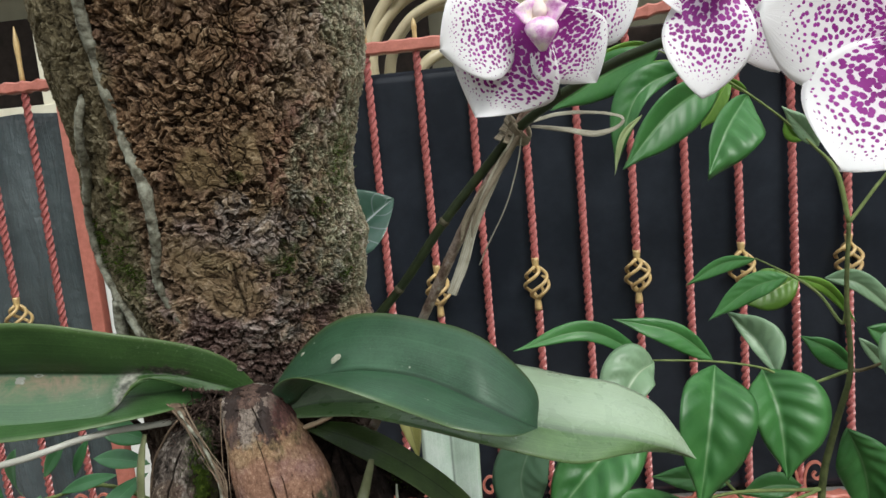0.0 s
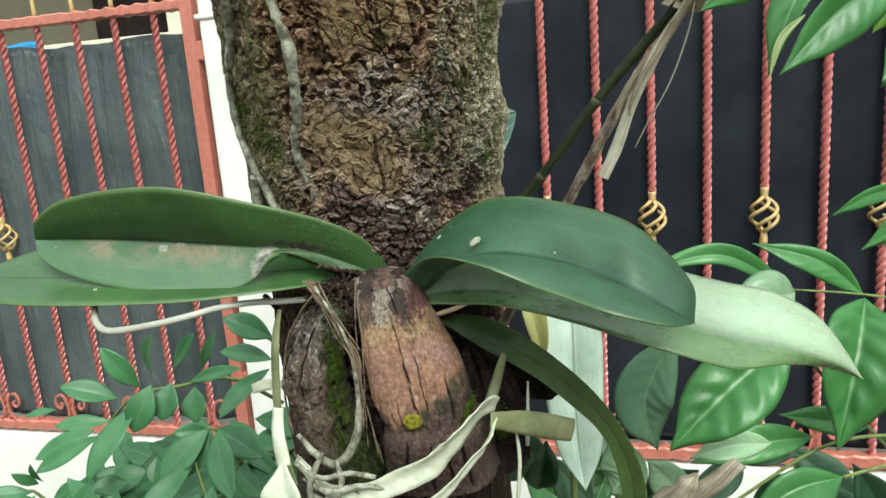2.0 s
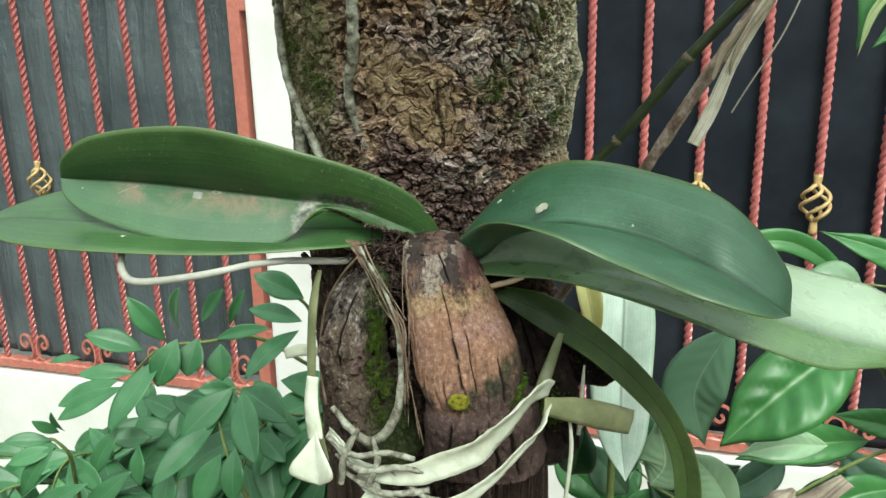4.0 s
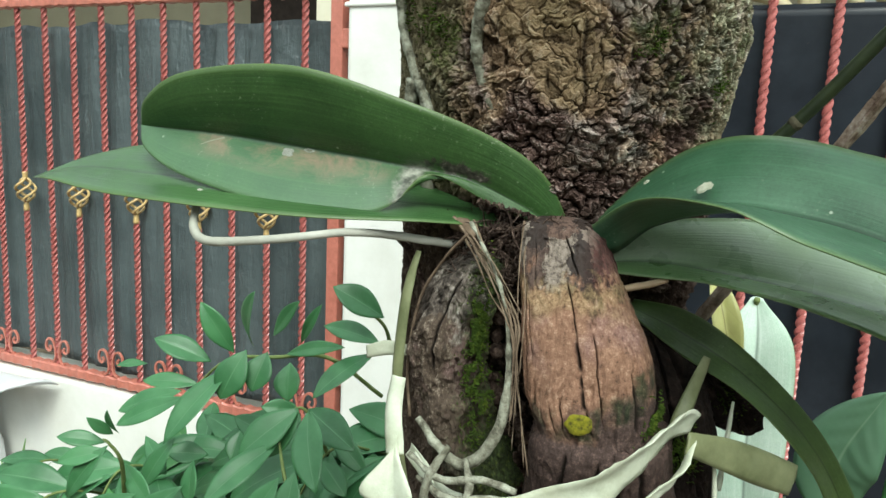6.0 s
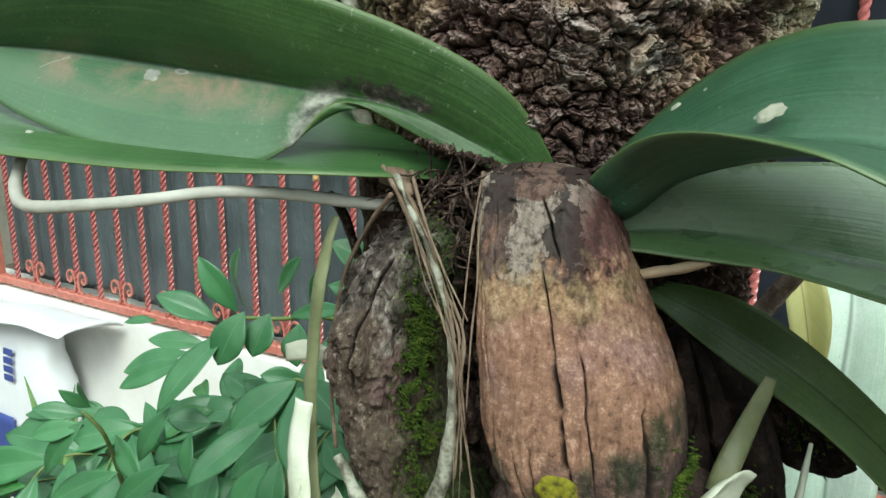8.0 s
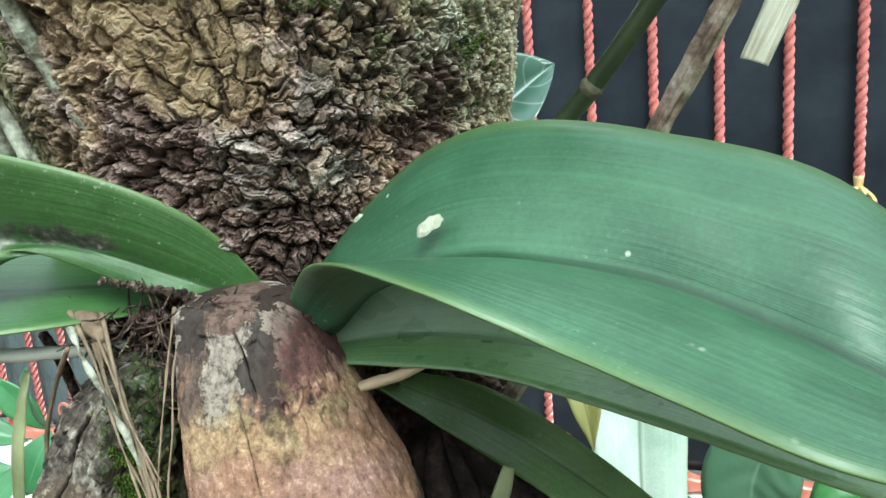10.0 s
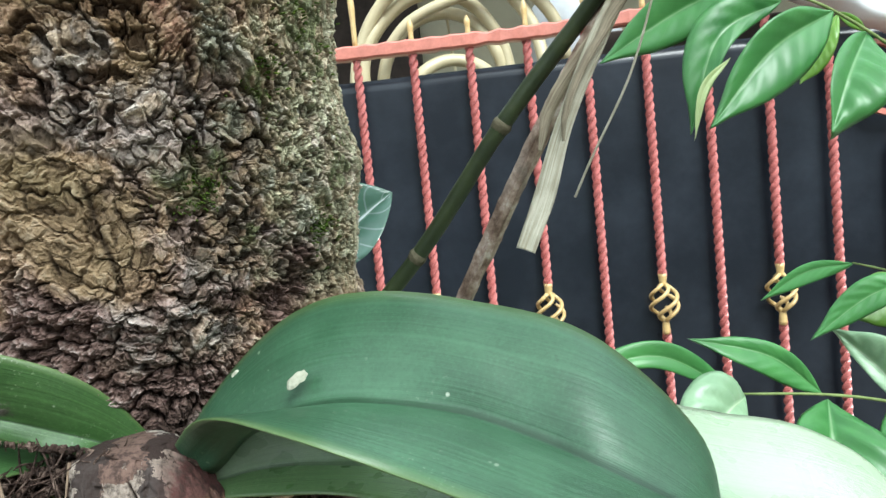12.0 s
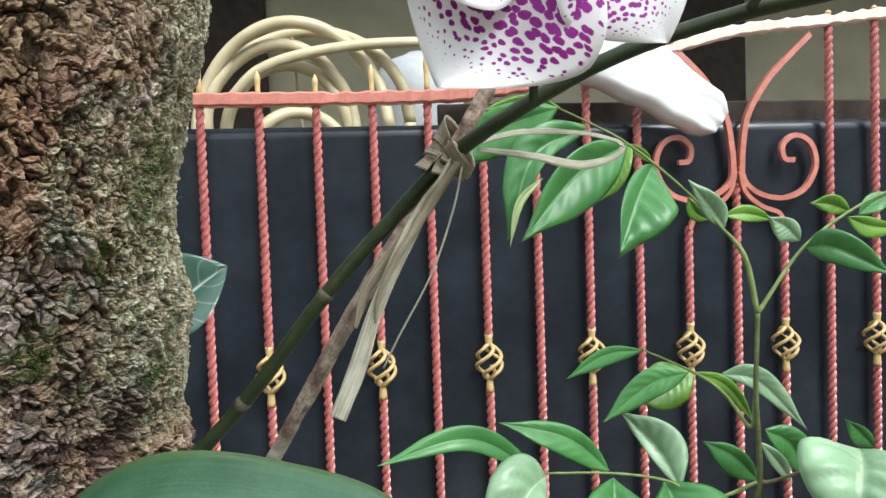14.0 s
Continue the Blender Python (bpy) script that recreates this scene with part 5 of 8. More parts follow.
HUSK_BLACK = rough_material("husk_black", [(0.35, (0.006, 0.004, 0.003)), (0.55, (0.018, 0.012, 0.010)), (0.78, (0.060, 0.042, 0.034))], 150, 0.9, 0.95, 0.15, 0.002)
# near-black piece added over the lit trunk; its colour carries the gap's shade
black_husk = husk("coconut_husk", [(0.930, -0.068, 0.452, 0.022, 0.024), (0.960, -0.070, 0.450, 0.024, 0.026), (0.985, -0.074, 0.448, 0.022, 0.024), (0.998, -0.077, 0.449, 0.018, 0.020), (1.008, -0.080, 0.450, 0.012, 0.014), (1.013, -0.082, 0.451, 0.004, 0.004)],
     (-0.070, 0.449, 0.985), HUSK_BLACK, "near-black husk added to fill the shaded gap behind the tan",
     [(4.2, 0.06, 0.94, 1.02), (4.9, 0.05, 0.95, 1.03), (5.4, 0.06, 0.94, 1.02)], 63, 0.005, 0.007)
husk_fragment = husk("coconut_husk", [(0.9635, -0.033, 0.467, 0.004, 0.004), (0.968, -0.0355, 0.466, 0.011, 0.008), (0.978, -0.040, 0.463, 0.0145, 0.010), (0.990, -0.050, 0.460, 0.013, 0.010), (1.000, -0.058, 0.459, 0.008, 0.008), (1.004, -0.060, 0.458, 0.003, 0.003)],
     (-0.042, 0.463, 0.980), HUSK_BLACK, "black, crumbling husk fragment lodged beside the near-black husk", [(4.6, 0.10, 0.966, 0.998), (5.2, 0.08, 0.966, 0.995)], 71, 0.004, 0.011)

# crumbly root fibre between husk and leaves
ROOT_BROWN = rough_material("brown_root", [(0.3, (0.085, 0.058, 0.040)), (0.55, (0.18, 0.130, 0.090)), (0.8, (0.32, 0.26, 0.19))], 120, 0.5, 0.9, 0.2, 0.001)
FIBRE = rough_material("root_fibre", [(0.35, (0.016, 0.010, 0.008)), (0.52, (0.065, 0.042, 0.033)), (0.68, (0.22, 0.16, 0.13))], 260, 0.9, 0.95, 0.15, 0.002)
rnd = random.Random(5)
vs_, fs_ = [], []
for k in range(640):
    t_ = rnd.random()
    c = np.array([-0.164 + 0.060 * t_, 0.408 + 0.024 * rnd.random(), 1.026 + 0.022 * rnd.random() + 0.014 * t_])
    s = 0.0007 + 0.0017 * rnd.random()
    if c[0] < -0.128 and c[2] > 1.046:
        c[2] -= 0.014
    d = np.array([rnd.uniform(-1, 1), rnd.uniform(-1, 0.3), rnd.uniform(-1, 1)]) * s
    v, f, _ = tube_data([c - d, c + np.array([rnd.uniform(-1, 1), rnd.uniform(-1, 1), rnd.uniform(-1, 1)]) * s * 0.4, c + d], [s * 0.5, s * 0.8, s * 0.35], sides=6, n=6, rough=0.0012, seed=k)
    fs_ += [tuple(len(vs_) + i for i in q) for q in f]
    vs_ += list(v)
for k in range(300):
    t_ = rnd.random()
    c = np.array([-0.168 + 0.034 * t_ + 0.002 * rnd.gauss(0, 1), 0.407 + 0.014 * rnd.random(), 1.0470 + 0.017 * rnd.random() + 0.003 * t_])
    s = 0.0006 + 0.0011 * rnd.random()
    d = np.array([rnd.uniform(-1, 1), rnd.uniform(-1, 0.3), rnd.uniform(-1, 1)]) * s
    v, f, _ = tube_data([c - d, c + d * 0.2, c + d], [s * 0.5, s * 0.8, s * 0.35], sides=6, n=5, rough=0.0009, seed=k)
    fs_ += [tuple(len(vs_) + i for i in q) for q in f]
    vs_ += list(v)
for k in range(110):
    t_ = rnd.random()
    c = np.array([-0.158 + 0.026 * t_, 0.4010 + 0.004 * t_ + 0.0006 * rnd.gauss(0, 1), 1.0762 - 0.0068 * t_ + 0.0005 * rnd.gauss(0, 1)])
    s = 0.0004 + 0.0008 * rnd.random()
    d = np.array([rnd.uniform(-1, 1), rnd.uniform(-1, 0.3), rnd.uniform(-1, 0.4)]) * s
    v, f, _ = tube_data([c - d, c + d * 0.2, c + d], [s * 0.5, s * 0.7, s * 0.3], sides=5, n=4, rough=0.0004, seed=k)
    fs_ += [tuple(len(vs_) + i for i in q) for q in f]
    vs_ += list(v)
# dark crumbs added between the husks to stand for the gap's deep shade
for k in range(260):
    c = np.array([rnd.uniform(-0.156, -0.128), rnd.uniform(0.424, 0.446), rnd.uniform(0.935, 1.045)])
    s = 0.0025 + 0.004 * rnd.random()
    d = np.array([rnd.uniform(-1, 1), rnd.uniform(-1, 0.3), rnd.uniform(-1, 1)]) * s
    v, f, _ = tube_data([c - d, c + d * 0.2, c + d], [s * 0.5, s * 0.8, s * 0.35], sides=6, n=5, rough=0.0015, seed=k)
    fs_ += [tuple(len(vs_) + i for i in q) for q in f]
    vs_ += list(v)
for k in range(240):
    t_ = rnd.random()
    c = np.array([-0.170 + 0.052 * t_, 0.398 + 0.016 * rnd.random(), 1.036 + 0.030 * rnd.random() + 0.006 * t_])
    d = np.array([rnd.uniform(-1, 1), rnd.uniform(-0.6, 0.2), rnd.uniform(-1.3, 0.6)]) * rnd.uniform(0.003, 0.008)
    v, f, _ = tube_data([c - d, c + np.array([rnd.uniform(-1, 1), rnd.uniform(-1, 0), rnd.uniform(-1, 1)]) * 0.002, c + d], [0.0002, 0.00035, 0.00015], sides=4, n=8)
    fs_ += [tuple(len(vs_) + i for i in q) for q in f]
    vs_ += list(v)
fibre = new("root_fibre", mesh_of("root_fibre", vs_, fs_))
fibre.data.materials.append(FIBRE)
tagged(fibre, "dark brown root fibre, with dark crumbs filling the shaded gap", "root fibre", kind="stuff")

MOSS = rough_material("moss", [(0.3, (0.018, 0.036, 0.007)), (0.55, (0.062, 0.098, 0.015)), (0.8, (0.20, 0.24, 0.032))], 260, 0.9, 0.95, 0.1, 0.002)


def moss_patch(place, count, seed, parent, label="", size=0.0007):
    """Short tufts; place(a, b) gives a spot and its outward way for two gaussian numbers."""
    rnd = random.Random(seed)
    vs, fs = [], []
    for k in range(3 * count):
        spot, way = place(rnd.gauss(0, 1), rnd.gauss(0, 1))
        if vnoise(spot[None] * 260, seed)[0] < 0.46:
            continue
        tip = spot + (way + np.array([rnd.uniform(-0.9, 0.9), rnd.uniform(-0.5, 0.5), rnd.uniform(-0.9, 0.9)])) * size * rnd.uniform(0.6, 1.5)
        v, f, _ = tube_data([spot - way * 0.0006, (spot + tip) / 2, tip], [0.00026, 0.00032, 0.0001], sides=4, n=4)
        fs += [tuple(len(vs) + i for i in q) for q in f]
        vs += list(v)
    return adopt(parent, obj("moss", mesh_of("moss", vs, fs), MOSS, None, label))


def on_trunk(deg, z, wide, high):
    def place(a, b):
        ang, zz = math.radians(deg) + a * wide / 0.083, z + b * high
        way = np.array([math.cos(ang), math.sin(ang), 0.0])
        return trunk_axis(np.array([zz]))[0] + way * (float(trunk_radius(np.array([zz]))[0]) - 0.0005), way
    return place


def on_husk(centre, rx, ry, deg, z, wide, high, lean):
    def place(a, b):
        ang, zz = math.radians(deg) + a * wide, z + b * high
        way = np.array([math.cos(ang), math.sin(ang), 0.0])
        return np.array([centre[0] + lean * (zz - z) + rx * math.cos(ang), centre[1] + ry * math.sin(ang), zz]), way
    return place


moss_patch(on_husk((-0.1672, 0.4092), 0.0172, 0.0250, -38, 1.012, 0.15, 0.015, 0.05), 620, 3, dark_husk, "green moss along the shaded edge")
moss_patch(on_husk((-0.1620, 0.4110), 0.0175, 0.0272, -46, 0.985, 0.18, 0.009, 0.15), 200, 4, dark_husk)
moss_patch(on_husk((-0.0990, 0.4060), 0.0250, 0.0300, -28, 0.993, 0.16, 0.004, 0.0), 160, 5, tan_husk, "dark green moss on the lower rim")
moss_patch(on_husk((-0.0705, 0.4500), 0.0240, 0.0262, -72, 0.966, 0.22, 0.006, 0.0), 220, 6, black_husk, "bright green moss low on the husk")
moss_patch(on_husk((-0.0450, 0.4620), 0.0135, 0.0100, -80, 0.984, 0.30, 0.004, -0.6), 60, 7, husk_fragment, "sparse moss")
for k, (deg, mz, w, count) in enumerate(((-59, 1.147, 0.005, 120), (-41, 1.175, 0.004, 50), (-25, 1.128, 0.005, 40), (-122, 1.150, 0.007, 90), (-24, 1.195, 0.007, 50), (-140, 1.165, 0.008, 80))):
    moss_patch(on_trunk(deg, mz, w, w), count, 30 + k, tree)
# ---- the orchid ----
orchid = thing("orchid", (-0.12, 0.428, 1.055), "moth orchid with broad green leaves and purple-spotted white flowers", "orchid")
RIGHT_TIP, LONG_TIP, LEFT_TIP, BACK_TIP = (0.0412, 0.3640, 1.0470), (0.1512, 0.4370, 0.9860), (-0.3225, 0.3890, 1.1015), (-0.3810, 0.3810, 1.0735)
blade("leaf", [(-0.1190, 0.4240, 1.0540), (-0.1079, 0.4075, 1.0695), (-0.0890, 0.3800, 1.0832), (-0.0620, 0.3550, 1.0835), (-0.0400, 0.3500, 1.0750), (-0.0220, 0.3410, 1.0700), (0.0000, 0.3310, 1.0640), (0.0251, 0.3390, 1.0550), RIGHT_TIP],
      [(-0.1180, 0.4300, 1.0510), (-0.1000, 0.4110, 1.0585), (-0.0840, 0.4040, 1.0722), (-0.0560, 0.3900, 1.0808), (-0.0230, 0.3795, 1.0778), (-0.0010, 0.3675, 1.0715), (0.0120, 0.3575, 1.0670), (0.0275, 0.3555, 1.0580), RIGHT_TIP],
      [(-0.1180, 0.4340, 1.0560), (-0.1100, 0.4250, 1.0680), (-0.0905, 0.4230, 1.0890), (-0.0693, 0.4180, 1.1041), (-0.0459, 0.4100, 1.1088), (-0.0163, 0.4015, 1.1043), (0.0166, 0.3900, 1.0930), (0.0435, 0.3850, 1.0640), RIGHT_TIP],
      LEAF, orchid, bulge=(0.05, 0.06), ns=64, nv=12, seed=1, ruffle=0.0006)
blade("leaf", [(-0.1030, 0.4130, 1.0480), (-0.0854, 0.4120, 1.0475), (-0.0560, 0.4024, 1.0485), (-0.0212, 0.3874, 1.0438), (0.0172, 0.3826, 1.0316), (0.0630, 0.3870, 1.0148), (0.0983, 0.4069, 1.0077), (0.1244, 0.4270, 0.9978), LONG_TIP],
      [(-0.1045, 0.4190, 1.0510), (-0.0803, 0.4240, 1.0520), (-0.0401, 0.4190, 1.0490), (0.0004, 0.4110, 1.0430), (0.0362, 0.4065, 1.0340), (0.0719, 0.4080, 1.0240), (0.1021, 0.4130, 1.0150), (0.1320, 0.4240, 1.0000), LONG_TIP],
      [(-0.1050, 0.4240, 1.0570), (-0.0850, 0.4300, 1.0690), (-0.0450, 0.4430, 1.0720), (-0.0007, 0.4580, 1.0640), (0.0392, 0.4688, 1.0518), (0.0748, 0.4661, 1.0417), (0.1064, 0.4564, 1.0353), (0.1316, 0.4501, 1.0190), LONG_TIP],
      LEAF_SHEEN, orchid, bulge=(0.06, 0.08), ns=64, nv=10, seed=2, ruffle=0.0008, label="long paler leaf, its upper half whitened for sky sheen")
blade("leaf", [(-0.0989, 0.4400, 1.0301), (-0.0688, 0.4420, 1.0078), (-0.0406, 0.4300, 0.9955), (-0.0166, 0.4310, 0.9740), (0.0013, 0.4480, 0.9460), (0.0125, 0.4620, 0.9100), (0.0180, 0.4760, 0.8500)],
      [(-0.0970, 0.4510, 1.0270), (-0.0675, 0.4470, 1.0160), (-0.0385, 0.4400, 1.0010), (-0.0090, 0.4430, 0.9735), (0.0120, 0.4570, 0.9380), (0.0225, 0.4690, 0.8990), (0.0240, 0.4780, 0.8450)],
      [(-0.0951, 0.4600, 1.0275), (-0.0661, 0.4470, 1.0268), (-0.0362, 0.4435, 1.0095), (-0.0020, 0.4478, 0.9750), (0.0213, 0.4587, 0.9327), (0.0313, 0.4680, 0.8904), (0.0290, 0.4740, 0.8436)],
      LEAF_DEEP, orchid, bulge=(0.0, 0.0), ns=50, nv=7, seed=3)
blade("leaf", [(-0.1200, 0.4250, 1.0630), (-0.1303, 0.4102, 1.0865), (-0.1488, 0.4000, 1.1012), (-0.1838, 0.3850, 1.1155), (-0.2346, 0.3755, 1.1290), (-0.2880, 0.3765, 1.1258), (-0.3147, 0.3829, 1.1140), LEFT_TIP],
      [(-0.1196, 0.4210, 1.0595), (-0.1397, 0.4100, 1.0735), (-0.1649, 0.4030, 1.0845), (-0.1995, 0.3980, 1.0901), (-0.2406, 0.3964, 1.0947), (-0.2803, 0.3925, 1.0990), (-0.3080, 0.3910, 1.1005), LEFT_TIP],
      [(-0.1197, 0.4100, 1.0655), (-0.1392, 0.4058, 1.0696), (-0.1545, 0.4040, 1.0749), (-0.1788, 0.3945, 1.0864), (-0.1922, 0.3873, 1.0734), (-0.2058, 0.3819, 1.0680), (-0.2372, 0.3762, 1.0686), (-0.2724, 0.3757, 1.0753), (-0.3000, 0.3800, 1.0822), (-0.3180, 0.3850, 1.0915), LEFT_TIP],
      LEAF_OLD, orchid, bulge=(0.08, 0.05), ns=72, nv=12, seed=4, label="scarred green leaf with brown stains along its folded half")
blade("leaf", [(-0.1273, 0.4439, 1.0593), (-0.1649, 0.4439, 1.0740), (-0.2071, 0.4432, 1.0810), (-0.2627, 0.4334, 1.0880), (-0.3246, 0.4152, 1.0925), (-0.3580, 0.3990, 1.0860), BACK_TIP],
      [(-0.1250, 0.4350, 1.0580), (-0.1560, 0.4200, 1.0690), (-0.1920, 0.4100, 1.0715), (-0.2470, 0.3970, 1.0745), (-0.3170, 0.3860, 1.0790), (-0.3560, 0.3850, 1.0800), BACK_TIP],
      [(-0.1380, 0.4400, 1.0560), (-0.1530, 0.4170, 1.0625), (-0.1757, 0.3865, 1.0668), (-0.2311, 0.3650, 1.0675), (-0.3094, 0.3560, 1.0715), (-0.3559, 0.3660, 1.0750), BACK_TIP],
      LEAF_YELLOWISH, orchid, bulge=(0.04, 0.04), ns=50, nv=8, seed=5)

# dry scab on the leaf by the spot
SCAB = rough_material("pale_scab", [(0.3, (0.20, 0.21, 0.15)), (0.7, (0.38, 0.38, 0.30))], 200, 0.5, 0.8, 0.2)


def blob(name, centre, normal, along, long, wide, material, parent, seed, label="", lift=0.0004, ring=0.0, ragged=0.75):
    """A thin crust of uneven outline lying on a leaf."""
    nn = np.array(normal, float) / np.linalg.norm(normal)
    ax = np.array(along, float)
    ax -= nn * (ax @ nn)
    ax /= np.linalg.norm(ax)
    ay = np.cross(nn, ax)
    na, nr = 28, 5
    verts = [np.array(centre) + nn * lift * (1 - 0.7 * bool(ring))]
    for k in range(1, nr + 1):
        for j in range(na):
            ang = 2 * math.pi * j / na
            uneven = 0.975 - 0.5 * ragged + ragged * float(vnoise(np.array([[2.0 * math.cos(ang) + seed, 2.0 * math.sin(ang), seed * 0.7]]), seed)[0])
            r = k / nr * uneven
            up = lift * (1 - 0.9 * (k / nr) ** 4) if not ring else ring * math.exp(-((k / nr - 0.75) / 0.2) ** 2)
            verts.append(np.array(centre) + ax * (long / 2 * r * math.cos(ang)) + ay * (wide / 2 * r * math.sin(ang)) + nn * (up if k < nr else -0.0004))
    faces = [(0, 1 + j, 1 + (j + 1) % na) for j in range(na)]
    for k in range(nr - 1):
        for j in range(na):
            a, b = 1 + k * na + j, 1 + k * na + (j + 1) % na
            faces.append((a, a + na, b + na, b))
    ob = obj(name, mesh_of(name, verts, faces), material, None, label)
    return adopt(parent, ob) if parent is not None else ob


YELLOW = rough_material("yellow_leaf", [(0.36, (0.055, 0.050, 0.012)), (0.5, (0.150, 0.142, 0.012)), (0.66, (0.235, 0.210, 0.018))], 420, 0.3, 0.8, 0.15)
tagged(blob("fallen_leaf", (-0.1055, 0.3740, 0.9925), (0.05, -1, 0.12), (1, 0, 0.1), 0.0118, 0.0088, YELLOW, None, 11, lift=0.0004, ragged=0.34), "small yellow fallen leaf stuck to the husk", "leaf")
blob("scar", (-0.0672, 0.3932, 1.0880), (-0.16, -0.70, 0.70), (0.55, 0.1, 0.5), 0.0072, 0.0042, SCAB, orchid, 3, "pale dry scar on the leaf", ragged=0.45)
blob("scar", (-0.0890, 0.4104, 1.0878), (-0.554, -0.271, 0.787), (0.3, 0.1, 0.6), 0.0030, 0.0015, SCAB, orchid, 8)
DROP = rough_material("dried_drop", [(0.3, (0.16, 0.17, 0.14)), (0.7, (0.30, 0.31, 0.27))], 160, 0.3, 0.5, 0.4)
blob("dried_drop", (-0.2459, 0.3925, 1.0924), (0.149, -0.663, 0.734), (1, 0, 0), 0.0062, 0.0052, DROP, orchid, 4, "dried round water mark", ring=0.0005)
blob("dried_drop", (-0.2368, 0.3957, 1.0934), (0.139, -0.64, 0.756), (1, 0, 0), 0.0050, 0.0026, DROP, orchid, 6, ring=0.0004)
blob("dried_drop", (-0.2225, 0.3945, 1.0893), (0.143, -0.70, 0.70), (1, 0, 0), 0.0055, 0.0028, DROP, orchid, 7, ring=0.0004)
tube("scratch", [(-0.2900, 0.3862, 1.0925), (-0.2855, 0.3882, 1.0950), (-0.2780, 0.3912, 1.0975)], 0.00045, SCAB, orchid, "pale scratch on the leaf", sides=6, n=16)

# aerial roots
tube("aerial_root", [(-0.2790, 0.3740, 1.0740), (-0.2775, 0.3680, 1.0660), (-0.2735, 0.3620, 1.0575), (-0.2620, 0.3585, 1.0545), (-0.2327, 0.3629, 1.0576), (-0.2080, 0.3760, 1.0608), (-0.1930, 0.3900, 1.0590), (-0.1770, 0.4010, 1.0562), (-0.1620, 0.4180, 1.0530)], [0.0016, 0.0018, 0.0020, 0.0020, 0.0019, 0.0018, 0.0019, 0.0019, 0.0019], ROOT_PALE, orchid, sides=12, n=90, rough=0.0003)
tube("aerial_root", [(-0.1523, 0.3290, 1.3003), (-0.1551, 0.3362, 1.2824), (-0.1567, 0.3479, 1.2599), (-0.1550, 0.3600, 1.2274), (-0.1521, 0.3623, 1.2087), (-0.1490, 0.3650, 1.1930), (-0.1505, 0.3720, 1.1760), (-0.1545, 0.3820, 1.1600), (-0.1600, 0.3920, 1.1420), (-0.1585, 0.3995, 1.1280), (-0.1530, 0.4050, 1.1130), (-0.1420, 0.4200, 1.0950)], [0.0024, 0.0026, 0.0028, 0.0029, 0.0027, 0.0030, 0.0027, 0.0027, 0.0027, 0.0027, 0.0026, 0.0018], ROOT, orchid, sides=16, n=260, rough=0.0013, seed=3)
tube("aerial_root", [(-0.1690, 0.3700, 1.2560), (-0.1756, 0.3620, 1.2291), (-0.1847, 0.3808, 1.2047), (-0.1985, 0.4050, 1.1805), (-0.2020, 0.4170, 1.1524), (-0.1965, 0.4180, 1.1349), (-0.1887, 0.4163, 1.1162), (-0.1791, 0.4160, 1.0971)], [0.0016, 0.0022, 0.0023, 0.0024, 0.0022, 0.0023, 0.002, 0.0014], ROOT, orchid, sides=14, n=200, rough=0.0010, seed=5)
tube("aerial_root", [(-0.1965, 0.4180, 1.128), (-0.1985, 0.4230, 1.112), (-0.1990, 0.4280, 1.095), (-0.190, 0.433, 1.075)], [0.0030, 0.0034, 0.0034, 0.003], ROOT, orchid, sides=12, n=40, rough=0.0006, seed=7)
tube("aerial_root", [(-0.1920, 0.4155, 1.127), (-0.1850, 0.4160, 1.108), (-0.176, 0.4165, 1.090)], [0.0022, 0.0026, 0.0024], ROOT, orchid, sides=10, n=30, rough=0.0005, seed=8)
tube("aerial_root", [(-0.157, 0.386, 1.068), (-0.1515, 0.382, 1.061), (-0.1435, 0.3795, 1.048), (-0.138, 0.3785, 1.031), (-0.1355, 0.3760, 1.010), (-0.1365, 0.3740, 0.990), (-0.1430, 0.3730, 0.975), (-0.153, 0.3740, 0.967), (-0.165, 0.378, 0.972), (-0.176, 0.384, 0.980)], [0.0007, 0.0007, 0.0008, 0.0009, 0.0015, 0.0023, 0.0026, 0.0025, 0.0020, 0.0016], ROOT, orchid, sides=10, n=120, rough=0.0009, seed=9)
KNOT = np.array([-0.1643, 0.4019, 1.0645])
rnd = random.Random(77)
for k in range(9):
    j = np.array([rnd.uniform(-1.3, 1.3), rnd.uniform(-0.5, 0.8), rnd.uniform(-1.6, 1.6)])
    pts = [KNOT + j * 0.0025, np.array([-0.1545, 0.3925, 1.0545]) + j * 0.0022, np.array([-0.1440, 0.3825, 1.0435]) + j * 0.0020, np.array([-0.1345, 0.3745, 1.0310]) + j * 0.0015, np.array([-0.1318, 0.3722, 1.0170]) + j * 0.0012, np.array([-0.1325 + 0.008 * (k > 6), 0.3722, 0.9990 - 0.004 * k]) + j * 0.001]
    pts = [q + np.array([rnd.uniform(-1, 1), rnd.uniform(-0.6, 0.6), rnd.uniform(-1, 1)]) * 0.0016 for q in pts]
    tube("fine_root", pts if k % 3 else pts[:4], [0.0008, 0.0004, 0.00028, 0.00030, 0.00026, 0.0002][:6 if k % 3 else 4], ROOT_BROWN, orchid, sides=6, n=50, rough=0.0004, seed=20 + k)
for k in (0, 3):
    x = -0.1372 + 0.0016 * k
    tube("fine_root", [(x, 0.4000, 1.0685), (x + 0.0005 - 0.001 * k, 0.3925, 1.0560), (-0.1350 + 0.001 * k, 0.3830, 1.0420), (-0.1328 + 0.0008 * k, 0.3752, 1.0300), (-0.1318 + 0.0004 * k, 0.3735, 1.0100)], [0.0005, 0.0003, 0.00024, 0.00024, 0.0002], ROOT_BROWN, orchid, sides=6, n=40, rough=0.0003, seed=40 + k)
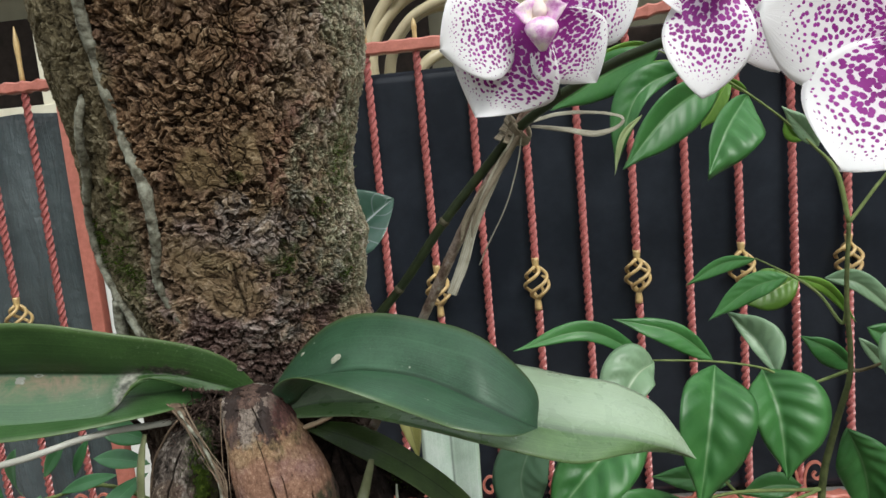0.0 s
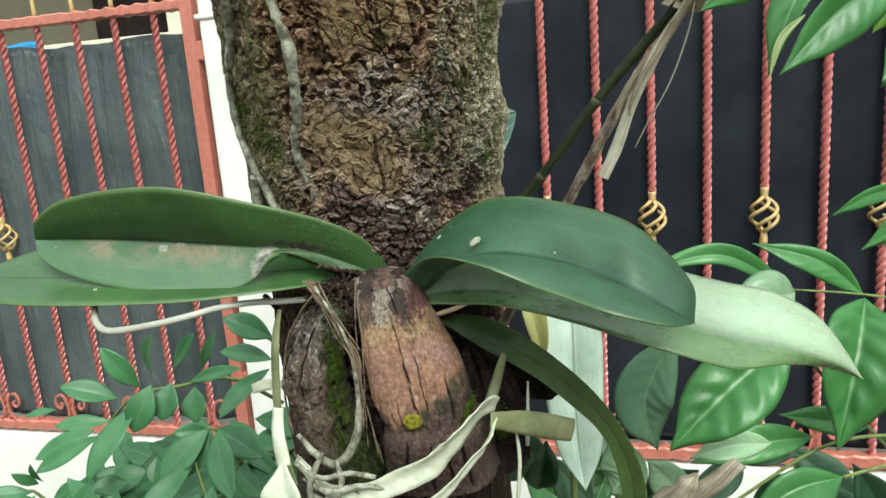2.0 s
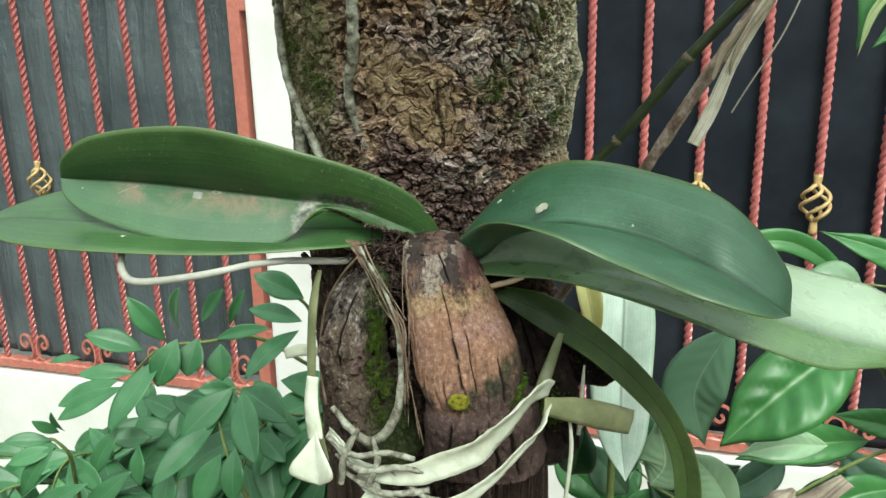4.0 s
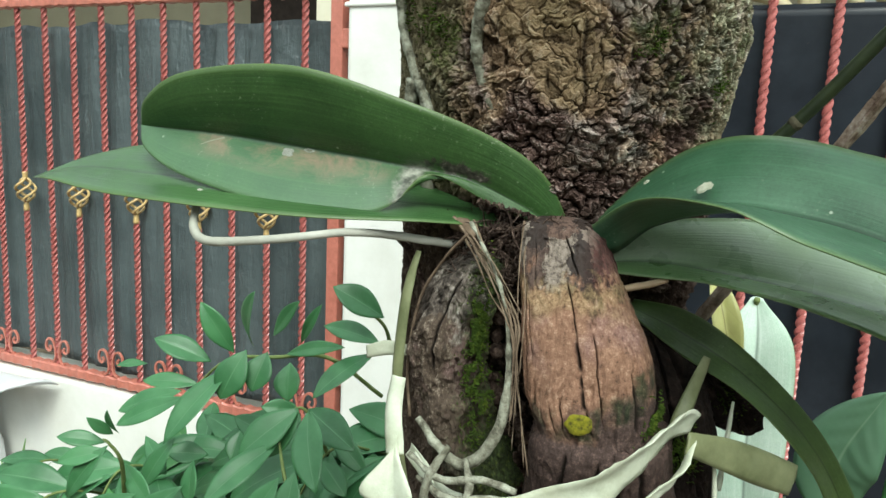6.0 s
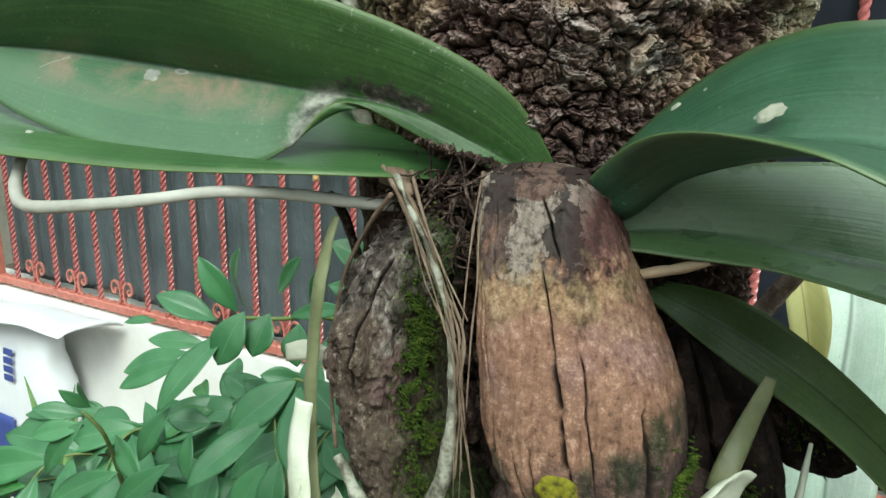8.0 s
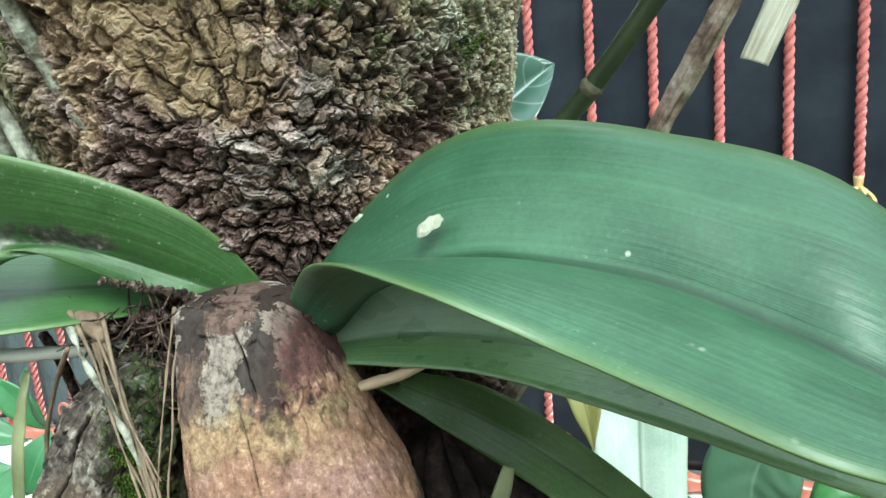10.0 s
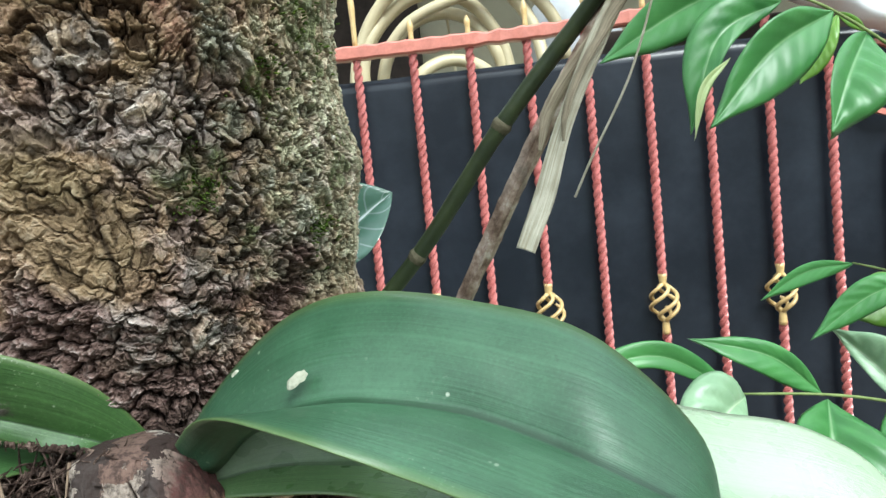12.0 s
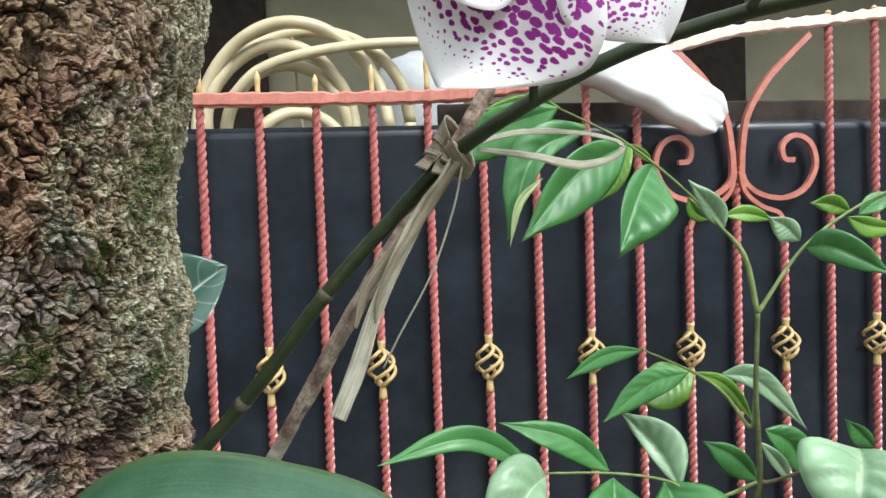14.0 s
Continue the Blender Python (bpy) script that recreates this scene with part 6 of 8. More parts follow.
tube("fine_root", [(-0.158, 0.385, 1.063), (-0.170, 0.392, 1.050), (-0.182, 0.398, 1.030), (-0.187, 0.399, 1.000), (-0.184, 0.396, 0.975)], 0.0007, ROOT_BROWN, orchid, sides=6, n=50, rough=0.0003, seed=24)
tube("root_knot", [KNOT + np.array([-0.006, 0.001, 0.0]), KNOT, KNOT + np.array([0.006, -0.004, -0.004])], [0.0016, 0.0030, 0.0012], ROOT_BROWN, orchid, sides=12, n=16, rough=0.0016, seed=3)
tube("aerial_root", [(-0.205, 0.43, 1.052), (-0.196, 0.425, 1.045), (-0.187, 0.42, 1.030), (-0.180, 0.415, 1.022)], 0.0017, FIBRE, orchid, sides=8, n=30, rough=0.0003, seed=31)
# a pale sheath where an old leaf was cut
tube("leaf_stub", [(-0.0985, 0.4150, 1.0398), (-0.0941, 0.4134, 1.0412), (-0.0850, 0.4128, 1.0440), (-0.0766, 0.4136, 1.0467)], [0.0020, 0.0024, 0.0026, 0.0018], rough_material("dry_sheath", [(0.3, (0.36, 0.25, 0.15)), (0.7, (0.58, 0.45, 0.32))], 60, 0.4, 0.7), orchid, "dry tan stub of an old leaf", sides=10, n=14, squash=0.6, rough=0.0004)

# flower spike
SPIKE_GREEN = rough_material("spike_green", [(0.3, (0.012, 0.020, 0.007)), (0.6, (0.026, 0.038, 0.012)), (0.8, (0.060, 0.062, 0.026))], 120, 0.3, 0.5, 0.4, 0.001)
SPIKE_LINE = [(-0.1010, 0.4560, 1.0410), (-0.0654, 0.4530, 1.0780), (-0.0300, 0.4430, 1.1150), (0.0022, 0.4305, 1.1565), (0.0262, 0.4215, 1.1835), (0.0445, 0.4060, 1.2040), (0.0615, 0.3850, 1.2175), (0.0911, 0.3690, 1.2335), (0.1215, 0.3500, 1.2425), (0.1500, 0.3150, 1.2450), (0.1700, 0.2600, 1.2480)]
tube("flower_spike", SPIKE_LINE, [0.0030, 0.0030, 0.0029, 0.0029, 0.0028, 0.0028, 0.0027, 0.0026, 0.0025, 0.0023, 0.002], SPIKE_GREEN, orchid, sides=14, n=150, rough=0.0002)
NODE = rough_material("spike_node", [(0.3, (0.05, 0.045, 0.025)), (0.7, (0.13, 0.115, 0.075))], 150, 0.5, 0.8, 0.2)
for c, d in (((-0.0300, 0.4430, 1.1150), (0.62, -0.25, 0.72)), ((0.0022, 0.4305, 1.1565), (0.60, -0.26, 0.72))):
    c, d = np.array(c), np.array(d)
    tube("node", [c - d * 0.0022, c, c + d * 0.0016], [0.0029, 0.0034, 0.0029], NODE, orchid, sides=14, n=10, rough=0.0003)
BUD = rough_material("bud_green", [(0.3, (0.38, 0.45, 0.12)), (0.7, (0.55, 0.60, 0.22))], 60, 0.2, 0.5)
tube("bud", [(0.0770, 0.3750, 1.2275), (0.0770, 0.3720, 1.2315), (0.0772, 0.3700, 1.2350)], [0.0016, 0.0024, 0.0009], BUD, orchid, sides=10, n=12)


def petal_material(name, wide, tall, amount):
    """White petal with purple dashes in cross rows that run together towards the base."""
    m = Mat(name, 0.5, 0.3)
    u, v, _ = m.axes("UV")
    wob, moved = m.noise(130, 3, 0.6, colour=True), m.n.new("ShaderNodeVectorMath")
    moved.operation = "MULTIPLY_ADD"
    m.l.new(wob, moved.inputs[0])
    moved.inputs[1].default_value = (1.4, 1.4, 0.0)
    m.l.new(m.where("UV", (wide, tall, 1.0)), moved.inputs[2])
    spot = m.cell(1.0, moved.outputs[0], out="Distance", randomness=0.85, flat=True)
    off = m.math("ABSOLUTE", m.math("SUBTRACT", u, 0.5))
    reach = m.ramp(v, [(0.0, 0.95), (0.16, 0.86), (0.30, 0.62), (0.50, 0.52), (0.70, 0.40), (0.84, 0.20), (0.93, 0.0)])
    reach = m.math("MULTIPLY", m.math("ADD", reach, m.math("MULTIPLY", m.math("SUBTRACT", m.noise(50, 3), 0.5), 0.30)), amount)
    reach = m.math("SUBTRACT", reach, m.ramp(off, [(0.16, 0.0), (0.36, 0.10), (0.46, 0.28), (0.5, 0.6)]))
    mask = m.ramp(m.math("ADD", m.math("SUBTRACT", reach, spot), 0.5), [(0.49, 0.0), (0.57, 1.0)])
    blush = m.ramp(reach, [(0.30, 0.0), (0.75, 0.55)])
    white = m.mix(blush, m.ramp(m.noise(30, 3), [(0.3, (0.95, 0.945, 0.945)), (0.7, (0.98, 0.975, 0.975))]), (0.86, 0.58, 0.80))
    purple = m.ramp(m.noise(90, 3), [(0.3, (0.25, 0.008, 0.21)), (0.7, (0.42, 0.05, 0.38))])
    col = m.mix(mask, white, purple)
    m.colour(col)
    m.translucent(col, 0.25)
    m.bump(m.noise(1.0, 4, 0.6, m.where("UV", (40, 3, 1))), 0.2, 0.001)
    return m.m


PETAL = petal_material("petal", 19, 25, 0.92)
SEPAL = petal_material("sepal", 16, 25, 1.0)
PETAL_PALE = petal_material("pale_petal", 19, 24, 0.74)
LIP = rough_material("lip", [(0.34, (0.50, 0.08, 0.42)), (0.46, (0.74, 0.42, 0.68)), (0.56, (0.86, 0.74, 0.76)), (0.70, (0.84, 0.74, 0.50))], 130, 0.3, 0.45, 0.4)
COLUMN = rough_material("flower_column", [(0.3, (0.70, 0.55, 0.62)), (0.7, (0.85, 0.78, 0.60))], 90, 0.2, 0.5)


def flower(centre, face, petals, joint, label, seed, big=False):
    """A flower under the orchid: petals are (name, tip, width)."""
    c, face = np.array(centre), np.array(face, float)
    face /= np.linalg.norm(face)
    f = new("flower")
    f.location = centre
    f["label"] = label
    bpy.context.view_layer.update()
    for k, (name, tip, width) in enumerate(petals):
        t = np.array(tip)
        base = c + (t - c) * 0.06 - face * (0.003 if name == "petal" else -0.001)
        plain_leaf(name, base, t, width, face, (PETAL_PALE if big else PETAL) if name == "petal" else SEPAL, f, fold=0.04, droop=0.03, shape=0.58, point=name == "sepal" and seed == 1, blunt=True, wave=0.05, ns=30, nv=10, thick=0.0005, seed=seed + k, curl=-0.04)
    s = np.array([0.0, 0.0, -1.0])
    tube("column", [c + face * 0.001, c + face * 0.006 + s * 0.001, c + face * 0.010 + s * 0.004], [0.0035, 0.0038, 0.0022], COLUMN, f, sides=10, n=10)
    tube("lip", [c + face * 0.002 + s * 0.003, c + face * 0.010 + s * 0.007, c + face * 0.016 + s * 0.010, c + face * 0.014 + s * 0.018], [0.002, 0.0055, 0.0065, 0.0012], LIP, f, sides=14, n=22, squash=0.5)
    side = np.cross(face, s)
    for sign in (-1, 1):
        plain_leaf("lip_lobe", c + face * 0.003 + s * 0.004, c + face * 0.012 + side * sign * 0.011 + s * 0.001, 0.011, face - side * sign, LIP, f, fold=0.2, droop=0.1, ns=10, nv=4, thick=0.0006)
    f.parent = orchid
    f.matrix_parent_inverse = Matrix.Translation(orchid.location).inverted()
    j = np.array(joint)
    tube("pedicel", [j, (j + c) / 2 + np.array([0, 0.004, 0.006]), c - face * 0.002], [0.0015, 0.0014, 0.0018], SPIKE_GREEN, orchid, sides=8, n=24)
    return f


flower((0.0480, 0.303, 1.2535), (-0.12, -1, -0.08), [("sepal", (0.0188, 0.312, 1.2125), 0.050), ("sepal", (0.0700, 0.304, 1.2215), 0.036), ("sepal", (0.052, 0.306, 1.288), 0.032), ("petal", (0.0055, 0.300, 1.240), 0.040), ("petal", (0.0900, 0.300, 1.259), 0.042)], (0.068, 0.380, 1.2215), "white orchid flower with small purple spots", 1)
flower((0.1020, 0.254, 1.2600), (-0.2, -1, -0.1), [("sepal", (0.0915, 0.244, 1.2080), 0.030), ("sepal", (0.1225, 0.254, 1.2155), 0.022), ("sepal", (0.112, 0.255, 1.286), 0.028), ("petal", (0.0740, 0.248, 1.2475), 0.034), ("petal", (0.140, 0.250, 1.262), 0.036)], (0.125, 0.347, 1.2430), "white orchid flower with purple spots, partly hidden", 5)
flower((0.1420, 0.208, 1.2240), (-0.3, -1, -0.1), [("sepal", (0.1110, 0.198, 1.1830), 0.040), ("sepal", (0.147, 0.205, 1.190), 0.028), ("sepal", (0.135, 0.210, 1.262), 0.03), ("petal", (0.0905, 0.200, 1.2290), 0.040), ("petal", (0.168, 0.205, 1.235), 0.04)], (0.152, 0.312, 1.2450), "large white orchid flower with dense purple spots", 9, True)


# ---- stick, ties and straps ----
def ribbon(name, points, widths, side, material, parent=None, label="", thick=0.0006, n=60, cup=0.0, ruffle=0.0, seed=0):
    c = spline(points, n)
    w = spline(np.array(widths, float)[:, None], n)[:, 0]
    sd = spline(side, n) if np.ndim(side) == 2 else np.tile(np.array(side, float), (n, 1))
    t = np.gradient(c, axis=0)
    t /= np.linalg.norm(t, axis=1)[:, None]
    sd = sd - t * (sd * t).sum(1)[:, None]
    sd /= np.linalg.norm(sd, axis=1)[:, None]
    nn = np.cross(t, sd)
    g = np.stack([c + sd * (w * k / 2)[:, None] + nn * (cup * w * (1 - k * k))[:, None] for k in np.linspace(-1, 1, 7)], 1)
    if ruffle:
        g = g + nn[:, None, :] * ((fbm(g.reshape(-1, 3) * 130 + seed, 3, seed) - 0.5) * 2 * ruffle).reshape(n, 7, 1)
    v, f, uv = shell(g, thick)
    ob = obj(name, mesh_of(name, v, f, uv), material, None, label)
    return adopt(parent, ob) if parent is not None else ob


BAMBOO = rough_material("weathered_bamboo", [(0.36, (0.12, 0.080, 0.058)), (0.50, (0.27, 0.195, 0.150)), (0.60, (0.42, 0.34, 0.28)), (0.70, (0.60, 0.55, 0.48))], 150, 0.7, 0.85, 0.25, 0.001, ((0.50, 0.46, 0.40), 0.45))
stick = thing("support_stick", (-0.0971, 0.4908, 0.9482), "weathered brown bamboo stick tied to the flower spike", "stick")
tube("cane", [(-0.0971, 0.4908, 0.9482), (-0.0538, 0.4782, 1.0239), (-0.0141, 0.4527, 1.0984), (0.0138, 0.4300, 1.1514), (0.0490, 0.4140, 1.2080), (0.0680, 0.4050, 1.2420)], [0.0034, 0.0034, 0.0032, 0.0034, 0.0032, 0.0028], BAMBOO, stick, sides=7, n=140, rough=0.0007, flat=True)
tube("splinter", [(-0.0141, 0.4492, 1.0990), (0.0040, 0.4345, 1.1330), (0.0150, 0.4262, 1.1540), (0.0200, 0.4215, 1.1640)], [0.0006, 0.0012, 0.0010, 0.0003], BAMBOO, stick, sides=5, n=24, flat=True)


def streak_material(name, dark, light, rough=0.7):
    """Dry strip with lines along its length."""
    m = Mat(name, rough, 0.3)
    line = m.noise(1.0, 4, 0.7, m.where("UV", (9, 2.5, 1)))
    col = m.ramp(m.math("ADD", m.math("MULTIPLY", line, 0.7), m.math("MULTIPLY", m.noise(120, 4), 0.3)), [(0.36, dark), (0.52, tuple((a + b) / 2 for a, b in zip(dark, light))), (0.66, light)])
    m.colour(col)
    m.bump(line, 0.7, 0.001)
    return m.m


RAFFIA = streak_material("raffia", (0.13, 0.10, 0.065), (0.40, 0.35, 0.25))
RAFFIA_PALE = streak_material("raffia_pale", (0.26, 0.23, 0.155), (0.64, 0.62, 0.50))
tie = thing("raffia_tie", (0.047, 0.408, 1.206), "dry raffia strip knotted round the spike and stick with loose ends", "tie")
axis_ = np.array([0.55, -0.42, 0.70])
axis_ /= np.linalg.norm(axis_)
sx = np.cross(axis_, (0, 0, 1.0))
sx /= np.linalg.norm(sx)
sy = np.cross(axis_, sx)
for k in range(4):
    c = np.array([0.0465, 0.4085, 1.2060]) + axis_ * (0.003 * (k - 1.5))
    pts = [c + (0.0066 + 0.0007 * k) * (math.cos(a) * sx + 1.15 * math.sin(a) * sy) + axis_ * 0.0035 * math.sin(a + k) for a in np.linspace(0, 2 * math.pi * 0.98, 13)]
    ribbon("wrap", pts, [0.0055] * 13, axis_ + 0.3 * (k - 1.5) * sx, RAFFIA, tie, n=50, ruffle=0.0006, seed=k)
ribbon("loose_end", [(0.0470, 0.4010, 1.2040), (0.0340, 0.4100, 1.1830), (0.0193, 0.4090, 1.1552), (0.0101, 0.4055, 1.1325), (0.0022, 0.4000, 1.1172)], [0.005, 0.0058, 0.0052, 0.0064, 0.0058], (0.9, 0.0, 0.35), RAFFIA_PALE, tie, "pale flat raffia end", n=90, cup=0.10, ruffle=0.0009, seed=11)
ribbon("loose_end", [(0.0475, 0.4020, 1.2030), (0.0335, 0.4130, 1.1830), (0.0160, 0.4120, 1.160), (0.0105, 0.4100, 1.146)], [0.005, 0.006, 0.005, 0.0012], (0.8, 0.3, 0.5), RAFFIA, tie, n=60, cup=0.2, ruffle=0.0009, seed=12)
ribbon("loose_end", [(0.0480, 0.4000, 1.2040), (0.0365, 0.4080, 1.1860), (0.0240, 0.4075, 1.1680), (0.0185, 0.4065, 1.1560), (0.0170, 0.4055, 1.1480)], [0.003, 0.0042, 0.0030, 0.0022, 0.0008], (0.7, -0.3, 0.5), RAFFIA, tie, n=60, cup=0.3, ruffle=0.0009, seed=14)
ribbon("loop", [(0.052, 0.402, 1.2095), (0.068, 0.394, 1.2130), (0.086, 0.388, 1.2120), (0.1005, 0.384, 1.2085), (0.0990, 0.382, 1.2035), (0.087, 0.384, 1.2005), (0.071, 0.391, 1.2045), (0.055, 0.401, 1.2080)], [0.0022, 0.0026, 0.0020, 0.0018, 0.0022, 0.0036, 0.003, 0.002], (0.1, 0.5, 0.8), RAFFIA_PALE, tie, n=90, ruffle=0.0007, seed=13)
tube("thread", [(0.049, 0.400, 1.203), (0.046, 0.402, 1.188), (0.038, 0.405, 1.165), (0.026, 0.408, 1.143), (0.020, 0.410, 1.131)], 0.0004, RAFFIA_PALE, tie, sides=5, n=40)

STRAP_OLIVE = rough_material("olive_strap", [(0.3, (0.10, 0.115, 0.05)), (0.7, (0.235, 0.25, 0.13))], 50, 0.25, 0.5, 0.4, 0.001)
straps = thing("tie_strap", (-0.12, 0.37, 0.955), "pale green-white plant strap tied round the husk and trunk", "strap")
ribbon("band", [(-0.057, 0.424, 1.0124), (-0.0588, 0.423, 1.0065), (-0.0625, 0.42, 0.9953), (-0.0661, 0.414, 0.9861), (-0.0677, 0.408, 0.9822)], [0.0035, 0.0050, 0.0065, 0.0070, 0.0070], (0.9, 0.3, 0.2), STRAP_OLIVE, straps, "olive end of the strap", n=60, cup=0.12, ruffle=0.0008, seed=2, thick=0.0010)
ribbon("band", [(-0.0614, 0.4, 0.9907), (-0.0668, 0.392, 0.992), (-0.0736, 0.3815, 0.9879), (-0.0819, 0.3725, 0.9819), (-0.0957, 0.3650, 0.9708), (-0.1131, 0.3620, 0.9634), (-0.1314, 0.3640, 0.9556), (-0.158, 0.374, 0.951), (-0.182, 0.390, 0.962)], [0.010, 0.0165, 0.0185, 0.0180, 0.0165, 0.0140, 0.0110, 0.008, 0.007], (0.45, 0.0, 0.9), STRAP, straps, n=110, cup=0.16, ruffle=0.0014, seed=3, thick=0.0012)
ribbon("band", [(-0.0618, 0.392, 0.9873), (-0.0636, 0.384, 0.9808), (-0.0715, 0.376, 0.9712), (-0.105, 0.368, 0.940), (-0.140, 0.372, 0.932), (-0.165, 0.384, 0.940)], [0.005, 0.0075, 0.0080, 0.0085, 0.009, 0.007], (0.5, 0.0, 0.8), STRAP, straps, n=80, cup=0.15, ruffle=0.0012, seed=6, thick=0.0012)
ribbon("band", [(-0.1835, 0.398, 1.052), (-0.1865, 0.394, 1.035), (-0.1880, 0.390, 1.010), (-0.1875, 0.387, 0.985), (-0.1840, 0.383, 0.965), (-0.1800, 0.380, 0.950)], [0.003, 0.0055, 0.0060, 0.0055, 0.0055, 0.0050], (1.0, -0.3, 0.0), STRAP_OLIVE, straps, n=60, cup=0.2, ruffle=0.0006, seed=4, thick=0.001)
ribbon("band", [(-0.0640, 0.386, 0.9870), (-0.0480, 0.400, 0.9790), (-0.0330, 0.410, 0.9715), (-0.0180, 0.420, 0.9640)], [0.009, 0.0135, 0.0150, 0.0135], (0.1, 0.25, 0.9), STRAP_OLIVE, straps, n=50, cup=0.08, ruffle=0.0010, seed=5, thick=0.0012)
for k, pts in enumerate(([(-0.0438, 0.430, 0.9917), (-0.0446, 0.430, 0.9742), (-0.046, 0.428, 0.950)], [(-0.052, 0.405, 0.978), (-0.050, 0.404, 0.955), (-0.052, 0.402, 0.930), (-0.055, 0.40, 0.90)], [(-0.176, 0.382, 0.965), (-0.160, 0.378, 0.945), (-0.150, 0.378, 0.925), (-0.14, 0.38, 0.90)], [(-0.120, 0.375, 0.950), (-0.150, 0.376, 0.944), (-0.172, 0.384, 0.952)])):
    tube("strand", pts, [0.0006, 0.0012, 0.0012, 0.0010][:len(pts)], STRAP, straps, sides=7, n=40, rough=0.0003, seed=k)
ribbon("strap_end", [(-0.1835, 0.378, 1.000), (-0.1842, 0.375, 0.985), (-0.1815, 0.371, 0.968)], [0.0070, 0.0085, 0.0095], (1.0, -0.2, 0.0), STRAP, straps, n=30, cup=0.2, ruffle=0.0008, seed=7, thick=0.0010)
plain_leaf("strap_end", (-0.1810, 0.372, 0.976), (-0.1790, 0.366, 0.944), 0.026, (-0.2, -1, 0.2), STRAP, straps, fold=0.5, droop=0.05, shape=0.72, ns=14, nv=5, thick=0.001)
ribbon("strap_end", [(-0.188, 0.40, 1.005), (-0.200, 0.405, 1.003), (-0.212, 0.41, 0.998)], [0.005, 0.007, 0.006], (0, 0.2, 1), STRAP, straps, n=20, thick=0.001)
plain_leaf("strap_end", (-0.150, 0.375, 0.945), (-0.156, 0.366, 0.905), 0.016, (-0.1, -1, 0.2), STRAP, straps, fold=0.4, droop=0.05, shape=0.5, ns=14, nv=5, thick=0.001)

# grey roots crossing below the husks
for k, pts in enumerate(([(-0.176, 0.374, 0.968), (-0.160, 0.368, 0.962), (-0.142, 0.366, 0.966), (-0.128, 0.368, 0.962)], [(-0.172, 0.374, 0.958), (-0.155, 0.366, 0.955), (-0.135, 0.363, 0.960), (-0.116, 0.364, 0.957)], [(-0.150, 0.370, 0.972), (-0.147, 0.365, 0.960), (-0.152, 0.364, 0.948)], [(-0.168, 0.372, 0.950), (-0.145, 0.364, 0.944), (-0.120, 0.364, 0.948)], [(-0.158, 0.372, 0.975), (-0.165, 0.368, 0.962), (-0.168, 0.368, 0.945)], [(-0.140, 0.368, 0.955), (-0.122, 0.364, 0.944), (-0.100, 0.366, 0.938)])):
    tube("aerial_root", pts, [0.0010, 0.0018, 0.0016, 0.0012][:len(pts)], ROOT, orchid, sides=10, n=50, rough=0.0009, seed=60 + k)

# broken piece of wood in front
WOOD = streak_material("broken_wood", (0.10, 0.075, 0.052), (0.44, 0.38, 0.29), 0.85)
stub = thing("broken_stick", (0.02, 0.32, 0.80), "broken weathered stick with a splintered end", "stick")
ribbon("splinter", [(-0.010, 0.345, 0.90), (0.010, 0.315, 0.965), (0.026, 0.302, 0.990), (0.0450, 0.296, 1.0105)], [0.007, 0.008, 0.0085, 0.007], (0.6, 0.1, -0.7), WOOD, stub, thick=0.004, n=30, ruffle=0.0006)
tube("stick_body", [(-0.060, 0.36, GROUND), (-0.03, 0.355, 0.3), (-0.006, 0.345, 0.85), (0.012, 0.315, 0.965), (0.0235, 0.300, 0.995), (0.0285, 0.298, 1.004)], [0.008, 0.008, 0.007, 0.0065, 0.0050, 0.001], WOOD, stub, sides=9, n=80, rough=0.0012)


# ---- plants ----
SHRUB = shrub_leaf_material("shrub_leaf", (0.033, 0.142, 0.034), (0.072, 0.228, 0.060), (0.17, 0.32, 0.13), 0.40, 8.0)
SHRUB_YOUNG = shrub_leaf_material("young_leaf", (0.10, 0.235, 0.026), (0.165, 0.32, 0.045), (0.36, 0.46, 0.15), 0.35, 8.0)
SHRUB_PALE = shrub_leaf_material("pale_leaf", (0.20, 0.33, 0.19), (0.30, 0.45, 0.27), (0.45, 0.55, 0.36), 0.38, 9.0)
SHRUB_LIME = shrub_leaf_material("rolled_leaf_edge", (0.38, 0.48, 0.20), (0.50, 0.58, 0.30), (0.55, 0.60, 0.35), 0.4, 9.0)
FERNY = shrub_leaf_material("leaflet", (0.030, 0.128, 0.042), (0.075, 0.215, 0.085), (0.12, 0.27, 0.12), 0.42, 14.0, 0.15, 0.15)
TWIG = rough_material("twig", [(0.3, (0.10, 0.075, 0.045)), (0.7, (0.24, 0.20, 0.11))], 90, 0.4, 0.8)
TWIG_GREEN = rough_material("green_twig", [(0.3, (0.10, 0.14, 0.04)), (0.7, (0.20, 0.25, 0.09))], 90, 0.3, 0.6)

TWIG_STEM = rough_material("stem_bark", [(0.3, (0.045, 0.055, 0.020)), (0.7, (0.125, 0.150, 0.055))], 90, 0.4, 0.7)
SHRUB_DULL = shrub_leaf_material("dull_leaf", (0.055, 0.130, 0.070), (0.110, 0.205, 0.125), (0.16, 0.26, 0.16), 0.5, 8.0, 0.1)
shrub = thing("shrub", (0.40, 0.73, GROUND), "shrub with glossy green oval leaves growing by the gate", "shrub")
leaf_count = itertools.count(1)


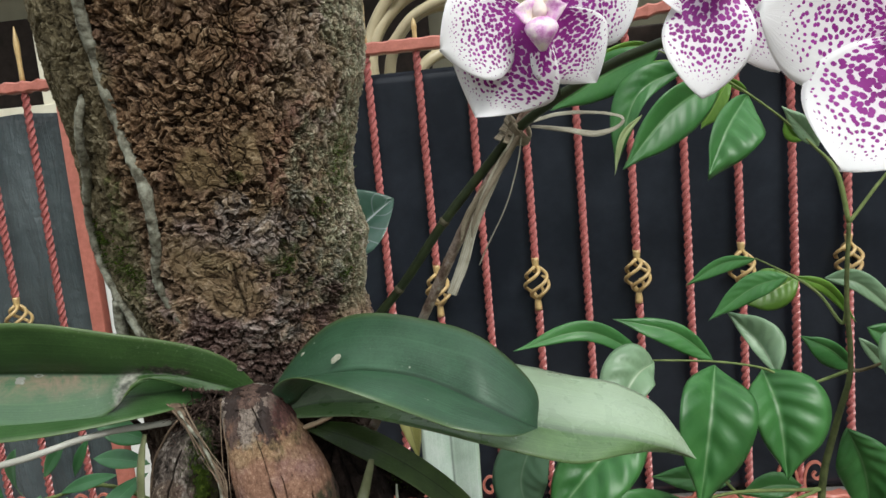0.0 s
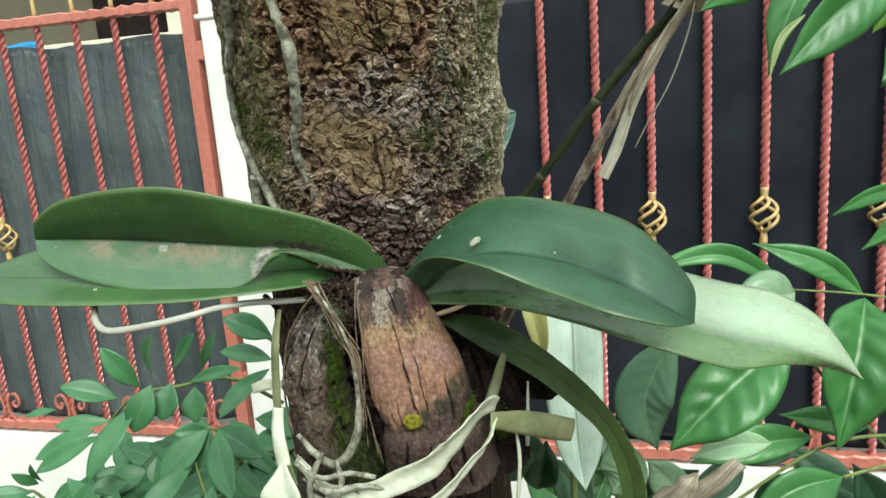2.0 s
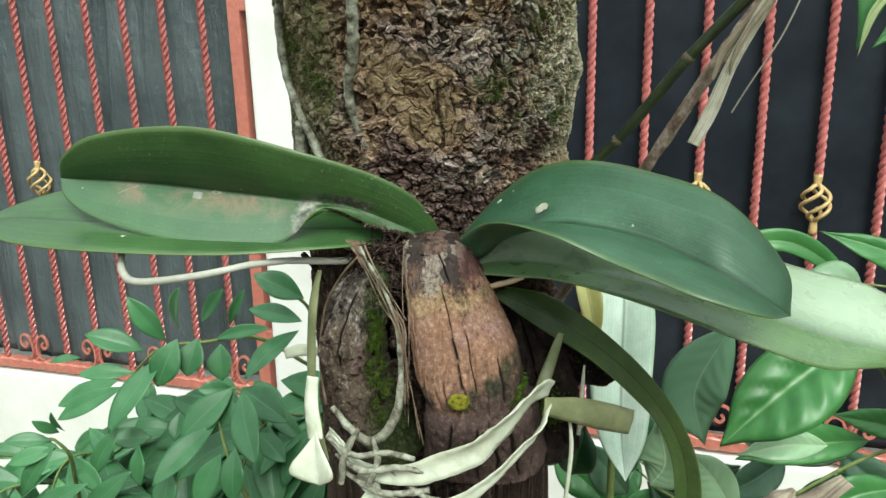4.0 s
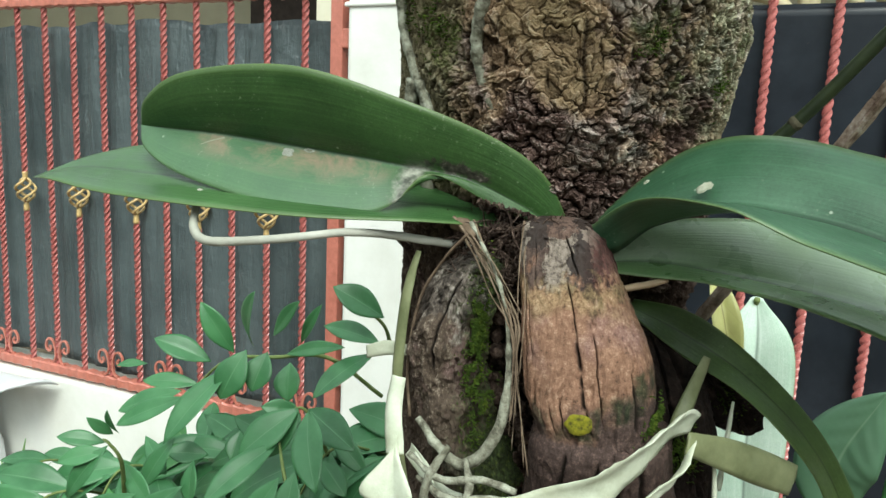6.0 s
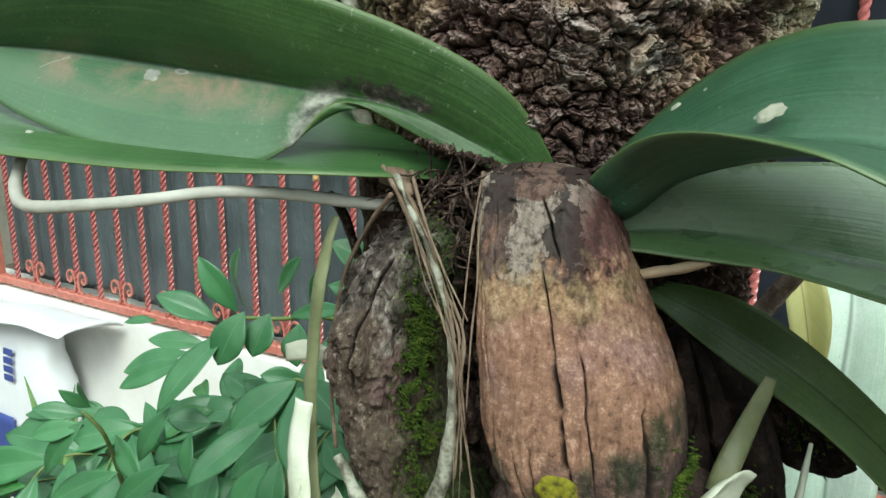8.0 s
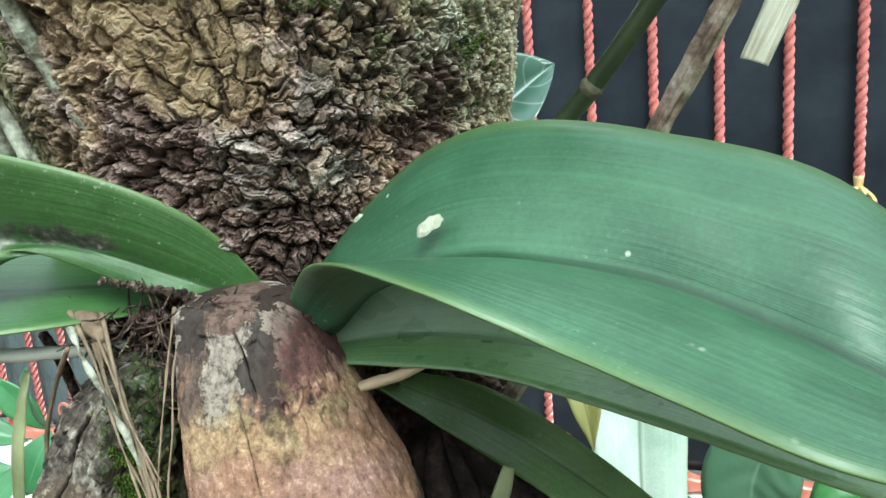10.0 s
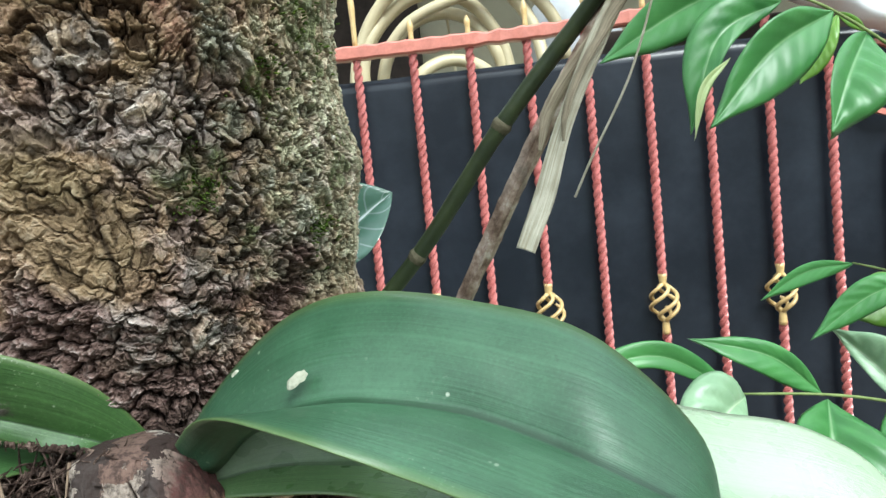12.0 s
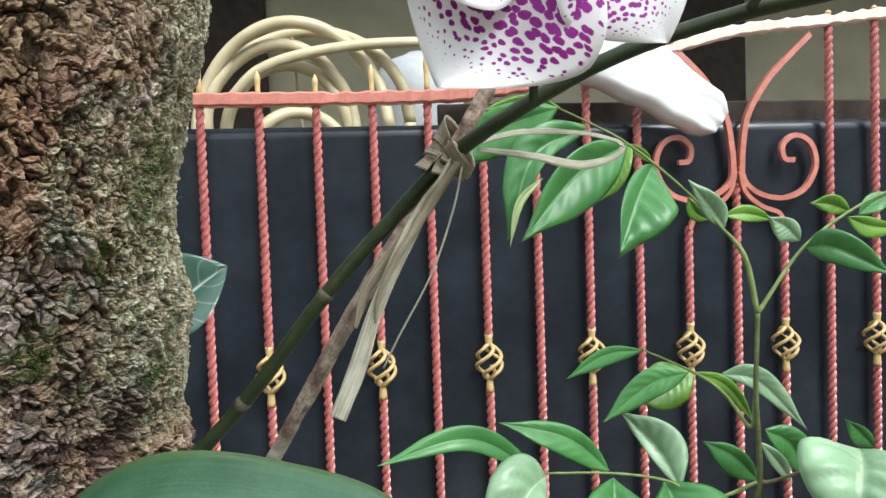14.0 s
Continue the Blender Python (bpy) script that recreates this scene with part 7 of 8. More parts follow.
def shrub_leaf(base, mid, tip, wide_a, wide_b, material, fold_a=0.4, fold_b=0.4):
    """A pointed leaf with quilted veins along a bent midrib; each half has its own width and fold."""
    k = next(leaf_count)
    ns, nv = 34, 8
    rib = spline([base, mid, tip], ns)
    size = np.linalg.norm(np.array(tip) - np.array(base))
    t = np.gradient(rib, axis=0)
    t /= np.linalg.norm(t, axis=1)[:, None]
    face = np.array([-0.03, 0.10, 1.16]) - np.array(mid)
    side = np.cross(t, face)
    side /= np.linalg.norm(side, axis=1)[:, None]
    up = np.cross(side, t)
    s = np.linspace(0, 1, ns)
    prof = np.sin(math.pi * s ** 0.92) ** 0.88 * (1 - 0.36 * smooth(s, 0.74, 0.97)) + 0.012
    g = np.zeros((ns, 2 * nv + 1, 3))
    for j in range(2 * nv + 1):
        v = 1 - j / nv
        wide, fold = (wide_a, fold_a) if v > 0 else (wide_b, fold_b)
        reach = wide * prof * abs(v)
        quilt = (0.055 if wide < 0.03 else 0.12) * wide * np.abs(np.sin(math.pi * ((8.0 if wide < 0.03 else 6.5) * (s - 0.20 * abs(v)) + 0.3 * k))) * (1 - abs(v) ** 4) * min(1.0, 5 * abs(v)) * prof
        roll = 0.10 * wide * np.sin(8 * s + 2.1 * np.sign(v) + 1.7 * k) * v * v - 0.16 * wide * v ** 4
        g[:, j] = rib + side * (math.copysign(1, v) * reach * math.cos(fold))[:, None] + up * (reach * math.sin(fold) + quilt + roll)[:, None]
    vv, f, u = shell(g[::1], 0.0005)
    return adopt(shrub, obj("leaf", mesh_of("leaf", vv, f, u), material))


tube("stem", [(0.4000, 0.7300, -0.6200), (0.3850, 0.7300, 0.2000), (0.3859, 0.7250, 0.6791), (0.3859, 0.7250, 0.7991), (0.4025, 0.7250, 0.8714), (0.4186, 0.7250, 0.9296), (0.4141, 0.7220, 1.0117), (0.4186, 0.7238, 1.0875)], [0.0090, 0.0070, 0.0048, 0.0040, 0.0035, 0.0030, 0.0025, 0.0022], TWIG_STEM, shrub, sides=10, n=90, rough=0.0005)
tube("branch", [(0.4186, 0.7238, 1.0875), (0.4107, 0.7300, 1.1388), (0.3936, 0.7400, 1.1673), (0.3509, 0.7450, 1.2099), (0.3038, 0.7500, 1.2470), (0.2753, 0.7600, 1.2654), (0.2464, 0.7700, 1.2817)], [0.0025, 0.0026, 0.0015, 0.0013, 0.0012, 0.0010, 0.0008], TWIG_GREEN, shrub, sides=8, n=40, rough=0.0003)
tube("branch", [(0.4186, 0.7238, 1.0875), (0.4735, 0.7300, 1.1445), (0.5415, 0.7400, 1.1801), (0.6030, 0.7400, 1.2037)], [0.0021, 0.0016, 0.0014, 0.0010], TWIG_GREEN, shrub, sides=8, n=40, rough=0.0003)
tube("branch", [(0.4141, 0.7220, 1.0117), (0.4139, 0.7300, 0.9799), (0.4010, 0.7500, 1.0077), (0.3878, 0.7800, 1.0237), (0.3993, 0.9000, 1.0254)], [0.0022, 0.0018, 0.0016, 0.0014, 0.0009], TWIG_GREEN, shrub, sides=8, n=40, rough=0.0003)
tube("branch", [(0.4186, 0.7250, 0.9296), (0.3722, 0.7350, 0.9152), (0.3368, 0.7500, 0.9316), (0.2882, 0.7650, 0.9394), (0.2224, 0.7700, 0.9456)], [0.0020, 0.0016, 0.0014, 0.0013, 0.0010], TWIG_GREEN, shrub, sides=8, n=40, rough=0.0003)
tube("branch", [(0.4186, 0.7250, 0.9296), (0.4276, 0.7200, 0.9303), (0.4420, 0.7000, 0.9442), (0.4883, 0.6800, 0.9661)], [0.0024, 0.0018, 0.0016, 0.0013], TWIG, shrub, sides=8, n=40, rough=0.0003)
tube("branch", [(0.3859, 0.7250, 0.6900), (0.2750, 0.7600, 0.8231), (0.1850, 0.6600, 0.9331)], [0.0022, 0.0018, 0.0014], TWIG_GREEN, shrub, sides=8, n=40)
tube("branch", [(0.3859, 0.7250, 0.7991), (0.2258, 0.6400, 0.8075)], [0.0018, 0.0014], TWIG_GREEN, shrub, sides=8, n=40, rough=0.0003)
tube("branch", [(0.3859, 0.7250, 0.7991), (0.2500, 0.7200, 0.8000), (0.1125, 0.7000, 0.7252), (0.0238, 0.6600, 0.7782)], [0.0022, 0.0018, 0.0016, 0.0013], TWIG_GREEN, shrub, sides=8, n=40, rough=0.0003)
# the upper twig
shrub_leaf((0.2464, 0.7700, 1.2817), (0.1962, 0.7886, 1.2645), (0.1332, 0.8000, 1.2314), 0.0207, 0.0269, SHRUB, 0.20, 0.50)
shrub_leaf((0.2571, 0.7900, 1.2859), (0.2209, 0.7900, 1.2915), (0.1763, 0.7900, 1.2814), 0.0058, 0.0042, SHRUB_YOUNG, 0.45, 0.35)
shrub_leaf((0.2801, 0.7800, 1.2642), (0.2213, 0.7676, 1.2379), (0.1905, 0.7600, 1.1629), 0.0233, 0.0131, SHRUB, 0.30, 0.50)
shrub_leaf((0.2876, 0.7950, 1.2689), (0.2340, 0.7950, 1.2567), (0.2068, 0.7950, 1.2056), 0.0117, 0.0128, SHRUB_YOUNG, 0.20, 0.20)
shrub_leaf((0.3053, 0.7500, 1.2470), (0.2422, 0.7252, 1.2174), (0.1861, 0.7100, 1.1639), 0.0231, 0.0298, SHRUB, 0.75, 0.15)
shrub_leaf((0.2148, 0.7350, 1.2160), (0.1935, 0.7350, 1.1949), (0.1836, 0.7350, 1.1572), 0.0038, 0.0038, SHRUB_LIME, 0.50, 0.30)
shrub_leaf((0.3301, 0.7500, 1.2276), (0.2920, 0.7128, 1.1938), (0.2630, 0.6900, 1.1509), 0.0205, 0.0352, SHRUB, 0.90, 0.15)
shrub_leaf((0.3975, 0.7400, 1.1672), (0.3827, 0.7400, 1.1857), (0.3605, 0.7400, 1.2112), 0.0131, 0.0087, SHRUB_PALE, 0.30, 0.30)
shrub_leaf((0.4113, 0.7600, 1.1778), (0.4371, 0.7600, 1.1788), (0.4675, 0.7600, 1.1714), 0.0082, 0.0093, SHRUB_YOUNG, 0.45, 0.35)
shrub_leaf((0.3931, 0.7600, 1.1746), (0.3802, 0.7600, 1.1820), (0.3719, 0.7600, 1.1972), 0.0078, 0.0078, SHRUB_YOUNG, 0.45, 0.35)
shrub_leaf((0.4878, 0.7500, 1.1505), (0.4736, 0.7500, 1.1642), (0.4539, 0.7500, 1.1748), 0.0101, 0.0155, SHRUB_PALE, 0.30, 0.40)
shrub_leaf((0.3264, 0.7800, 1.2502), (0.3057, 0.7800, 1.2180), (0.2911, 0.7800, 1.1960), 0.0097, 0.0119, SHRUB_YOUNG, 0.45, 0.35)
shrub_leaf((0.3103, 0.7550, 1.2463), (0.3220, 0.7550, 1.2375), (0.3337, 0.7550, 1.2282), 0.0043, 0.0048, SHRUB_YOUNG, 0.45, 0.35)
shrub_leaf((0.4767, 0.7300, 1.1460), (0.4830, 0.6990, 1.1451), (0.5287, 0.6800, 1.1194), 0.0152, 0.0175, SHRUB, 0.40, 0.30)
shrub_leaf((0.5477, 0.7500, 1.1774), (0.5243, 0.7500, 1.1853), (0.5019, 0.7500, 1.1870), 0.0114, 0.0095, SHRUB_YOUNG, 0.45, 0.35)
shrub_leaf((0.5579, 0.7500, 1.1742), (0.5772, 0.7500, 1.1861), (0.5996, 0.7500, 1.1946), 0.0113, 0.0100, SHRUB, 0.45, 0.35)
shrub_leaf((0.5348, 0.7400, 1.1720), (0.5615, 0.7400, 1.1628), (0.5957, 0.7400, 1.1588), 0.0130, 0.0091, SHRUB_YOUNG, 0.45, 0.35)
# the middle twig
shrub_leaf((0.3993, 0.9000, 1.0247), (0.3643, 0.9248, 1.0172), (0.3211, 0.9400, 0.9888), 0.0081, 0.0134, SHRUB, 0.20, 0.40)
shrub_leaf((0.3819, 0.7800, 1.0241), (0.3471, 0.7924, 1.0122), (0.2983, 0.8000, 0.9773), 0.0155, 0.0138, SHRUB, 0.20, 0.20)
shrub_leaf((0.4138, 0.8200, 1.0149), (0.3809, 0.8200, 0.9989), (0.3454, 0.8200, 0.9883), 0.0281, 0.0220, SHRUB_YOUNG, 0.20, 0.20)
shrub_leaf((0.3878, 0.7800, 1.0237), (0.4251, 0.7800, 1.0062), (0.4578, 0.7800, 0.9645), 0.0072, 0.0084, SHRUB_YOUNG, 0.20, 0.40)
shrub_leaf((0.3572, 0.7600, 0.9191), (0.3517, 0.7910, 0.9482), (0.3224, 0.8100, 0.9834), 0.0306, 0.0118, SHRUB_PALE, 0.50, 0.50)
shrub_leaf((0.4338, 0.8000, 1.0139), (0.4687, 0.7876, 1.0050), (0.5201, 0.7800, 0.9517), 0.0101, 0.0151, SHRUB_PALE, 0.40, 0.30)
shrub_leaf((0.4432, 0.7600, 0.9163), (0.4172, 0.7600, 0.9421), (0.3842, 0.7600, 0.9608), 0.0108, 0.0192, SHRUB, 0.45, 0.35)
shrub_leaf((0.4771, 0.7900, 0.9536), (0.5088, 0.7900, 0.9340), (0.5296, 0.7900, 0.8956), 0.0199, 0.0185, SHRUB, 0.45, 0.35)
shrub_leaf((0.4490, 0.7600, 0.9517), (0.4676, 0.7600, 0.9302), (0.4841, 0.7600, 0.9070), 0.0075, 0.0088, SHRUB_PALE, 0.45, 0.35)
# the low twig
shrub_leaf((0.2233, 0.7800, 0.9412), (0.1514, 0.7676, 0.9857), (0.0666, 0.7600, 0.9740), 0.0129, 0.0116, SHRUB, 0.20, 0.50)
shrub_leaf((0.2940, 0.7800, 0.9363), (0.2506, 0.7800, 0.9729), (0.1834, 0.7800, 0.9944), 0.0115, 0.0202, SHRUB, 0.20, 0.60)
shrub_leaf((0.2242, 0.7700, 0.9428), (0.1922, 0.7390, 0.9364), (0.1539, 0.7200, 0.8852), 0.0397, 0.0218, SHRUB_PALE, 0.50, 0.30)
shrub_leaf((0.2881, 0.7600, 0.9371), (0.2651, 0.7166, 0.8945), (0.2394, 0.6900, 0.8062), 0.0470, 0.0457, SHRUB, 0.95, 0.10)
shrub_leaf((0.3400, 0.7600, 0.9282), (0.3399, 0.7228, 0.8911), (0.3366, 0.7000, 0.8258), 0.0367, 0.0502, SHRUB, 0.90, 0.10)
# low leaves by the trunk
shrub_leaf((0.1827, 0.6600, 0.9321), (0.1237, 0.6290, 0.8962), (0.0706, 0.6100, 0.8501), 0.0336, 0.0390, SHRUB, 0.35, 0.45)
shrub_leaf((0.0785, 0.6400, 0.9422), (0.0537, 0.6400, 0.8832), (0.0651, 0.6400, 0.8332), 0.0279, 0.0249, SHRUB_DULL, 0.10, 0.10)
shrub_leaf((0.2258, 0.6400, 0.8075), (0.1795, 0.6214, 0.8057), (0.1343, 0.6100, 0.7807), 0.0174, 0.0243, SHRUB, 0.50, 0.40)
shrub_leaf((0.2355, 0.7400, 0.7968), (0.1699, 0.7214, 0.7960), (0.1074, 0.7100, 0.7828), 0.0207, 0.0194, SHRUB, 0.40, 0.40)
shrub_leaf((0.1700, 0.6600, 0.8306), (0.1324, 0.6476, 0.8343), (0.0927, 0.6400, 0.8265), 0.0139, 0.0139, SHRUB_PALE, 0.40, 0.40)
shrub_leaf((0.0238, 0.6600, 0.7782), (0.0357, 0.6600, 0.8020), (0.0275, 0.6600, 0.8430), 0.0227, 0.0248, SHRUB_PALE, 0.20, 0.20)
shrub_leaf((0.1081, 0.6800, 0.7346), (0.0829, 0.6800, 0.7771), (0.0610, 0.6800, 0.8027), 0.0184, 0.0208, SHRUB_PALE, 0.20, 0.20)
shrub_leaf((0.4883, 0.6800, 0.9661), (0.4595, 0.6490, 0.9524), (0.4332, 0.6300, 0.9089), 0.0561, 0.0458, SHRUB_PALE, 0.50, 0.40)
shrub_leaf((0.5237, 0.7000, 0.9576), (0.5098, 0.7000, 0.9719), (0.4937, 0.7000, 0.9863), 0.0075, 0.0124, SHRUB, 0.45, 0.35)
shrub_leaf((0.3921, 0.7800, 0.7746), (0.3590, 0.7800, 0.7779), (0.3191, 0.7800, 0.7713), 0.0167, 0.0152, SHRUB, 0.45, 0.35)
shrub_leaf((0.3249, 0.8200, 0.7674), (0.2829, 0.8200, 0.7735), (0.2281, 0.8200, 0.7830), 0.0195, 0.0150, SHRUB, 0.45, 0.35)
shrub_leaf((0.4231, 0.7400, 0.8570), (0.4413, 0.7400, 0.8093), (0.4500, 0.7400, 0.7416), 0.0300, 0.0330, SHRUB, 0.45, 0.35)


# deep green leaves of the same shrub, low before the white wall
SHRUB_DEEP = shrub_leaf_material("deep_leaf", (0.014, 0.050, 0.022), (0.030, 0.090, 0.040), (0.07, 0.14, 0.07), 0.36, 8.0)
shrub_leaf((0.0077, 0.7000, 0.7418), (-0.0139, 0.6780, 0.7787), (-0.0355, 0.6800, 0.8076), 0.0186, 0.0198, SHRUB_DULL, 0.29, 0.24)
shrub_leaf((0.0183, 0.8600, 0.7548), (0.0459, 0.8380, 0.7258), (0.0735, 0.8400, 0.6888), 0.0211, 0.0224, SHRUB_DEEP, 0.36, 0.26)
shrub_leaf((0.0615, 0.8000, 0.6836), (0.0961, 0.7780, 0.7140), (0.1307, 0.7800, 0.7364), 0.0211, 0.0224, SHRUB_DEEP, 0.23, 0.36)
shrub_leaf((0.2049, 0.8800, 0.6937), (0.1686, 0.8580, 0.6756), (0.1323, 0.8600, 0.6494), 0.0223, 0.0238, SHRUB_DULL, 0.57, 0.52)
shrub_leaf((0.1480, 0.8400, 0.7316), (0.1997, 0.8180, 0.7354), (0.2514, 0.8200, 0.7313), 0.0161, 0.0172, SHRUB_DEEP, 0.51, 0.29)
shrub_leaf((0.1963, 0.8200, 0.6620), (0.2322, 0.7980, 0.6953), (0.2682, 0.8000, 0.7206), 0.0223, 0.0238, SHRUB_DEEP, 0.41, 0.31)
shrub_leaf((0.2705, 0.9000, 0.6961), (0.3059, 0.8780, 0.6724), (0.3414, 0.8800, 0.6406), 0.0223, 0.0238, SHRUB_DULL, 0.27, 0.24)
shrub_leaf((0.3583, 0.8400, 0.6245), (0.3343, 0.8180, 0.6762), (0.3103, 0.8200, 0.7199), 0.0248, 0.0264, SHRUB_DEEP, 0.29, 0.57)
shrub_leaf((0.0965, 0.8200, 0.6187), (0.0675, 0.7980, 0.6611), (0.0385, 0.8000, 0.6956), 0.0223, 0.0238, SHRUB_DEEP, 0.53, 0.52)
shrub_leaf((0.1229, 0.8400, 0.5936), (0.1490, 0.8180, 0.6373), (0.1751, 0.8200, 0.6730), 0.0223, 0.0238, SHRUB_DULL, 0.52, 0.28)
shrub_leaf((0.2583, 0.8600, 0.5836), (0.2216, 0.8380, 0.6216), (0.1850, 0.8400, 0.6516), 0.0223, 0.0238, SHRUB_DEEP, 0.32, 0.45)
shrub_leaf((0.3390, 0.8600, 0.5945), (0.3065, 0.8380, 0.6265), (0.2740, 0.8400, 0.6506), 0.0248, 0.0264, SHRUB_DEEP, 0.49, 0.54)
shrub_leaf((-0.0465, 0.6600, 0.8089), (-0.0533, 0.6380, 0.8388), (-0.0601, 0.6400, 0.8608), 0.0161, 0.0172, SHRUB_DULL, 0.55, 0.23)
shrub_leaf((-0.0475, 0.6800, 0.7702), (-0.0421, 0.6580, 0.8063), (-0.0366, 0.6600, 0.8344), 0.0186, 0.0198, SHRUB_DEEP, 0.44, 0.47)
shrub_leaf((-0.0616, 0.6400, 0.8046), (-0.0678, 0.6180, 0.8318), (-0.0739, 0.6200, 0.8510), 0.0161, 0.0172, SHRUB_DEEP, 0.40, 0.27)
# low leaves in the shade behind the husks and the stem
fill = random.Random(31)
for k in range(66):
    base = np.array([fill.uniform(-0.02, 0.62) if k < 46 else fill.uniform(-0.10, 0.14), fill.uniform(0.80, 0.98), fill.uniform(0.44, 0.675)])
    way = np.array([fill.uniform(-1, 1), fill.uniform(-0.5, 0.0), fill.uniform(-0.7, 0.35)])
    way *= fill.uniform(0.075, 0.115) / np.linalg.norm(way)
    mid = base + 0.5 * way + np.array([0, -0.004, 0.010])
    shrub_leaf(base, mid, base + way, fill.uniform(0.017, 0.026), fill.uniform(0.017, 0.026), SHRUB if k % 4 else SHRUB_DULL, 0.3, 0.3)
    tube("branch", [(0.386, 0.726, 0.50), 0.5 * (base + np.array([0.386, 0.726, 0.50])) + np.array([0, 0, -0.04]), base], [0.0024, 0.0018, 0.0012], TWIG_GREEN, shrub, sides=6, n=20)

# broad pale strap leaf and a yellowing one behind the orchid
pale_plant = thing("strap_leaf_plant", (-0.005, 0.63, GROUND), "plant with a broad pale green strap leaf hanging behind the trunk", "plant")
tube("stalk", [(-0.010, 0.66, GROUND), (-0.012, 0.662, 0.50), (-0.012, 0.652, 0.92), (-0.012, 0.640, 0.985), (-0.012, 0.630, 1.000)], [0.005, 0.004, 0.003, 0.0025, 0.002], TWIG_GREEN, pale_plant, sides=8, n=40)
blade("leaf", [(-0.016, 0.632, 1.000), (-0.0335, 0.622, 0.968), (-0.0350, 0.618, 0.900), (-0.0260, 0.613, 0.848), (-0.0031, 0.608, 0.812)], [(-0.012, 0.634, 1.001), (-0.009, 0.627, 0.968), (-0.009, 0.624, 0.900), (-0.007, 0.618, 0.848), (-0.0031, 0.608, 0.812)],
      [(-0.008, 0.632, 1.000), (0.0140, 0.622, 0.968), (0.0155, 0.618, 0.900), (0.0120, 0.613, 0.848), (-0.0031, 0.608, 0.812)], LEAF_PALE, pale_plant, bulge=(0.05, 0.05), ns=50, nv=7)
plain_leaf("leaf", (-0.050, 0.545, 1.032), (-0.034, 0.530, 0.962), 0.017, (0.3, -1, 0.1), shrub_leaf_material("yellowing_leaf", (0.42, 0.40, 0.10), (0.62, 0.60, 0.26), (0.30, 0.22, 0.10), 0.45, 5.0), pale_plant, fold=0.6, droop=0.1, ns=18, nv=4)

back_plant = thing("broad_leaf_plant", (-0.20, 0.98, GROUND), "young plant with one broad two-toned leaf behind the trunk", "plant")
tube("stem", [(-0.20, 0.98, GROUND), (-0.21, 0.98, 0.4), (-0.20, 0.97, 0.9), (-0.145, 0.952, 1.075)], [0.006, 0.005, 0.004, 0.002], TWIG_GREEN, back_plant, sides=8, n=40)
plain_leaf("leaf", (-0.148, 0.952, 1.070), (-0.058, 0.945, 1.142), 0.098, (0.15, -0.75, 0.65), shrub_leaf_material("broad_leaf", (0.030, 0.075, 0.052), (0.060, 0.120, 0.088), (0.40, 0.46, 0.43), 0.20, 6.0, 0.3, 4.0), back_plant, fold=0.5, droop=0.05, shape=0.52, blunt=True, veins=6, ripple=0.02, ns=24, nv=7)

# shrub with small oval leaflets
ferny = thing("leaflet_shrub", (-0.46, 0.82, GROUND), "bushy shrub with small oval green leaflets by the white wall", "shrub")
rnd = random.Random(12)
FRONDS = []


def leaflet(base, tip, width):
    """One blunt leaflet that looks towards the sky and the path."""
    face = np.array([rnd.uniform(-0.3, 0.3), -0.75, 0.62 + rnd.uniform(-0.2, 0.2)])
    plain_leaf("leaflet", base, tip, width, face, FERNY, ferny, fold=rnd.uniform(0.12, 0.3), droop=rnd.uniform(0.02, 0.07), shape=0.54, blunt=True, ns=16, nv=4, thick=0.0004, seed=rnd.randint(0, 99), curl=rnd.uniform(0.0, 0.10))


tube("rachis", [(-0.3475, 0.7800, 0.8247), (-0.3912, 0.7400, 0.8730), (-0.4417, 0.7200, 0.8726), (-0.4941, 0.7200, 0.8633), (-0.5449, 0.7400, 0.8234), (-0.5718, 0.7400, 0.7923)], [0.0026, 0.0023, 0.0020, 0.0017, 0.0014, 0.0011], TWIG_GREEN, ferny, sides=6, n=30)
tube("rachis", [(-0.3474, 0.7400, 0.6835), (-0.3670, 0.7000, 0.7824), (-0.3760, 0.6600, 0.8500), (-0.4156, 0.6800, 0.8186)], [0.0026, 0.0021, 0.0016, 0.0011], TWIG_GREEN, ferny, sides=6, n=30)
tube("rachis", [(-0.5744, 0.6600, 0.6595), (-0.5427, 0.6200, 0.7514), (-0.5188, 0.5900, 0.8046), (-0.5223, 0.5800, 0.8248), (-0.5285, 0.5800, 0.8275)], [0.0026, 0.0022, 0.0019, 0.0015, 0.0011], TWIG_GREEN, ferny, sides=6, n=30)
tube("rachis", [(-0.3378, 0.7800, 0.8737), (-0.3314, 0.7400, 0.9135), (-0.3438, 0.7100, 0.9395)], [0.0026, 0.0019, 0.0011], TWIG_GREEN, ferny, sides=6, n=30)
tube("rachis", [(-0.3548, 0.6200, 0.7507), (-0.3717, 0.6200, 0.7975), (-0.3901, 0.6400, 0.8237)], [0.0026, 0.0019, 0.0011], TWIG_GREEN, ferny, sides=6, n=30)
leaflet((-0.5016, 0.7400, 0.8634), (-0.5288, 0.7200, 0.9189), 0.0245)
leaflet((-0.4402, 0.6800, 0.8952), (-0.4197, 0.6400, 0.9585), 0.0237)
leaflet((-0.4546, 0.7400, 0.8879), (-0.4142, 0.7200, 0.9340), 0.0174)
leaflet((-0.4327, 0.7600, 0.8775), (-0.4030, 0.7400, 0.9259), 0.0121)
leaflet((-0.5437, 0.7600, 0.8415), (-0.6031, 0.7400, 0.8667), 0.0277)
leaflet((-0.5592, 0.7600, 0.8128), (-0.6208, 0.7400, 0.8166), 0.0207)
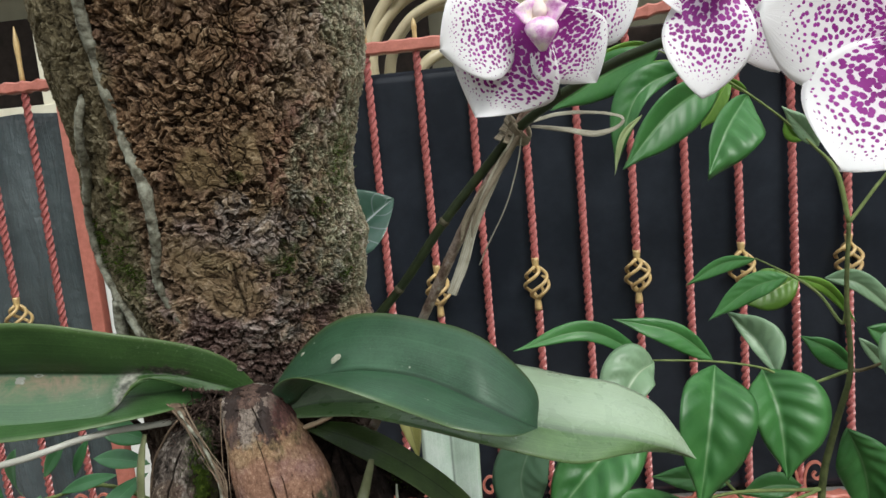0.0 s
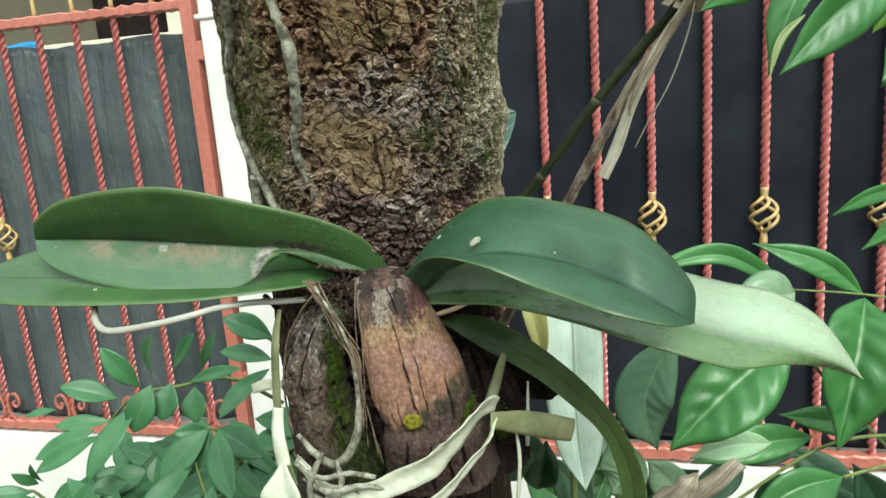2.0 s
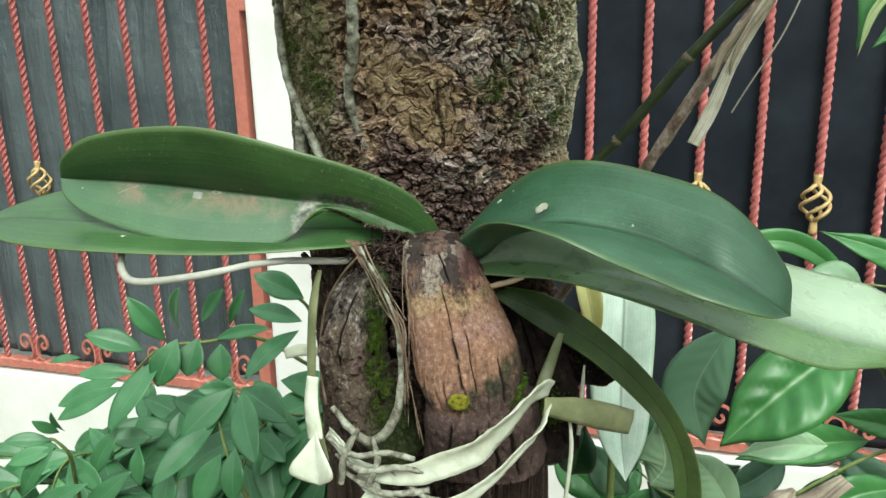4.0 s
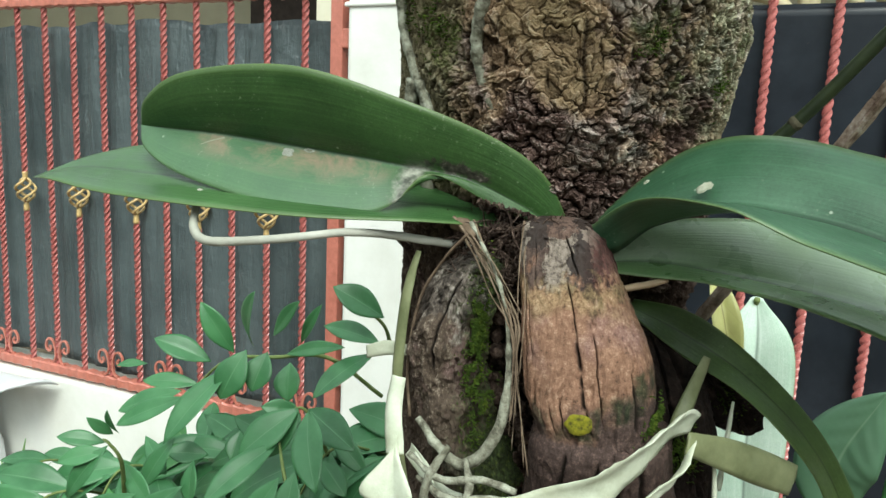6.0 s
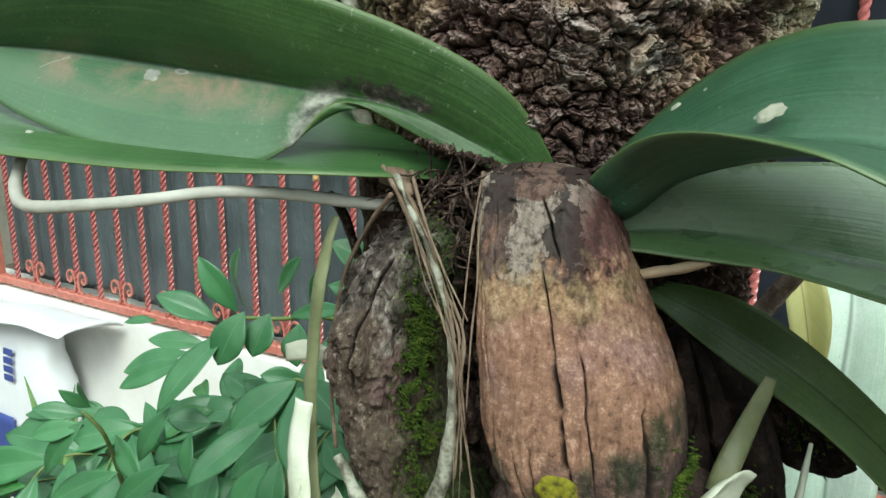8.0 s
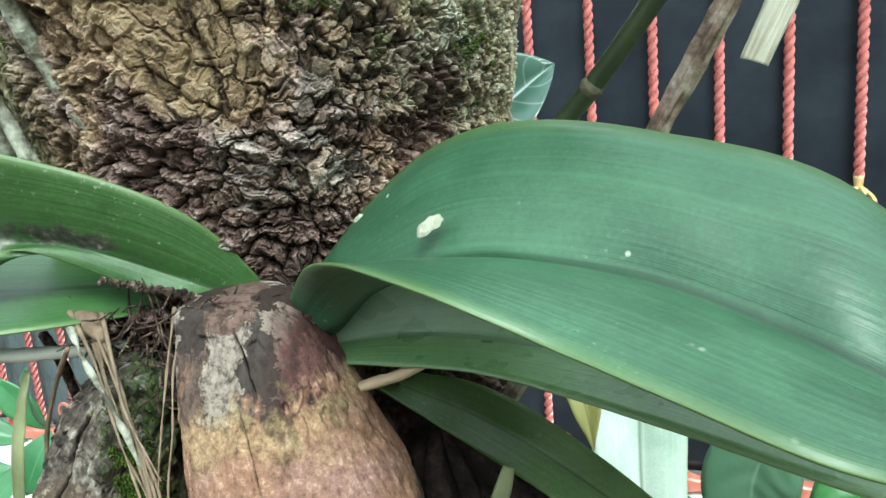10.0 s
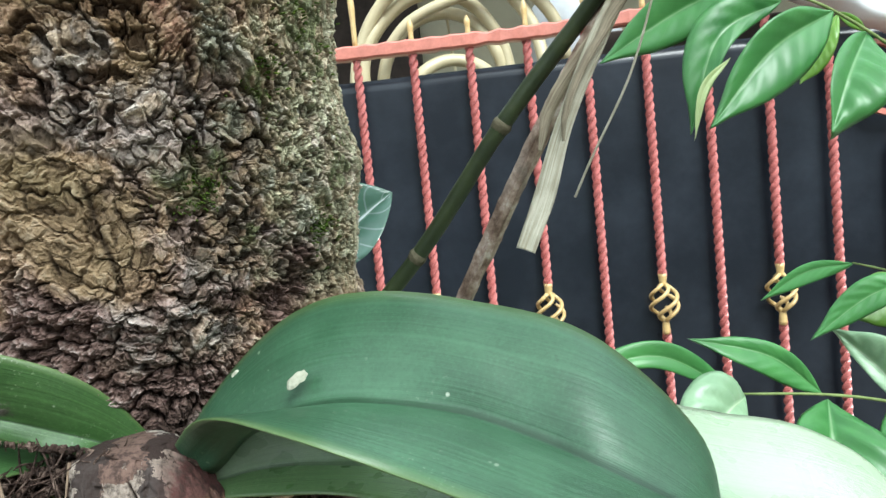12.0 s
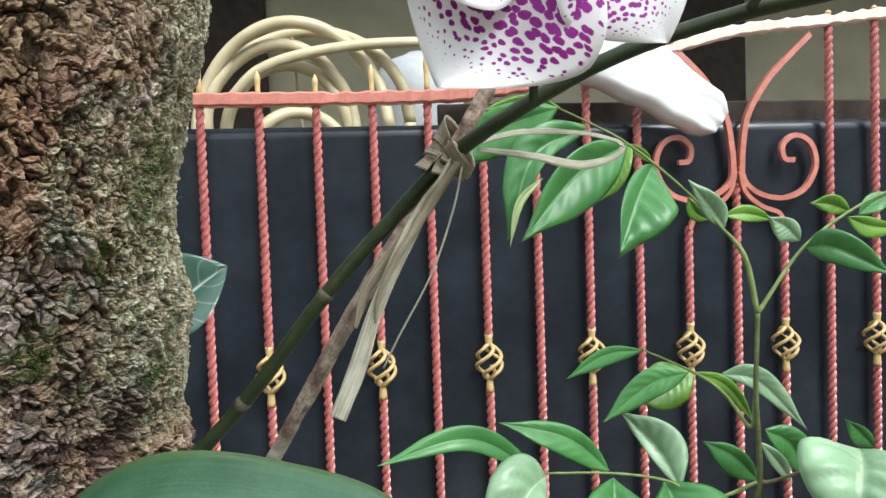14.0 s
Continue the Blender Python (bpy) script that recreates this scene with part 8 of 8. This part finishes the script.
leaflet((-0.3875, 0.7200, 0.9122), (-0.3206, 0.7000, 0.9092), 0.0210)
leaflet((-0.4279, 0.7200, 0.8773), (-0.3583, 0.7000, 0.9011), 0.0156)
leaflet((-0.5675, 0.7400, 0.8113), (-0.6381, 0.7200, 0.7843), 0.0259)
leaflet((-0.5474, 0.7200, 0.8138), (-0.6240, 0.7000, 0.7777), 0.0239)
leaflet((-0.4782, 0.7000, 0.8634), (-0.5158, 0.6400, 0.8016), 0.0299)
leaflet((-0.4614, 0.7000, 0.8833), (-0.4794, 0.6800, 0.8362), 0.0327)
leaflet((-0.4494, 0.7200, 0.8770), (-0.4563, 0.7000, 0.8408), 0.0297)
leaflet((-0.4455, 0.7600, 0.8543), (-0.4374, 0.7400, 0.8190), 0.0300)
leaflet((-0.3326, 0.7200, 0.8910), (-0.3685, 0.6600, 0.8619), 0.0247)
leaflet((-0.3165, 0.7000, 0.9333), (-0.3580, 0.6800, 0.9634), 0.0275)
leaflet((-0.4027, 0.7000, 0.8293), (-0.4328, 0.6800, 0.8359), 0.0181)
leaflet((-0.3805, 0.6600, 0.8501), (-0.4219, 0.6200, 0.8143), 0.0307)
leaflet((-0.3901, 0.6400, 0.8237), (-0.4304, 0.5800, 0.7872), 0.0245)
leaflet((-0.3508, 0.6200, 0.8675), (-0.3159, 0.5600, 0.8314), 0.0286)
leaflet((-0.3721, 0.6600, 0.8509), (-0.3086, 0.6200, 0.8394), 0.0291)
leaflet((-0.3804, 0.6600, 0.8460), (-0.4025, 0.6400, 0.8071), 0.0210)
leaflet((-0.3671, 0.6000, 0.8134), (-0.3905, 0.5800, 0.7678), 0.0246)
leaflet((-0.3412, 0.5800, 0.8336), (-0.3388, 0.5600, 0.7905), 0.0237)
leaflet((-0.5063, 0.7000, 0.7644), (-0.5419, 0.6800, 0.7706), 0.0239)
leaflet((-0.5254, 0.5800, 0.8251), (-0.5591, 0.5600, 0.8336), 0.0147)
leaflet((-0.5142, 0.5700, 0.8237), (-0.5512, 0.5500, 0.8162), 0.0166)
leaflet((-0.5139, 0.5700, 0.8288), (-0.5444, 0.5500, 0.7837), 0.0187)
leaflet((-0.5174, 0.5800, 0.8341), (-0.5258, 0.5600, 0.8550), 0.0102)
leaflet((-0.5110, 0.5800, 0.8366), (-0.5064, 0.5600, 0.8640), 0.0090)
leaflet((-0.5409, 0.6200, 0.7849), (-0.4961, 0.6000, 0.7607), 0.0198)
leaflet((-0.4954, 0.5800, 0.7827), (-0.5587, 0.5600, 0.7464), 0.0237)
leaflet((-0.4949, 0.6600, 0.7787), (-0.4874, 0.6400, 0.7427), 0.0214)
leaflet((-0.5673, 0.6800, 0.7830), (-0.5279, 0.6600, 0.7574), 0.0179)
leaflet((-0.4625, 0.6000, 0.7870), (-0.5113, 0.5800, 0.7418), 0.0233)
leaflet((-0.4338, 0.6200, 0.7807), (-0.4368, 0.6000, 0.7423), 0.0238)
leaflet((-0.3572, 0.6600, 0.8031), (-0.3244, 0.6400, 0.7851), 0.0217)
leaflet((-0.4808, 0.7200, 0.7879), (-0.4803, 0.7000, 0.7629), 0.0200)
leaflet((-0.3680, 0.7000, 0.8159), (-0.3220, 0.6800, 0.7869), 0.0207)
leaflet((-0.5157, 0.6600, 0.7980), (-0.5409, 0.6400, 0.7480), 0.0208)
leaflet((-0.6450, 0.7800, 0.8190), (-0.6729, 0.7600, 0.8198), 0.0125)
for k in range(84):
    ax = rnd.uniform(-0.82, -0.26)
    az = 0.34 + (0.36 + 0.30 * (ax + 0.58)) * rnd.random() ** 0.7
    a = (ax, rnd.uniform(0.74, 0.88), az)
    turn = rnd.uniform(-1.2, 0.9)
    reach = rnd.uniform(0.11, 0.19)
    b = (ax + 0.5 * reach * math.sin(turn), a[1] - 0.5 * reach * math.cos(turn), az + 0.03)
    c = (ax + reach * math.sin(turn), a[1] - 0.8 * reach * math.cos(turn), az - rnd.uniform(0.02, 0.09))
    FRONDS.append((a, b, c, rnd.choice((4, 5, 5, 6)), rnd.uniform(0.070, 0.098), rnd.uniform(0.3, 0.7)))
for k, (a, b, c, pairs, size, hang) in enumerate(FRONDS):
    line = spline([a, b, c], 40)
    tube("rachis", [a, b, c], [0.0018, 0.0014, 0.0009], TWIG_GREEN, ferny, sides=6, n=24)
    tube("twig", [(-0.46 + 0.02 * rnd.uniform(-1, 1), 0.82, 0.30), ((-0.46 + a[0]) / 2, (0.83 + a[1]) / 2, (0.45 + a[2]) / 2 + 0.06), a], [0.005, 0.0035, 0.0018], TWIG, ferny, sides=7, n=24)
    for i in range(2 * pairs + 1):
        s = min(1.0, (i + 0.8) / (2 * pairs) + rnd.uniform(-0.05, 0.05))
        at = int(s * 38)
        q = line[at]
        d = line[min(39, at + 3)] - line[max(0, at - 2)]
        d /= np.linalg.norm(d)
        sd = np.cross(d, (0.0, -0.55, 0.85))
        sd /= np.linalg.norm(sd)
        sign = 0 if i == 2 * pairs else (-1 if i % 2 else 1)
        way = sd * sign * rnd.uniform(0.7, 1.0) + d * rnd.uniform(0.35, 0.8) + np.array([rnd.uniform(-0.15, 0.15), rnd.uniform(-0.35, 0.1), rnd.uniform(-0.15, 0.15) - hang * rnd.uniform(0.5, 1.2)])
        way /= np.linalg.norm(way)
        length = size * rnd.uniform(0.84, 1.30)
        face = np.array([0, -0.62, 0.78]) + np.array([rnd.uniform(-0.5, 0.5), rnd.uniform(-0.35, 0.35), rnd.uniform(-0.4, 0.3)])
        plain_leaf("leaflet", q + way * 0.003, q + way * length, length * rnd.uniform(0.35, 0.45) * (0.92 if hang > 0.3 else 1.05), face, FERNY if rnd.random() < 0.9 else SHRUB, ferny, fold=rnd.uniform(0.1, 0.35), droop=rnd.uniform(0.02, 0.10), shape=0.54, blunt=True, ns=12, nv=4, thick=0.0004, seed=i + k, curl=rnd.uniform(0, 0.18))

# aloe in a red pot on a plain plinth
TERRA = rough_material("red_pot", [(0.3, (0.30, 0.06, 0.035)), (0.7, (0.42, 0.11, 0.06))], 30, 0.2, 0.5, 0.4)
ALOE = rough_material("aloe_green", [(0.3, (0.13, 0.26, 0.08)), (0.6, (0.22, 0.37, 0.13)), (0.8, (0.32, 0.44, 0.22))], 60, 0.2, 0.4, 0.45)
PLINTH_TOP = 0.02
bm = bmesh.new()
box(bm, (-1.28, 1.12, (GROUND - 0.03 + PLINTH_TOP) / 2), (0.34, 0.30, PLINTH_TOP - GROUND + 0.03), 0.008)
plinth = part("plinth", bm, plaster.m, None)
tagged(plinth, "plain white plinth under the potted aloe", "plinth")
aloe = thing("potted_aloe", (-1.28, 1.12, PLINTH_TOP), "spiky green aloe in a red pot", "potted plant")
prof = [(0.055, 0.0), (0.075, 0.09), (0.088, 0.175), (0.098, 0.178), (0.098, 0.205), (0.086, 0.205), (0.084, 0.185), (0.0, 0.182)]
vs, fs = [], []
for r, z in prof:
    vs += [(r * math.cos(2 * math.pi * j / 32), r * math.sin(2 * math.pi * j / 32), z) for j in range(32)]
for i in range(len(prof) - 1):
    for j in range(32):
        a, b = i * 32 + j, i * 32 + (j + 1) % 32
        fs.append((a, b, b + 32, a + 32))
fs.append(tuple(range(31, -1, -1)))
obj("pot", mesh_of("pot", vs, fs), TERRA, aloe)
for k, (tx, ty, tz, w) in enumerate(((-0.045, -0.02, 0.47, 0.030), (0.055, 0.01, 0.46, 0.032), (-0.16, -0.05, 0.31, 0.026), (0.01, 0.05, 0.40, 0.030), (0.12, -0.06, 0.33, 0.026), (-0.09, 0.08, 0.36, 0.028), (0.02, -0.12, 0.30, 0.026))):
    v, f, uv = tube_data([(tx * 0.15, ty * 0.15, 0.17), (tx * 0.45, ty * 0.45, 0.17 + (tz - 0.17) * 0.5), (tx, ty, tz)], [w * 0.55, w * 0.42, 0.001], sides=8, n=18, squash=0.45)
    obj("aloe_leaf", mesh_of("aloe_leaf", v, f, uv), ALOE, aloe)
